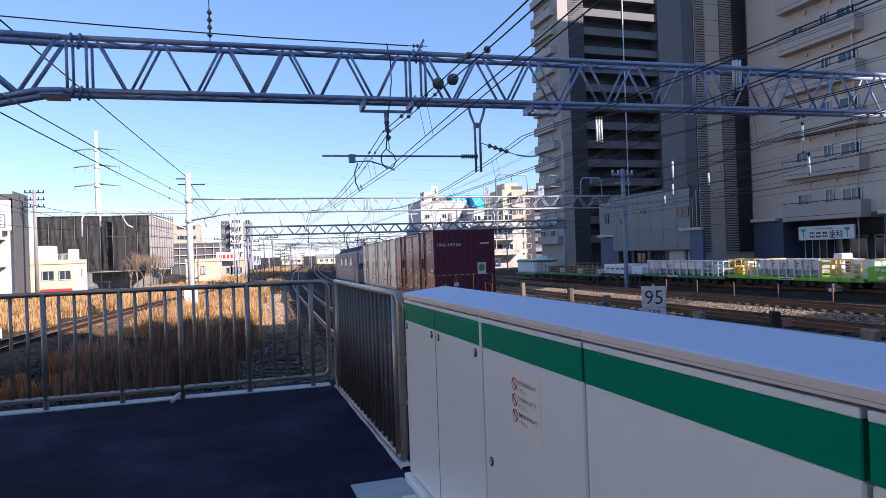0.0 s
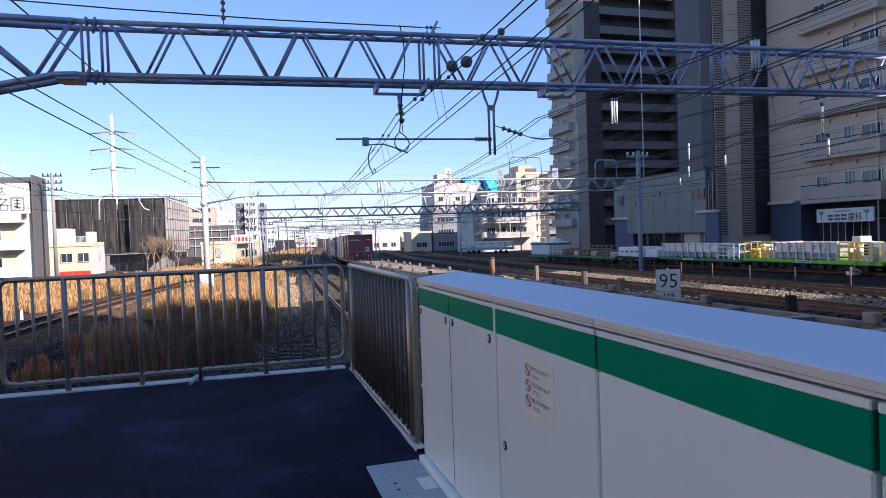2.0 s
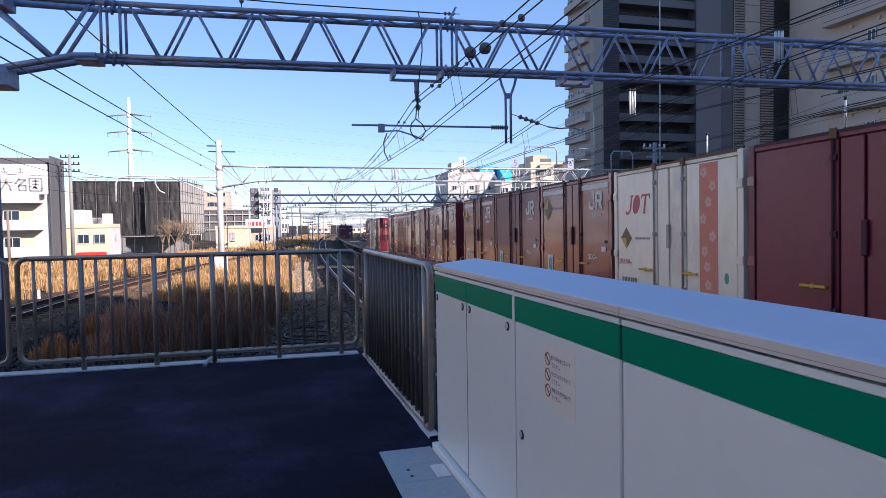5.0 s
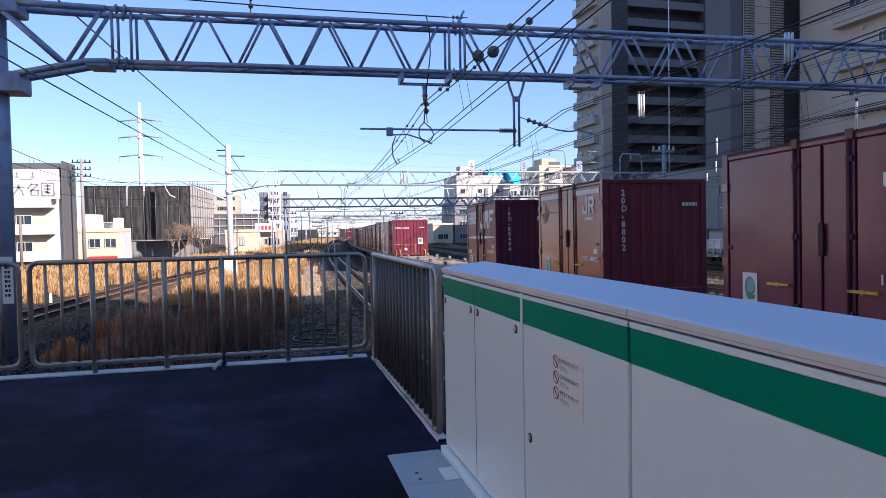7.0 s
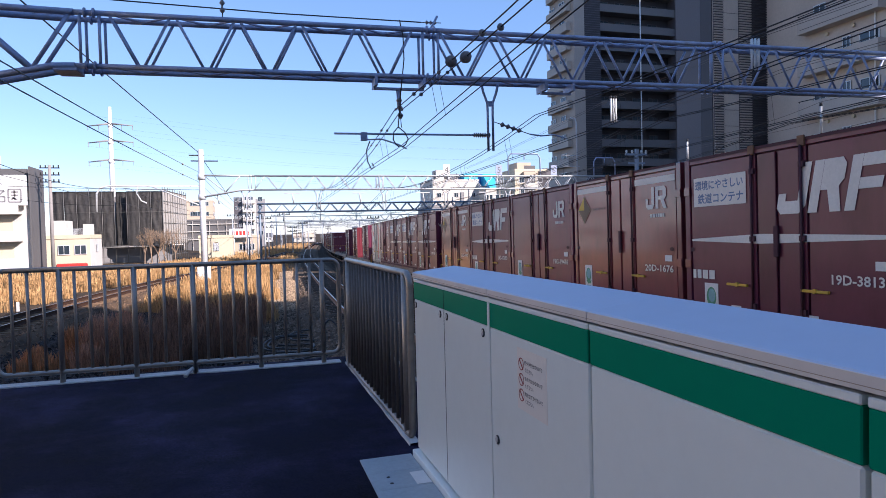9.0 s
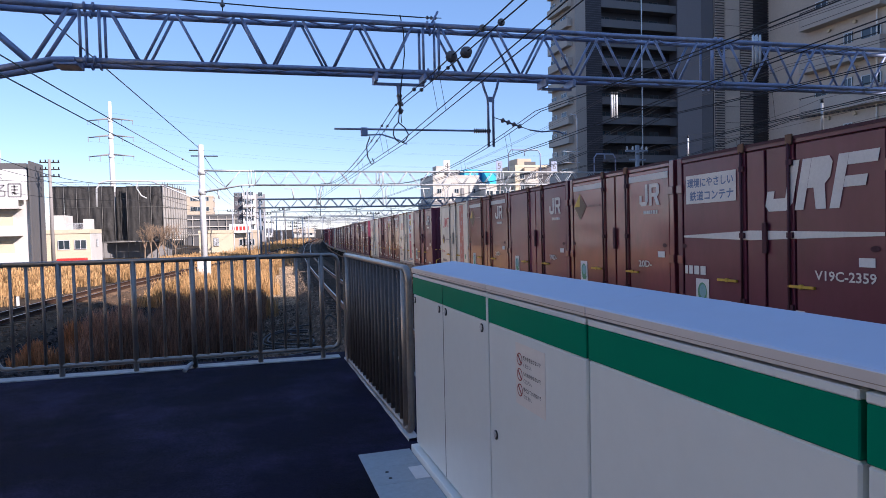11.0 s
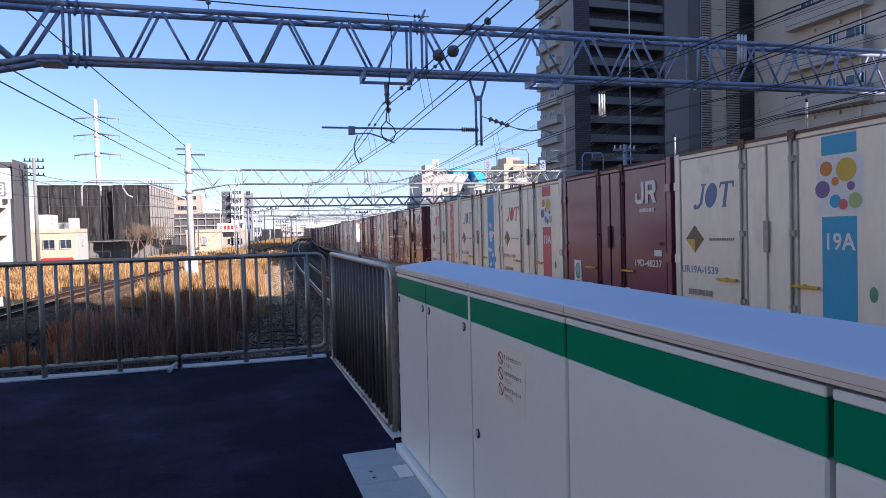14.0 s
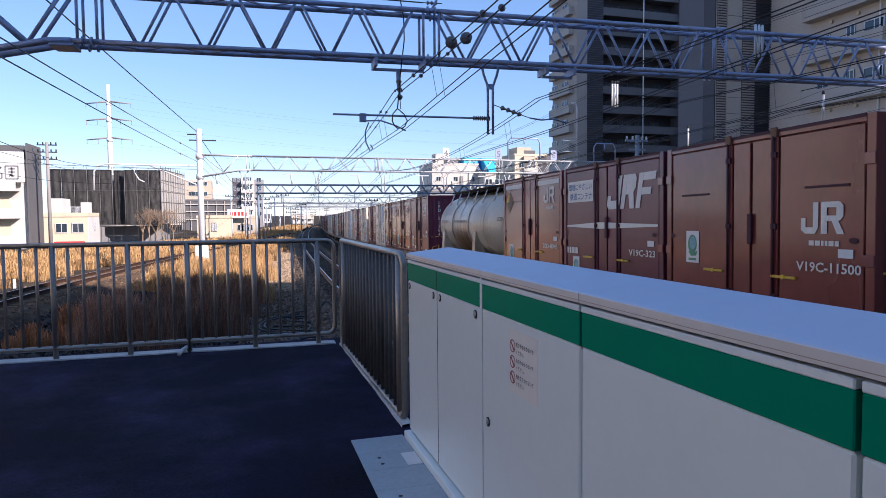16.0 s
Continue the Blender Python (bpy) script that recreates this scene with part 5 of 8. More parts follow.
# low red block standing in for the red sign band below the windows
bm = bmesh.new()
box(bm, -22.0, 88.6, -2.3, -18.8, 90.0, -1.5, 0.1)
tagged(part("parked_van", bm, M_REDSIGN), "low red block for a red sign band before a cream house", "vehicle")

# building wrapped in scaffold sheeting
sc = thing("scaffolded_building", "building wrapped in dark scaffold sheeting", "building")
wall("core", sc, M_GREYWALL, (-24.4, 105.0, -2.8, -11.8, 118, 7.6))
ncol = 9
for c in range(ncol):
    x0, x1 = -25.6 + 14.4 * c / ncol, -25.6 + 14.4 * (c + 1) / ncol
    back_off = 1.1 if c == 5 else 0.0
    bm = bmesh.new()
    rows = []
    for i in range(13):
        row = []
        for j in range(29):
            z = 0.2 + 8.0 * j / 28
            u = i / 12
            row.append(bm.verts.new((x0 + (x1 - x0) * u, 102.0 + back_off + 0.20 * noise.noise((c * 3 + u * 3.2, z * 0.5, 5)) + 0.07 * noise.noise((c * 5 + u * 7, z * 1.6, 9)) - 0.05 * abs(math.sin(math.pi * z / 1.6)) - 0.12 * math.sin(math.pi * u), z - (0.25 * math.sin(math.pi * u) if j == 0 else 0))))
        rows.append(row)
    for a, b in zip(rows, rows[1:]):
        for j in range(28):
            f = bm.faces.new((a[j], b[j], b[j + 1], a[j + 1]))
            f.smooth = True
    bmesh.ops.solidify(bm, geom=bm.faces[:], thickness=0.03)
    part("sheet", bm, M_MESH, sc)


def scaffold_tube(p, q, r, material=None):
    bm = bmesh.new()
    tube(bm, p, q, r, 6)
    part("scaffold_tube", bm, material or M_SCAFFOLD, sc)


for c in range(ncol + 1):
    x = -25.6 + 14.4 * c / ncol
    scaffold_tube((x, 101.75, -2.6), (x, 101.75, 8.5), 0.032)
for j in (0, 1, 4, 6):
    scaffold_tube((-25.6, 101.75, -1.2 + 1.6 * j), (-11.2, 101.75, -1.2 + 1.6 * j), 0.018)
for j in range(7):
    scaffold_tube((-11.2, 101.75, -1.2 + 1.6 * j), (-9.2, 116.75, -1.2 + 1.6 * j), 0.045)
for c in range(11):
    y = 101.75 + 15 * c / 10
    x = -11.2 + 2.0 * c / 10
    scaffold_tube((x, y, -2.6), (x, y, 8.9), 0.055)
    scaffold_tube((x, y, 0.3), (x + 1.2, y, 1.4), 0.04)
scaffold_tube((-11.2, 101.7, 0.2), (-25.6, 101.0, 0.2), 0.12)
bm = bmesh.new()
quad(bm, [(-11.25, 102, 0.4), (-9.25, 116.7, 0.4), (-9.25, 116.7, 8.4), (-11.25, 102, 8.4)])
part("side_sheet", bm, M_SHEET_TAN, sc)

block("apartment_block", "beige apartment block far behind the houses", -16.8, 212, -9.0, 226, 12.0, M_TANWALL, 5, 4, ("s", "e"), storey=3.1)
t2 = thing("apartment_tower", "slim apartment tower with a dark flank and white balconies", "building")
wall("dark_flank", t2, M_SLATE, (-3.2, 239.5, -3, -0.3, 250, 14.9))
wall("wall", t2, M_WHITEWALL, (-0.3, 239.0, -3, 4.2, 250, 14.7))
wall("grey_bay", t2, M_GREYWALL, (4.2, 239.2, -3, 7.5, 250, 14.3))
for fl in range(5):
    bm = bmesh.new()
    z = 0.6 + 3.0 * fl
    box(bm, -0.2, 237.7, z, 4.0, 239.0, z + 1.15)
    part("balcony", bm, M_WHITEWALL, t2)
    window(t2, (0.4, 239.0, z + 1.2), XU, YN, 3.0, 1.3)
    window(t2, (5.0, 239.2, z + 0.8), XU, YN, 1.6, 1.6)
    for q in range(2):
        window(t2, (-2.8 + q * 1.3, 239.5, z + 0.8), XU, YN, 0.8, 1.3)
low = block("apartment_block", "long dark roofed building behind the tracks", -16, 190, -1.8, 200, 5.6, M_CHARCOAL, 0, 0, ("s",), storey=2.9)
for z in (0.4, 2.6, 4.6):
    wall("gallery_band", low, M_STUCCO, (-16.1, 189.6, z, -1.8, 190.0, z + 0.22))
for k in range(7):
    wall("gallery_post", low, M_STUCCO, (-15.8 + k * 2.2, 189.7, -2.5, -15.68 + k * 2.2, 189.98, 5.6))
block("house", "cream low building with small upright windows", -7.6, 120, -1.9, 130, 1.1, M_CREAM, 1, 5, ("s",), first=1.4, win=(0.5, 1.5), inset=2.4)
block("house", "small tan house behind a roadside signboard", -2.2, 138, 3.2, 150, 1.0, M_TANWALL, 1, 4, ("s",))
bm = bmesh.new()
box(bm, -2.9, 136.6, 1.0, 1.35, 136.9, 2.8, 0.04)
ad = thing("signboard", "white roadside signboard with red lettering", "sign")
part("board", bm, M_WHITE, ad)
bm = bmesh.new()
for k in range(5):
    box(bm, -2.3 + k * 0.7, 136.56, 1.5, -1.85 + k * 0.7, 136.595, 2.3)
part("lettering", bm, M_REDSIGN, ad)
for x in (-2, 0.8):
    bm = bmesh.new()
    tube(bm, (x, 137, -2.6), (x, 137, 1.0), 0.12, 6)
    part("leg", bm, M_POLE, ad)

def gable(parent, x0, y0, x1, y1, z, rise, material):
    """A pitched roof whose ridge runs along x, with small eaves."""
    bm = bmesh.new()
    ym = (y0 + y1) / 2
    a = [bm.verts.new(p) for p in ((x0 - 0.4, y0 - 0.5, z - 0.1), (x0 - 0.4, y1 + 0.5, z - 0.1), (x0 - 0.4, ym, z + rise))]
    b = [bm.verts.new(p) for p in ((x1 + 0.4, y0 - 0.5, z - 0.1), (x1 + 0.4, y1 + 0.5, z - 0.1), (x1 + 0.4, ym, z + rise))]
    for f in ((a[0], a[2], a[1]), (b[0], b[1], b[2]), (a[0], b[0], b[2], a[2]), (a[1], a[2], b[2], b[1]), (a[0], a[1], b[1], b[0])):
        bm.faces.new(f)
    bmesh.ops.recalc_face_normals(bm, faces=bm.faces)
    part("roof", bm, material, parent)


# town centre ahead, right of the tracks
blk = block("office_building", "white stepped building with blue sheeting on its roof", 53.5, 182, 68, 196, 16, M_STUCCO, 5, 3, ("s", "w"), storey=3.2)
wall("roof_sheeting", blk, M_CYAN, (63.5, 182.4, 16.5, 67.9, 190, 18.3))
wall("sheeting", blk, M_DEEPBLUE, (68.0, 183, 6, 70.5, 190, 18.2))
wall("roof_tank", blk, M_STUCCO, (55.5, 185, 16.5, 58, 189, 19.5))
wall("roof_room", blk, M_GREYWALL, (59, 184, 16.5, 62.6, 189, 18.2))
for k in range(4):
    bm = bmesh.new()
    tube(bm, (54.5 + k * 3.4, 183, 16.5), (54.5 + k * 3.4, 183, 18.4 + 0.6 * (k % 2)), 0.09, 6)
    part("aerial", bm, M_POLEGREY if k % 2 else M_WIRE, blk)
for k in range(5):
    wall("duct", blk, M_GREYWALL if k % 2 else M_WHITEWALL, (54.4 + k * 2.6, 181.7, 2 + k * 1.7, 55.3 + k * 2.6, 182.0, 8.5 + k * 1.4))
b2 = block("office_building", "white building with cyan roof sheeting", 68, 176, 79, 190, 13, M_STUCCO, 4, 4, ("s", "w"), storey=3.2)
gable(b2, 69.6, 176.2, 77.2, 188, 13.5, 4.6, M_CYAN)
for k in range(3):
    wall("balcony", b2, M_WHITEWALL, (69.5, 175.2, 3.2 + k * 3.2, 78.5, 176.0, 4.2 + k * 3.2))
b3 = block("apartment_block", "brown and cream apartment block near the yard", 68, 155, 77, 168, 16.5, M_CREAM, 6, 3, ("s", "w"), storey=3.0)
wall("dark_stripe", b3, M_DARKWALL, (74.5, 154.9, -2, 77.05, 155.0, 16.4))
wall("roof_room", b3, M_TANWALL, (70, 158, 16.5, 74, 164, 19.0))
for k in range(6):
    wall("balcony", b3, M_TANWALL if k % 2 else M_STUCCO, (70.2, 154.0, 0.2 + 3.0 * k, 74.2, 154.9, 1.25 + 3.0 * k))
    # flat charcoal panel paints in the dark of a balcony recess
    wall("recess", b3, M_CHARCOAL, (70.6, 154.93, 1.3 + 3.0 * k, 73.8, 154.99, 2.9 + 3.0 * k))
nt_ = thing("apartment_tower", "narrow dark apartment tower behind the cream block", "building")
wall("wall", nt_, M_SLATE, (82.5, 168, -2, 87.5, 176, 18.5))
for k in range(6):
    wall("balcony", nt_, M_GREYWALL, (82.3, 167.0, 0.4 + 3.0 * k, 87.0, 168.0, 1.5 + 3.0 * k))
b4 = thing("terraced_building", "white building with open galleries and a zigzag outer stair", "building")
wall("wall", b4, M_STUCCO, (47.0, 131.0, -3, 62, 142, 7.8))
for k, z in enumerate((0.2, 3.4, 6.6)):
    bm = bmesh.new()
    box(bm, 49.5 + k * 0.3, 128.6, z, 60.5 - 0.6 * k, 131.0, z + 0.25)
    box(bm, 49.5 + k * 0.3, 128.6, z + 0.25, 60.5 - 0.6 * k, 128.75, z + 1.2)
    part("gallery", bm, M_STUCCO, b4)
    for q in range(5):
        bm = bmesh.new()
        box(bm, 49.8 + k * 0.3 + q * 2.4, 128.65, z + 1.2, 49.95 + k * 0.3 + q * 2.4, 128.75, z + 3.2)
        part("column", bm, M_STUCCO, b4)
    bm = bmesh.new()
    for q in range(40):
        box(bm, 49.9 + k * 0.3 + q * 0.26, 128.58, z + 0.4, 49.94 + k * 0.3 + q * 0.26, 128.6, z + 1.1)
    tagged(part("baluster", bm, M_GREYWALL, b4), kind="stuff")
    for q in range(4):
        window(b4, (50.2 + q * 2.5, 130.98, z + 0.4), XU, YN, 1.9, 2.0)
bm = bmesh.new()
for k in range(3):
    z = -2.6 + 3.2 * k
    for a, b, za, zb in ((47.0, 49.3, z, z + 1.6), (49.3, 47.0, z + 1.6, z + 3.2)):
        n = 8
        for i in range(n):
            u = i / n
            x = a + (b - a) * u
            box(bm, min(x, x + (b - a) / n), 129.0, za + (zb - za) * u, max(x, x + (b - a) / n), 130.6, za + (zb - za) * u + 0.5)
part("outer_stair", bm, M_STUCCO, b4)
block("office_building", "grey narrow building beyond the terraced one", 43.5, 150, 50, 162, 7, M_GREYWALL, 3, 3, ("s", "w"), storey=3.0)
block("house", "small white house by the tracks", 30, 175, 41, 186, 2.6, M_WHITEWALL, 1, 4, ("s",))
block("house", "small yellow house by the tracks", 38, 150, 43, 158, 1.8, M_CREAM, 1, 2, ("s",))
rr = random.Random(21)


for k in range(15):
    x0 = -60 + k * 13.5 + rr.uniform(-3, 3)
    yy = rr.uniform(290, 420)
    w = rr.uniform(6, 11)
    if -4 < x0 - 0.14 * yy < 60 and yy < 340:
        yy += 110
    z1 = rr.uniform(-0.8, 1.4)
    h = block("house", "small house far down the line", x0, yy, x0 + w, yy + 9, z1, rr.choice((M_WHITEWALL, M_CREAM, M_STUCCO)), 1, 3, ("s",), win=(1.4, 1.2), roof=False)
    gable(h, x0, yy, x0 + w, yy + 9, z1, rr.uniform(1.2, 2.4), rr.choice((M_ROOF_GREY, M_CHARCOAL, M_TANWALL)))

# transmission tower
py = thing("transmission_tower", "tall white steel transmission tower with cross arms", "transmission tower")
bm = bmesh.new()
tube(bm, (-52.3, 300, -3), (-52.3, 300, 56.5), 1.35, 12, 0.65)
part("shaft", bm, M_WHITE, py)
for z, r in ((33, 1.2), (41, 1.1), (48, 0.95), (20, 1.35), (8, 1.45)):
    bm = bmesh.new()
    tube(bm, (-52.3, 300, z), (-52.3, 300, z + 1.3), r, 12)
    part("collar", bm, M_WHITE, py)
for z in (34, 42, 49):
    bm = bmesh.new()
    for s in (-1, 1):
        tube(bm, (-52.3, 300, z + 0.6), (-52.3 + s * 9, 300 - s * 2, z - 0.4), 0.45, 6, 0.2)
        for e in (4.5, 8.8):
            tube(bm, (-52.3 + s * e, 300 - s * e * 0.2, z), (-52.3 + s * e, 300 - s * e * 0.2, z - 2.2), 0.12, 5)
    part("cross_arm", bm, M_GREYWALL, py)
for z in (49, 42, 34, 55):
    for s in (-1, 1):
        bm = bmesh.new()
        pts = []
        for i in range(21):
            u = i / 20
            pts.append((-52.3 + s * 8.8 + 330 * u, 300 + 90 * u, z - 2 - 4 * 9 * u * (1 - u) + 6 * u))
        pipe(bm, pts, 0.018, 4)
        part("power_cable", bm, M_WIRE, py)


# ---- smaller things of the yard ----
M_GREENDECK = mat("green_wagon_paint", (0.20, 0.52, 0.04), 0.5, 0, 0.15, 1, 10, 0.05, dark=(0.12, 0.16, 0.05), dark_amount=0.35)
M_DKGREEN = mat("dark_green_paint", (0.045, 0.22, 0.085), 0.5, 0, 0.15, 1, 10, 0.05)
M_YELLOW = mat("yellow_paint", (0.88, 0.56, 0.10), 0.5, 0, 0.12, 1, 10, 0.05)
M_HOPPER = mat("hopper_paint", (0.80, 0.77, 0.74), 0.6, 0, 0.12, 0.8, 9, 0.05, dark=(0.48, 0.42, 0.36), dark_amount=0.35)
M_UNDER = mat("underframe", (0.045, 0.039, 0.036), 0.8, 0.1, 0.25, 2, 15, 0.2, 30, spec=0.2)
M_RUST_CAP = mat("dull_post_cap", (0.10, 0.085, 0.075), 0.7, 0.2, 0.2)
M_TRIM_RUST = mat("rusty_pale_stanchion", (0.36, 0.24, 0.15), 0.7, 0, 0.3, 3, 20, 0.1)
M_ORANGE = mat("rusty_post", (0.22, 0.12, 0.06), 0.85, 0, 0.3, 3, 20, 0.2)

sp = thing("track_sign", "white square sign with black numerals on a low post", "railway sign", pose(10.40, 14.2, -0.16, 0, 0, -31))
bm = bmesh.new()
box(bm, -0.30, -0.015, 0.0, 0.30, 0.015, 0.56, 0.004)
box(bm, -0.30, -0.012, -0.19, 0.30, 0.012, -0.012, 0.004)
b = part("board", bm, M_WHITE, sp)
writing("numeral", "95", 0.38, M_BLACK, b, Matrix.Translation((-0.235, -0.018, 0.09)) @ Matrix.Rotation(radians(90), 4, "X"), stretch=0.93, weight=-0.005)
writing("numeral", "239", 0.12, M_BLACK, b, Matrix.Translation((-0.17, -0.016, -0.17)) @ Matrix.Rotation(radians(90), 4, "X"), stretch=1.3, weight=0.0)
bm = bmesh.new()
tube(bm, (0, 0.03, -1.6), (0, 0.03, 0.6), 0.03, 8)
part("post", bm, M_POLE, sp)

cabinet = thing("signal_cabinet", "grey trackside equipment cabinet", "cabinet", pose(11.75, 25.5, -1.45, 0, 0, -10))
bm = bmesh.new()
box(bm, -0.32, -0.25, -0.7, 0.32, 0.25, 0.62, 0.05)
part("body", bm, M_ROOF_GREY, cabinet)
bm = bmesh.new()
box(bm, -0.36, -0.29, 0.62, 0.36, 0.29, 0.70, 0.03)
box(bm, -0.15, -0.15, 0.70, 0.22, 0.15, 0.78, 0.03)
part("cap", bm, M_CONCRETE, cabinet)
bm = bmesh.new()
box(bm, -0.24, -0.262, -0.3, 0.24, -0.25, 0.5, 0.005)
door = part("door", bm, M_ROOF_GREY, cabinet)
bm = bmesh.new()
box(bm, 0.14, -0.285, 0.05, 0.18, -0.262, 0.22, 0.005)
part("handle", bm, M_GAP, door)

sg1 = thing("shunting_signal", "low dark trackside signal with a pinkish plate", "railway signal", pose(12.1, 11.9, -1.5, 0, 0, -25))
bm = bmesh.new()
box(bm, -0.14, -0.1, 0.9, 0.06, 0.1, 1.32, 0.02)
box(bm, -0.12, -0.12, 0.3, 0.28, 0.1, 0.92, 0.04)
tube(bm, (0, 0, 0), (0, 0, 0.4), 0.06, 8)
part("body", bm, M_UNDER, sg1)
bm = bmesh.new()
box(bm, 0.08, -0.14, 0.98, 0.28, -0.125, 1.18)
part("plate", bm, mat("pink_plate", (0.5, 0.2, 0.17), 0.6), sg1)

# rope fence along the sidings
rf = thing("rope_fence", "rusty fence posts with two slack ropes along the sidings", "fence")
bm = bmesh.new()
fpts = []
for k in range(16):
    y = 12 + k * 3.4
    x = LINES[4][1](y) + 2.9
    z = rail_z(y) - 0.5
    bm2 = bmesh.new()
    tube(bm2, (x, y, z), (x, y, z + 1.0), 0.032, 6)
    part("post", bm2, M_ORANGE, rf)
    fpts.append((x, y, z))
for h in (0.92, 0.55):
    pp = []
    for a, b in zip(fpts, fpts[1:]):
        for i in range(4):
            u = i / 4
            v = Vector(a).lerp(Vector(b), u)
            pp.append(v + Vector((0, 0, h - 0.35 * u * (1 - u))))
    pipe(bm, pp, 0.012, 5)
part("rope", bm, M_WIRE, rf)


# engineering wagons in the siding
def wheelset(parent, x, y, z, r=0.33):
    bm = bmesh.new()
    for s in (-0.56, 0.56):
        tube(bm, (x + s - 0.06, y, z + r), (x + s + 0.06, y, z + r), r, 16)
    tube(bm, (x - 0.56, y, z + r), (x + 0.56, y, z + r), 0.07, 8)
    part("wheelset", bm, M_UNDER, parent)


def flat_base(t, y0, y1, deck, z=0.62, w=2.5):
    zr = rail_z((y0 + y1) / 2)
    bm = bmesh.new()
    box(bm, 31.5 - w / 2, y0, zr + z - 0.2, 31.5 + w / 2, y1, zr + z, 0.02)
    part("deck", bm, deck, t)
    bm = bmesh.new()
    box(bm, 31.5 - 0.9, y0 + 0.6, zr + 0.3, 31.5 + 0.9, y1 - 0.6, zr + z - 0.2)
    for yy in (y0 + 2.0, y1 - 2.0):
        box(bm, 31.5 - 1.0, yy - 1.1, zr + 0.2, 31.5 - 0.8, yy + 1.1, zr + 0.45, 0.04)
    part("underframe", bm, M_UNDER, t)
    bm = bmesh.new()
    rq = random.Random(int(y0 * 10))
    yy = y0 + 0.8
    while yy < y1 - 0.8:
        w = rq.uniform(0.15, 0.5)
        box(bm, 31.5 - 1.22, yy, zr + z - rq.uniform(0.45, 0.62), 31.5 - 0.95, yy + w, zr + z - 0.22, 0.02)
        tube(bm, (31.5 - 1.15, yy + w, zr + 0.3), (31.5 - 1.15, yy + w + 0.4, zr + z - 0.25), 0.025, 6)
        yy += w + rq.uniform(0.3, 0.8)
    tagged(part("brake_gear", bm, M_UNDER, t), kind="stuff")
    for yy in (y0 + 1.2, y0 + 2.4, y1 - 2.4, y1 - 1.2):
        wheelset(t, 31.5, yy, zr)
    return zr + z


def cage(t, y0, y1, z, h, material, n=5, x=30.28):
    def bar(name, *b):
        bm = bmesh.new()
        box(bm, *b)
        part(name, bm, material, t)
    for i in range(n + 1):
        y = y0 + (y1 - y0) * i / n
        bar("stanchion", x - 0.025, y - 0.025, z, x + 0.025, y + 0.025, z + h)
    for k in range(4):
        zz = z + h * (k + 1) / 4
        bar("cage_rail", x - 0.028, y0, zz - 0.04, x + 0.02, y1, zz)
    for y in (y0, y1):
        for k in (2, 4):
            zz = z + h * k / 4
            bar("cross_rail", x, y - 0.028, zz - 0.05, x + 2.4, y + 0.022, zz - 0.004)


def hopper_wagon(y0, y1, a, b, deck, railing, label):
    """A low wagon from y0 to y1 whose hopper runs from a to b."""
    t = thing("hopper_wagon", label, "railway wagon", group="engineering wagons")
    z = flat_base(t, y0, y1, deck)
    bm = bmesh.new()
    vs = [bm.verts.new(p) for p in ((30.9, a + 0.5, z + 0.15), (32.1, a + 0.5, z + 0.15), (32.1, b - 0.5, z + 0.15), (30.9, b - 0.5, z + 0.15),
                                    (30.4, a, z + 0.96), (32.6, a, z + 0.96), (32.6, b, z + 0.96), (30.4, b, z + 0.96))]
    for f in ((3, 2, 1, 0), (0, 1, 5, 4), (1, 2, 6, 5), (2, 3, 7, 6), (3, 0, 4, 7)):
        bm.faces.new([vs[i] for i in f])
    part("hopper", bm, M_HOPPER, t)
    bm = bmesh.new()
    box(bm, 30.36, a + 0.1, z + 0.42, 30.40, b - 0.1, z + 0.94)
    part("side_plate", bm, M_HOPPER, t)
    n = 8
    for i in range(n + 1):
        y = a + (b - a) * i / n
        bm = bmesh.new()
        box(bm, 30.26, y - 0.035, z, 30.36, y + 0.035, z + 0.98)
        part("rib", bm, M_HOPPER, t)
    bm = bmesh.new()
    box(bm, 30.24, a - 0.05, z + 0.98, 30.42, b + 0.05, z + 1.03)
    part("top_rail", bm, M_HOPPER, t)
    for i in range(n):
        y = a + (b - a) * (i + 0.5) / n
        bm = bmesh.new()
        box(bm, 30.34, y - 0.17, z + 0.05, 30.55, y + 0.17, z + 0.38, 0.03)
        part("chute", bm, M_ROOF_GREY, t)
    if b < y1 - 1.0:
        cage(t, b + 0.2, y1 - 0.15, z, 1.0, railing, 4)
        for yy in (b + 0.8, y1 - 0.8) if railing is M_WHITE else ():
            bm = bmesh.new()
            box(bm, 30.8, yy - 0.35, z, 32.0, yy + 0.35, z + 0.75, 0.06)
            box(bm, 31.0, yy - 0.2, z + 0.75, 31.6, yy + 0.2, z + 0.95, 0.04)
            part("engine_box", bm, M_WHITE, t)
    if a > y0 + 0.6:
        cage(t, y0 + 0.15, a - 0.15, z, 1.0, railing, 4)
        bm = bmesh.new()
        tube(bm, (30.9, a - 0.5, z + 0.4), (32.0, a - 0.5, z + 0.4), 0.36, 14)
        part("drum", bm, M_HOPPER, t)
    bm = bmesh.new()
    box(bm, 30.23, (a + b) / 2 - 0.55, z - 0.17, 30.248, (a + b) / 2 + 0.55, z - 0.04)
    pl = part("name_plate", bm, M_WHITE, t)
    bm = bmesh.new()
    bars(bm, 0, z - 0.15, 0.9, z - 0.06, 1, int(y0), lambda u, zz: (30.222, (a + b) / 2 + 0.45 - u, zz))
    part("plate_print", bm, M_BLACK, pl)
    return t, z


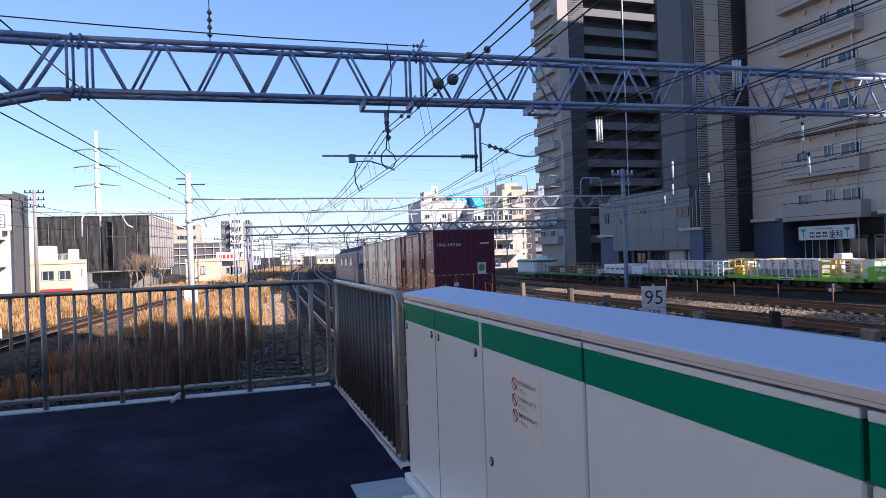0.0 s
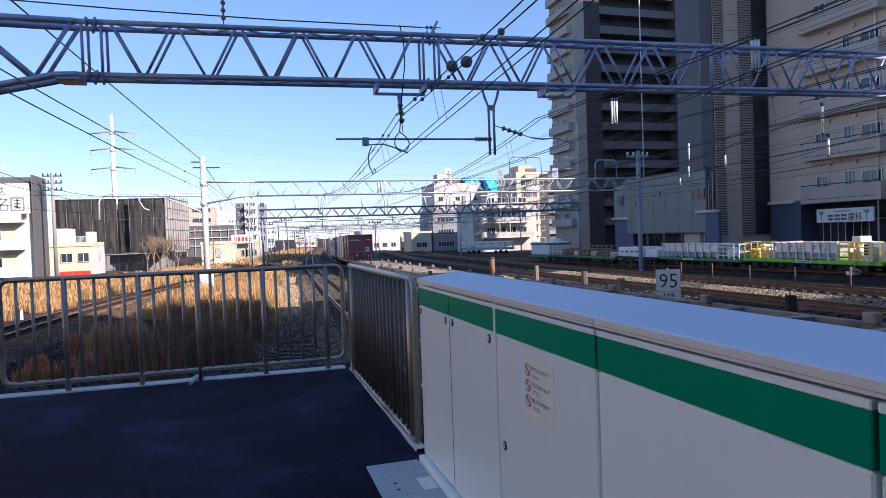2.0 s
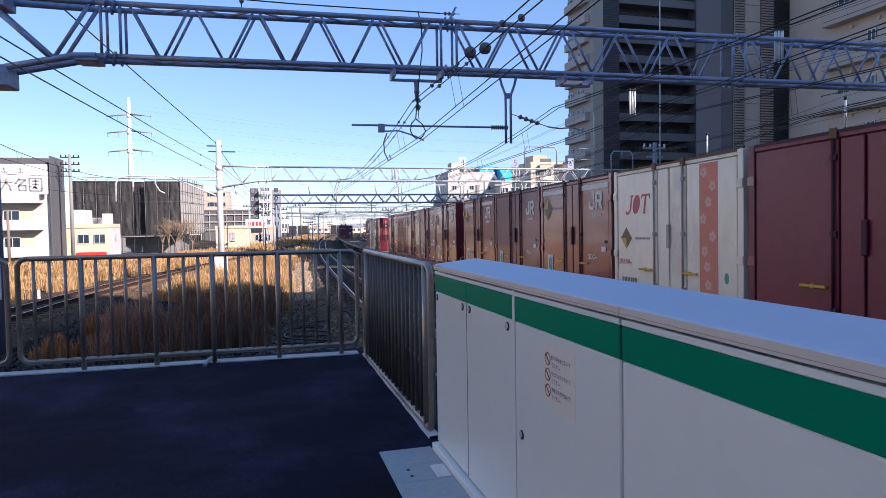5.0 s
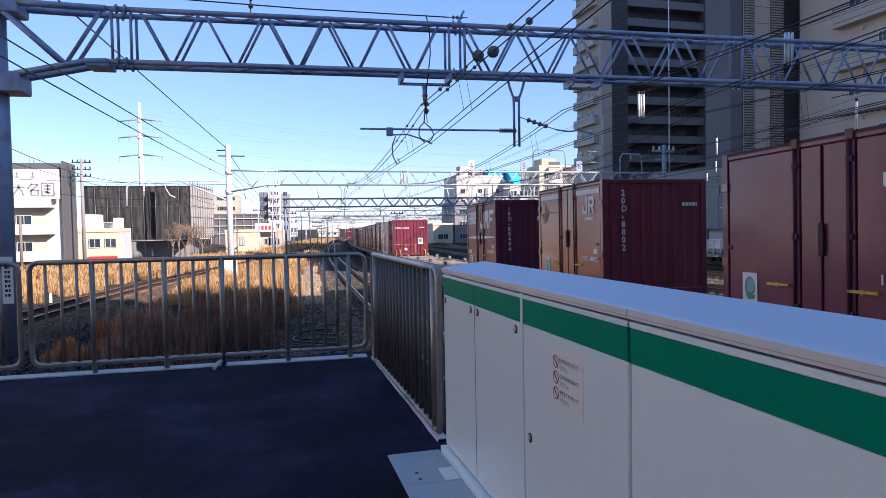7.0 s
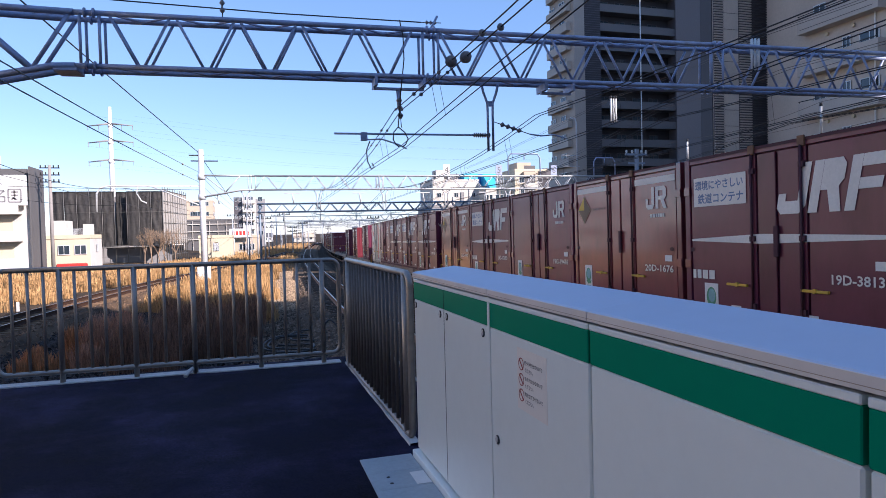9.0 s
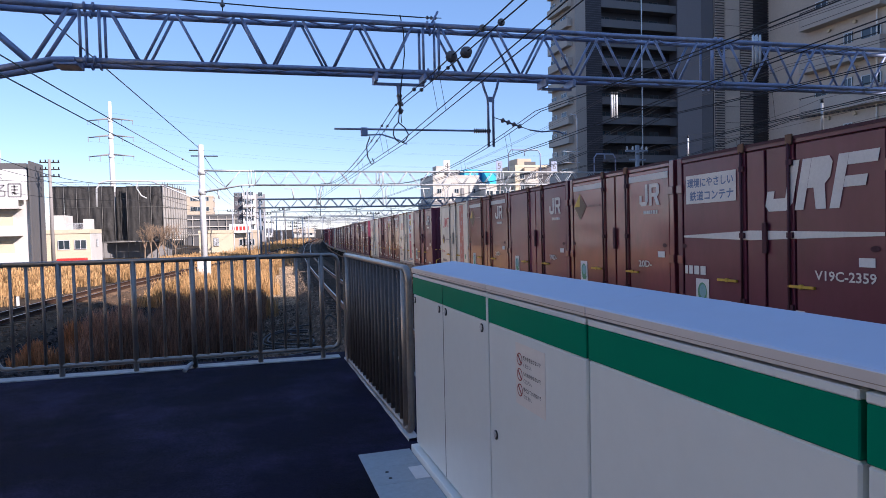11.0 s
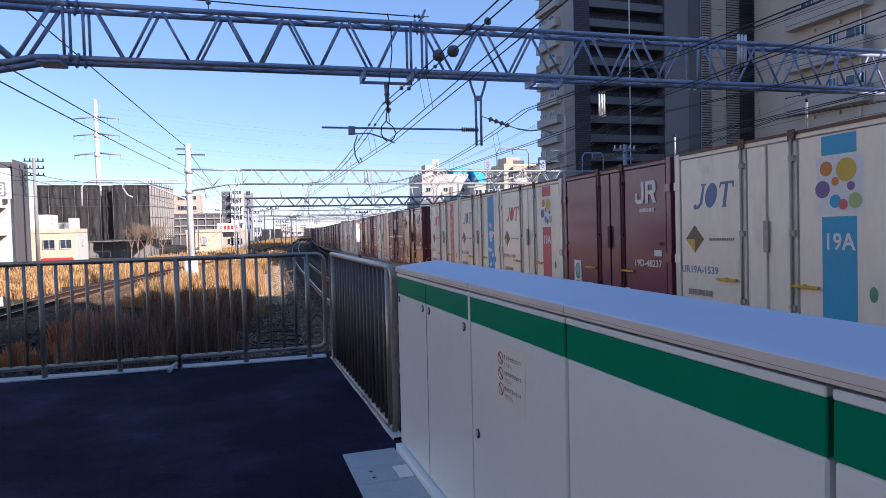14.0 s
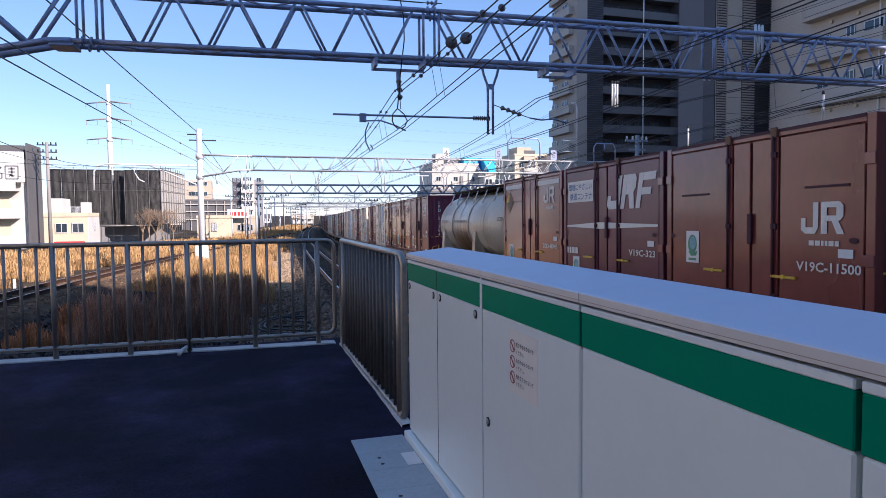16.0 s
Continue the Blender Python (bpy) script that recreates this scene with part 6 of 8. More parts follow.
hw, z = hopper_wagon(24.2, 33.6, 26.8, 31.1, M_GREENDECK, M_YELLOW, "bright green engineering wagon with a white hopper and yellow cages")
bm = bmesh.new()
for k in range(4):
    y0 = 30.1 - k * 0.85
    for q in range(4):
        box(bm, 30.345, y0 - 0.08 - 0.10 * (q % 3), z + 0.5 + q * 0.11, 30.357, y0 + 0.09 - 0.04 * q, z + 0.57 + q * 0.11)
tagged(part("faded_lettering", bm, M_INK, hw), kind="stuff")
for name, m, x0, y0, x1, y1, za, zb in (("power_unit", M_WHITE, 30.7, 24.3, 32.4, 24.75, 0.0, 0.95), ("power_unit", M_WHITE, 30.55, 24.95, 31.4, 25.45, 0.0, 1.0), ("control_panel", M_CREAM, 30.42, 26.15, 32.4, 26.25, 0.1, 0.98),
                                      ("exhaust_hood", M_WHITE, 30.7, 25.75, 31.5, 26.25, 0.98, 1.3), ("motor_box", M_HOPPER, 30.5, 31.7, 31.2, 32.0, 0.0, 0.7), ("motor_box", M_WHITE, 30.6, 32.2, 31.4, 32.5, 0.0, 0.85),
                                      ("tool_chest", M_YELLOW, 30.5, 32.95, 32.2, 33.1, 0.0, 0.6), ("under_box", M_WHITE, 30.3, 25.9, 30.9, 26.3, -0.75, -0.28)):
    bm = bmesh.new()
    box(bm, x0, y0, z + za, x1, y1, z + zb, 0.03)
    part(name, bm, m, hw)
for k in range(4):
    bm = bmesh.new()
    box(bm, 30.53, 25.18, z + 0.35 + 0.15 * k, 30.548, 25.42, z + 0.42 + 0.15 * k)
    part("vent_slot", bm, M_GAP, hw)
bm = bmesh.new()
pipe(bm, [(30.45, 25.9, z + 1.0), (30.45, 25.9, z - 0.35), (30.5, 25.5, z - 0.55)], 0.04, 6)
part("hose", bm, M_YELLOW, hw)
bm = bmesh.new()
pipe(bm, [(30.45, 31.5, z + 0.2), (30.45, 32.3, z + 0.8), (30.45, 33.2, z + 0.3)], 0.035, 6)
part("hose", bm, M_YELLOW, hw)
mc = thing("motor_car", "lime green track motor car with white patches", "rail vehicle")
zr = rail_z(20)
bm = bmesh.new()
box(bm, 30.2, 14.0, zr + 0.35, 32.8, 24.0, zr + 1.15, 0.08)
part("body", bm, M_GREENDECK, mc)
bm = bmesh.new()
box(bm, 30.3, 15.0, zr + 1.15, 32.7, 21.2, zr + 1.85, 0.1)
part("cab", bm, M_WHITE, mc)
rp = random.Random(4)
bm = bmesh.new()
for k in range(9):
    yy, zz = rp.uniform(20.5, 23.7), zr + rp.uniform(0.45, 1.0)
    quad(bm, [(30.195, yy, zz), (30.195, yy - rp.uniform(0.1, 0.35), zz + 0.05), (30.195, yy - 0.2, zz + rp.uniform(0.1, 0.25)), (30.195, yy + 0.1, zz + 0.12)])
part("camouflage_patch", bm, M_WHITE, mc)
for yy in (15.5, 22.5):
    wheelset(mc, 31.5, yy, zr)
hopper_wagon(33.8, 42.3, 36.0, 41.9, M_DKGREEN, M_WHITE, "dark green engineering wagon with a pale hopper and white cages")
cw = thing("generator_wagon", "small white generator wagon with slotted sides", "railway wagon", group="engineering wagons")
z = flat_base(cw, 42.6, 48.4, M_UNDER)
bm = bmesh.new()
box(bm, 30.4, 44.7, z - 0.35, 32.6, 48.2, z + 0.75, 0.06)
part("body", bm, M_HOPPER, cw)
bm = bmesh.new()
box(bm, 30.5, 42.9, z - 0.1, 32.4, 44.4, z + 0.62, 0.06)
part("engine_hood", bm, M_HOPPER, cw)
for k in range(4):
    bm = bmesh.new()
    box(bm, 30.37, 45.3 + k * 0.7, z + 0.35, 30.398, 45.65 + k * 0.7, z + 0.45)
    part("slot", bm, M_GAP, cw)
cg = thing("cage_wagon", "green flat wagon with a row of orange stanchions", "railway wagon", group="engineering wagons")
z = flat_base(cg, 48.7, 60.9, M_DKGREEN)
cage(cg, 49.0, 60.5, z, 1.0, M_TRIM_RUST, 14)
for k in range(10):
    bm = bmesh.new()
    box(bm, 30.7, 49.4 + k * 1.1, z, 32.3, 50.0 + k * 1.1, z + 0.4 + 0.1 * (k % 3), 0.03)
    part("crate", bm, M_ORANGE if k % 3 else M_HOPPER, cg)
loc = thing("motor_car", "white and green track motor car with a cab", "rail vehicle")
zr = rail_z(63)
bm = bmesh.new()
box(bm, 30.2, 61.2, zr + 0.6, 32.8, 65.4, zr + 2.0, 0.12)
part("body", bm, M_WHITE, loc)
bm = bmesh.new()
box(bm, 30.15, 61.15, zr + 1.7, 32.85, 65.45, zr + 1.92, 0.02)
part("stripe", bm, M_DKGREEN, loc)
bm = bmesh.new()
box(bm, 30.1, 61.1, zr + 0.4, 32.9, 65.5, zr + 0.6)
part("sole_bar", bm, M_DKGREEN, loc)
bm = bmesh.new()
tube(bm, (31.0, 61.8, zr + 2.0), (32.0, 61.8, zr + 2.0), 0.35, 12)
part("roof_drum", bm, M_WHITE, loc)
for yy in (62.2, 64.4):
    wheelset(loc, 31.5, yy, zr)
fl2 = thing("flat_wagon", "blue-grey low wagon with braced truss sides", "railway wagon", pose(38.9, 101.8, rail_z(102), rz=24), group="engineering wagons")
bm = bmesh.new()
box(bm, -1.3, -5.0, 0.75, 1.3, 5.0, 1.1, 0.03)
part("deck", bm, M_GANTRY, fl2)
for x in (-1.3, 1.15):
    bm = bmesh.new()
    for k in range(6):
        box(bm, x, -5.0 + k * 1.96, 1.1, x + 0.15, -4.8 + k * 1.96, 1.95)
    for k in range(5):
        tube(bm, (x + 0.07, -4.9 + k * 1.96, 1.15), (x + 0.07, -2.94 + k * 1.96, 1.95), 0.07, 6)
    box(bm, x, -5.0, 1.95, x + 0.15, 5.0, 2.12)
    part("truss_side", bm, M_HOPPER, fl2)
for k in range(3):
    bm = bmesh.new()
    box(bm, -1.2 + k * 1.1, -5.1, 0.75, -1.0 + k * 1.1, -5.0, 1.95)
    part("end_stake", bm, M_HOPPER, fl2)
for k in range(4):
    bm = bmesh.new()
    box(bm, -0.8, -4.0 + k * 2.2, 1.1, 0.7, -2.7 + k * 2.2, 1.45 + 0.12 * (k % 2), 0.04)
    part("load_box", bm, M_HOPPER, fl2)
for yy in (-3.9, -2.6, 2.6, 3.9):
    wheelset(fl2, 0.0, yy, 0.0)
post = thing("old_post", "thick rusty brown timber post beside the yard track", "post")
bm = bmesh.new()
tube(bm, (17.7, 45.3, rail_z(45) - 0.6), (17.68, 45.3, -0.45), 0.21, 12, 0.18)
part("trunk", bm, M_ORANGE, post)
bm = bmesh.new()
tube(bm, (17.68, 45.3, -0.46), (17.68, 45.3, -0.36), 0.20, 12)
part("cap", bm, M_RUST_CAP, post)


# ---- dry reeds ----
def reeds(name, spots, seed, label, material=None, fine=1.0):
    """Clumps of blades: each blade a bent, tapering strip."""
    rnd = random.Random(seed)
    v, f = [], []
    for (cx, cy, rad, h, n) in spots:
        for i in range(n):
            a = rnd.uniform(0, 6.28)
            r = rad * math.sqrt(rnd.random())
            x, y = cx + r * math.cos(a), cy + r * math.sin(a)
            z = rail_z(min(y, 130)) - 0.5
            if x < -11.5:
                z += 0.45 * min((-11.5 - x) / 4, 1)
            hh = h * rnd.uniform(0.55, 1.1) * (1 - 0.3 * (r / rad) ** 2)
            lean = rnd.uniform(0.02, 0.24) * hh
            b = rnd.uniform(0, 6.28)
            w = rnd.uniform(0.0035, 0.008) * (1 + cy / 45) * fine
            px, py = math.cos(b), math.sin(b)
            fb = rnd.uniform(0, 6.28)
            wx, wy = math.cos(fb) * w, math.sin(fb) * w
            k = len(v)
            for u, ww in ((0, 0.9), (0.6, 0.6), (0.82, 1.5)):
                o = lean * u * u
                v.append((x + px * o - wx * ww, y + py * o - wy * ww, z + hh * u))
                v.append((x + px * o + wx * ww, y + py * o + wy * ww, z + hh * u))
            v.append((x + px * lean, y + py * lean, z + hh * 0.97))
            f += [(k, k + 1, k + 3, k + 2), (k + 2, k + 3, k + 5, k + 4), (k + 4, k + 5, k + 6)]
    me = bpy.data.meshes.new(name)
    me.from_pydata(v, [], f)
    me.materials.append(material or M_REED)
    return tagged(new(name, me), label, "dry grass", kind="stuff")


rnd = random.Random(11)
spots = []
for i in range(330):       # broad stand between the curved line and the platform line
    y = rnd.uniform(24, 66)
    lo, hi = line_left(y) + 3.2, LINES[0][1](y) - 3.4
    if y < 30:
        lo = max(lo, -3.6 + (30 - y) * 0.3)
    hi = min(hi, (1.7 if y > 29 else 0.6) + max(y - 40, 0) * 0.15)
    if hi > lo:
        spots.append((rnd.uniform(lo, hi), y, rnd.uniform(0.35, 0.7), rnd.uniform(0.8, 1.3) * (0.7 if y < 31 else 1.0), 300))
reeds("reeds", spots, 1, "tall dry golden reeds between the tracks", None, 0.7)
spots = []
for i in range(64):       # brush below the platform end, its shade put into the brown
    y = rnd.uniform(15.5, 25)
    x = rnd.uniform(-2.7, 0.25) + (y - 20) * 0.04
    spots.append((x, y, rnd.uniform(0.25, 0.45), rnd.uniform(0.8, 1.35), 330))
reeds("reeds", spots, 2, "dry reed clumps below the platform end, shade put into their brown", M_REED_SHADED, 0.6)
spots = [(-3.4, 17.6, 0.42, 1.35, 900), (-3.0, 18.4, 0.40, 1.45, 800), (-3.7, 18.6, 0.30, 1.2, 600), (-2.6, 17.2, 0.35, 1.2, 600), (-3.6, 16.6, 0.30, 0.8, 500)]
reeds("reeds", spots, 6, "tall pinkish-brown grass tufts on the gravel", M_REED_PINK, 0.6)
spots = [(-4.7, 17.0, 0.26, 0.72, 900), (-4.95, 16.6, 0.2, 0.5, 400), (-4.4, 16.7, 0.2, 0.55, 400), (-4.15, 18.1, 0.22, 1.08, 800), (-4.1, 17.1, 0.2, 0.6, 500), (-5.6, 13.2, 0.2, 0.35, 300), (-5.2, 12.9, 0.2, 0.4, 300), (-4.6, 13.0, 0.25, 0.3, 300), (-2.3, 13.2, 0.25, 0.35, 260), (-0.9, 13.0, 0.2, 0.3, 200)]
reeds("reeds", spots, 5, "dry orange grass tufts on the gravel", M_REED_ORANGE, 0.6)
spots = []
for i in range(420):       # bank behind the curved line
    y = rnd.uniform(22, 100)
    x = line_left(y) - rnd.uniform(3.4, 11)
    spots.append((x, y, rnd.uniform(0.5, 0.9), rnd.uniform(0.7, 1.2), 120))
reeds("reeds", spots, 3, "dry yellow grass on the bank behind the curved line")
spots = []
for i in range(520):
    y = rnd.uniform(62, 230)
    lo, hi = line_left(y) - 9, LINES[0][1](y) - 2.4
    x = rnd.uniform(lo, hi)
    if abs(x - line_left(y)) > 2.2 or y > 140:
        spots.append((x, y, rnd.uniform(0.8, 1.8), rnd.uniform(0.6, 1.3), 55))
for i in range(60):
    y = rnd.uniform(12, 60)
    spots.append((LINES[3][1](y) + rnd.uniform(1.6, 3.0), y, 0.12, 0.4, 14))
reeds("reeds", spots, 4, "thin dry grass farther along the tracks")

# bare shrub in front of the scaffolded building
tree = thing("bare_shrub", "bare branching shrub in front of the scaffold", "shrub")
rnd = random.Random(3)
bm = bmesh.new()


def twig(p, d, length, r, depth):
    q = p + d * length
    tube(bm, p, q, r, 5, r * 0.65, cap=False)
    if depth:
        for k in range(4 if depth > 2 else 3):
            nd = (d + Vector((rnd.uniform(-0.8, 0.8), rnd.uniform(-0.5, 0.5), rnd.uniform(-0.1, 0.6)))).normalized()
            twig(q, nd, length * rnd.uniform(0.6, 0.9), r * 0.6, depth - 1)


for k in range(5):
    twig(Vector((-13.5 + k * 1.0, 99.2 + rnd.uniform(-0.5, 0.5), -2.4)), Vector((rnd.uniform(-0.5, 0.5), 0, 1)).normalized(), 1.5, 0.09, 4)
tagged(part("twig", bm, M_BARK, tree), kind="stuff")


def utility_pole(x, y, z0, z1, material, arms, label, r=0.16):
    t = thing("utility_pole", label, "utility pole", group="utility poles")
    bm = bmesh.new()
    tube(bm, (x, y, z0), (x, y, z1), r, 10, r * 0.75)
    part("pole", bm, material, t)
    for k in range(arms):
        z = z1 - 0.35 - 0.8 * k
        bm = bmesh.new()
        box(bm, x - 1.0, y - 0.06, z - 0.06, x + 1.0, y + 0.06, z + 0.06)
        for s in (-0.9, -0.4, 0.4, 0.9):
            tube(bm, (x + s, y, z + 0.06), (x + s, y, z + 0.32), 0.07, 6)
        part("cross_arm", bm, M_WIRE, t)
    return t


utility_pole(-20.85, 83.0, -2.5, 10.0, M_POLEGREY, 3, "weathered concrete utility pole with cross arms", 0.22)
utility_pole(-25.0, 76.0, -2.5, 3.4, M_WOOD, 0, "short bare wooden pole by the bank", 0.16)
for (x, y, h) in ((4.5, 128, 3.2), (7, 150, 6), (3.0, 100, 4.2), (12, 140, 4), (22, 190, 5), (-2.0, 128, 5.5), (0.5, 112, 4.5), (16, 170, 5), (26, 150, 4.5), (33, 165, 4)):
    utility_pole(x, y, -2.8, h, M_GANTRY_FAR, 1, "slim grey trackside pole far along the tracks", 0.13)
rp = random.Random(31)
for k in range(22):
    y = rp.uniform(95, 300)
    x = line_freight(y) + rp.choice((-1, -1, 1)) * rp.uniform(4, 9) - (5 if rp.random() < 0.3 else 0)
    utility_pole(x, y, -2.8, rp.uniform(1.0, 5.5), M_GANTRY_FAR if k % 2 else M_POLEGREY, k % 3, "slim pole far along the tracks", 0.11)
lm = thing("lattice_mast", "tall grey lattice mast beside the far tracks", "mast")
for sx in (-0.35, 0.35):
    for sy in (-0.35, 0.35):
        bm = bmesh.new()
        tube(bm, (0.9 + sx, 112 + sy, -2.8), (0.9 + sx, 112 + sy, 8.0), 0.06, 6)
        part("leg", bm, M_GANTRY_FAR, lm)
for k in range(12):
    bm = bmesh.new()
    z = -2.4 + k * 0.85
    tube(bm, (0.55, 111.65, z), (1.25, 111.65, z + 0.85), 0.04, 5)
    tube(bm, (1.25, 111.65, z), (0.55, 111.65, z + 0.85), 0.04, 5)
    part("brace", bm, M_GANTRY_FAR, lm)
for (x, y) in ((14.6, 26.0), (16.0, 34), (13.0, 20.5)):
    t = thing("marker_post", "short weathered wooden post between tracks", "post", pose(x, y, rail_z(y) - 0.4))
    bm = bmesh.new()
    box(bm, -0.11, -0.11, 0, 0.11, 0.11, 1.25, 0.02)
    part("post", bm, M_WOOD, t)
t = thing("marker_post", "small white marker post beside the curved line", "post", pose(-9.6, 32.5, rail_z(32) - 0.3))
bm = bmesh.new()
box(bm, -0.05, -0.05, 0, 0.05, 0.05, 0.42, 0.01)
part("post", bm, M_WHITE, t)

M_CABLE = mat("cable_sheath", (0.030, 0.030, 0.032), 0.5, 0, 0.2, 4, 30, 0.05, spec=0.4)
# coils of black cable lying below the platform end
rnd = random.Random(17)
for k in range(5):
    t = thing("cable_coil", "loose coils of black cable lying on the gravel", "cable", group="cable coils")
    bm = bmesh.new()
    cx, cy = 1.0 + 0.55 * k * 0.5, 13.2 + rnd.uniform(-0.8, 1.6)
    pts = []
    for i in range(46):
        a = i * 0.42
        r = 0.38 + 0.26 * math.sin(i * 0.83 + 1.7 * k)
        pts.append((cx + r * 1.5 * math.cos(a) + 0.02 * i, cy + r * math.sin(a), rail_z(cy) - 0.36 + 0.10 * abs(math.sin(i * 0.31 + k))))
    pipe(bm, pts, 0.028, 6)
    part("cable", bm, M_CABLE, t)


# long white insulators hung in the wires over the yard
def rod_insulator(x, y, z0, z1, n):
    t = thing("rod_insulator", "white rod insulator hanging in the overhead wires", "insulator", group="hanging insulators")
    for k in range(n):
        bm = bmesh.new()
        xx = x + (k - (n - 1) / 2) * 0.13
        tube(bm, (xx, y, z0), (xx, y, z1), 0.042, 8)
        p = part("rod", bm, M_INS_WHITE, t)
        bm = bmesh.new()
        tube(bm, (xx, y, z1), (xx, y, z1 + 0.12), 0.05, 8)
        part("cap", bm, M_WIRE, p)
        bm = bmesh.new()
        tube(bm, (xx, y, z0 - 0.06), (xx, y, z0), 0.03, 8)
        part("foot", bm, M_WIRE, p)


for x, y, z0, z1, n in ((16.4, 26.0, 6.3, 7.35, 3), (19.8, 18.0, 4.65, 5.6, 1), (20.05, 18.0, 3.85, 4.5, 1), (20.4, 26.0, 4.6, 5.45, 1), (16.0, 17.0, 6.55, 7.4, 3), (23.5, 30, 4.2, 4.8, 1), (22.5, 26, 4.3, 4.9, 1), (26, 34, 4.0, 4.5, 1)):
    rod_insulator(x, y, z0, z1, n)


# slack cable left lying in loops beside the platform track
lc = thing("loose_cable", "slack black cable lying in loops on the gravel", "cable")
for cx, cy, rx, ry, turns, ph, lift in ((1.45, 18.2, 0.85, 1.3, 1.6, 0.4, 0.05), (1.95, 19.2, 0.7, 1.1, 1.2, 2.0, 0.08), (2.4, 18.9, 0.26, 0.5, 0.55, -0.2, 0.42), (0.95, 17.3, 0.65, 0.7, 0.8, 3.0, 0.05)):
    pts = []
    for i in range(41):
        a = ph + 2 * math.pi * turns * i / 40
        grow = 1 + 0.25 * i / 40
        x, y = cx + rx * grow * math.cos(a), cy + ry * grow * math.sin(a)
        pts.append((x, y, rail_z(y) - 0.40 + lift * math.sin(math.pi * i / 40) ** 2 + 0.03 * math.sin(3 * a + cx)))
    bm = bmesh.new()
    pipe(bm, pts, 0.026, 7)
    part("cable_loop", bm, M_CABLE, lc, smooth=True)


# ---- the freight train ----
SPEED, PITCH, SLOT, BED = 20.514, 20.4, 3.81, 18.675
# slack in the couplings, wagon by wagon
SLACK = {1: -0.55, 2: -0.52, 3: -0.5, 4: -0.5, 5: -0.48, 6: -0.34, 7: -0.1, 8: 0.2, 9: 0.44, 10: -0.18, 11: 0.36, 12: 0.36, 13: 0.33, 14: 0.25, 15: -0.3, 16: -0.31, 17: 0.11, 18: 0.0}
N_WAGONS = 18


def rear_of(n, t):
    """Where along the line the rear container edge of wagon n is at t seconds."""
    return 5.22 + (N_WAGONS - n) * PITCH - SPEED * (16.0 - t)


def on_track(s):
    sl = (line_freight(s + 0.5) - line_freight(s - 0.5))
    gr = rail_z(s + 0.5) - rail_z(s - 0.5)
    return Matrix.Translation((line_freight(s), s, rail_z(s))) @ Matrix.Rotation(-math.atan(sl), 4, "Z") @ Matrix.Rotation(math.atan(gr), 4, "X")


MOVERS = []          # (thing, place along the train at 0 s, height above the rail)

M_MAROON = mat("maroon_paint", (0.185, 0.032, 0.044), 0.33, 0, 0.16, 0.7, 9, 0.10, 3.0, spec=0.5, coat=0.8, rough_var=0.1, dark=(0.135, 0.026, 0.034), dark_amount=0.45, dark_scale=1.1, rand=0.2, stretch=(1, 1, 0.4), bump_dist=0.012)
M_PLUM = mat("plum_paint", (0.150, 0.024, 0.058), 0.38, 0, 0.16, 0.7, 9, 0.10, 3.0, spec=0.5, coat=0.4, dark=(0.115, 0.020, 0.046), dark_amount=0.45, dark_scale=1.1, rand=0.18, stretch=(1, 1, 0.4), bump_dist=0.012)
M_RUSSET = mat("russet_paint", (0.20, 0.042, 0.038), 0.30, 0, 0.16, 0.7, 9, 0.10, 3.0, spec=0.5, coat=0.5, rough_var=0.1, dark=(0.155, 0.034, 0.030), dark_amount=0.45, dark_scale=1.1, stretch=(1, 1, 0.4), bump_dist=0.012)
M_PURPLE = mat("purple_paint", (0.130, 0.024, 0.050), 0.34, 0, 0.14, 0.7, 9, 0.10, 3.0, spec=0.5, coat=0.15, dark=(0.098, 0.018, 0.038), dark_amount=0.4, dark_scale=1.1, rand=0.15, stretch=(1, 1, 0.4), bump_dist=0.012)
M_REDBOX = mat("faded_red_paint", (0.185, 0.029, 0.050), 0.4, 0, 0.14, 0.7, 9, 0.10, 3.0, dark=(0.15, 0.025, 0.040), dark_amount=0.3)
M_WHITEBOX = mat("white_container_paint", (0.84, 0.765, 0.63), 0.36, 0, 0.09, 0.6, 8, 0.08, 3.0, coat=0.3, dark=(0.58, 0.50, 0.39), dark_amount=0.3, dark_scale=0.9, rand=0.06, stretch=(1, 1, 0.4), bump_dist=0.015)
M_DOORGAP = mat("door_gasket", (0.065, 0.016, 0.026), 0.7, 0, 0.2)
M_GREYGAP = mat("grey_gasket", (0.40, 0.37, 0.32), 0.6, 0, 0.25, 2, 20, 0.05)
M_HANDLE = mat("yellow_handle", (0.62, 0.38, 0.04), 0.5, 0, 0.15)
M_LOGOBLUE = mat("blue_grey_print", (0.12, 0.19, 0.33), 0.5, 0, 0.05)
M_LOGORED = mat("red_logo_print", (0.55, 0.10, 0.09), 0.5, 0, 0.08)
M_SKYBLUE = mat("sky_blue_print", (0.055, 0.31, 0.62), 0.5, 0, 0.12)
M_AQUA = mat("aqua_print", (0.03, 0.35, 0.58), 0.5, 0, 0.08)
M_PALETEAL = mat("pale_teal_print", (0.22, 0.42, 0.44), 0.5, 0, 0.2, 6, 40)
M_PINK = mat("pink_print", (0.60, 0.12, 0.12), 0.5, 0, 0.08)
M_SALMON = mat("salmon_print", (0.66, 0.22, 0.15), 0.5, 0, 0.15)
M_BROWNBAND = mat("brown_band", (0.36, 0.10, 0.05), 0.5, 0, 0.12)
M_BADGE = mat("green_badge", (0.10, 0.30, 0.16), 0.5, 0, 0.2, 4, 30)
M_DIAYEL = mat("diamond_yellow", (0.62, 0.42, 0.05), 0.5, 0, 0.08)
M_DIAEDGE = mat("diamond_edge", (0.38, 0.27, 0.15), 0.5, 0, 0.1)
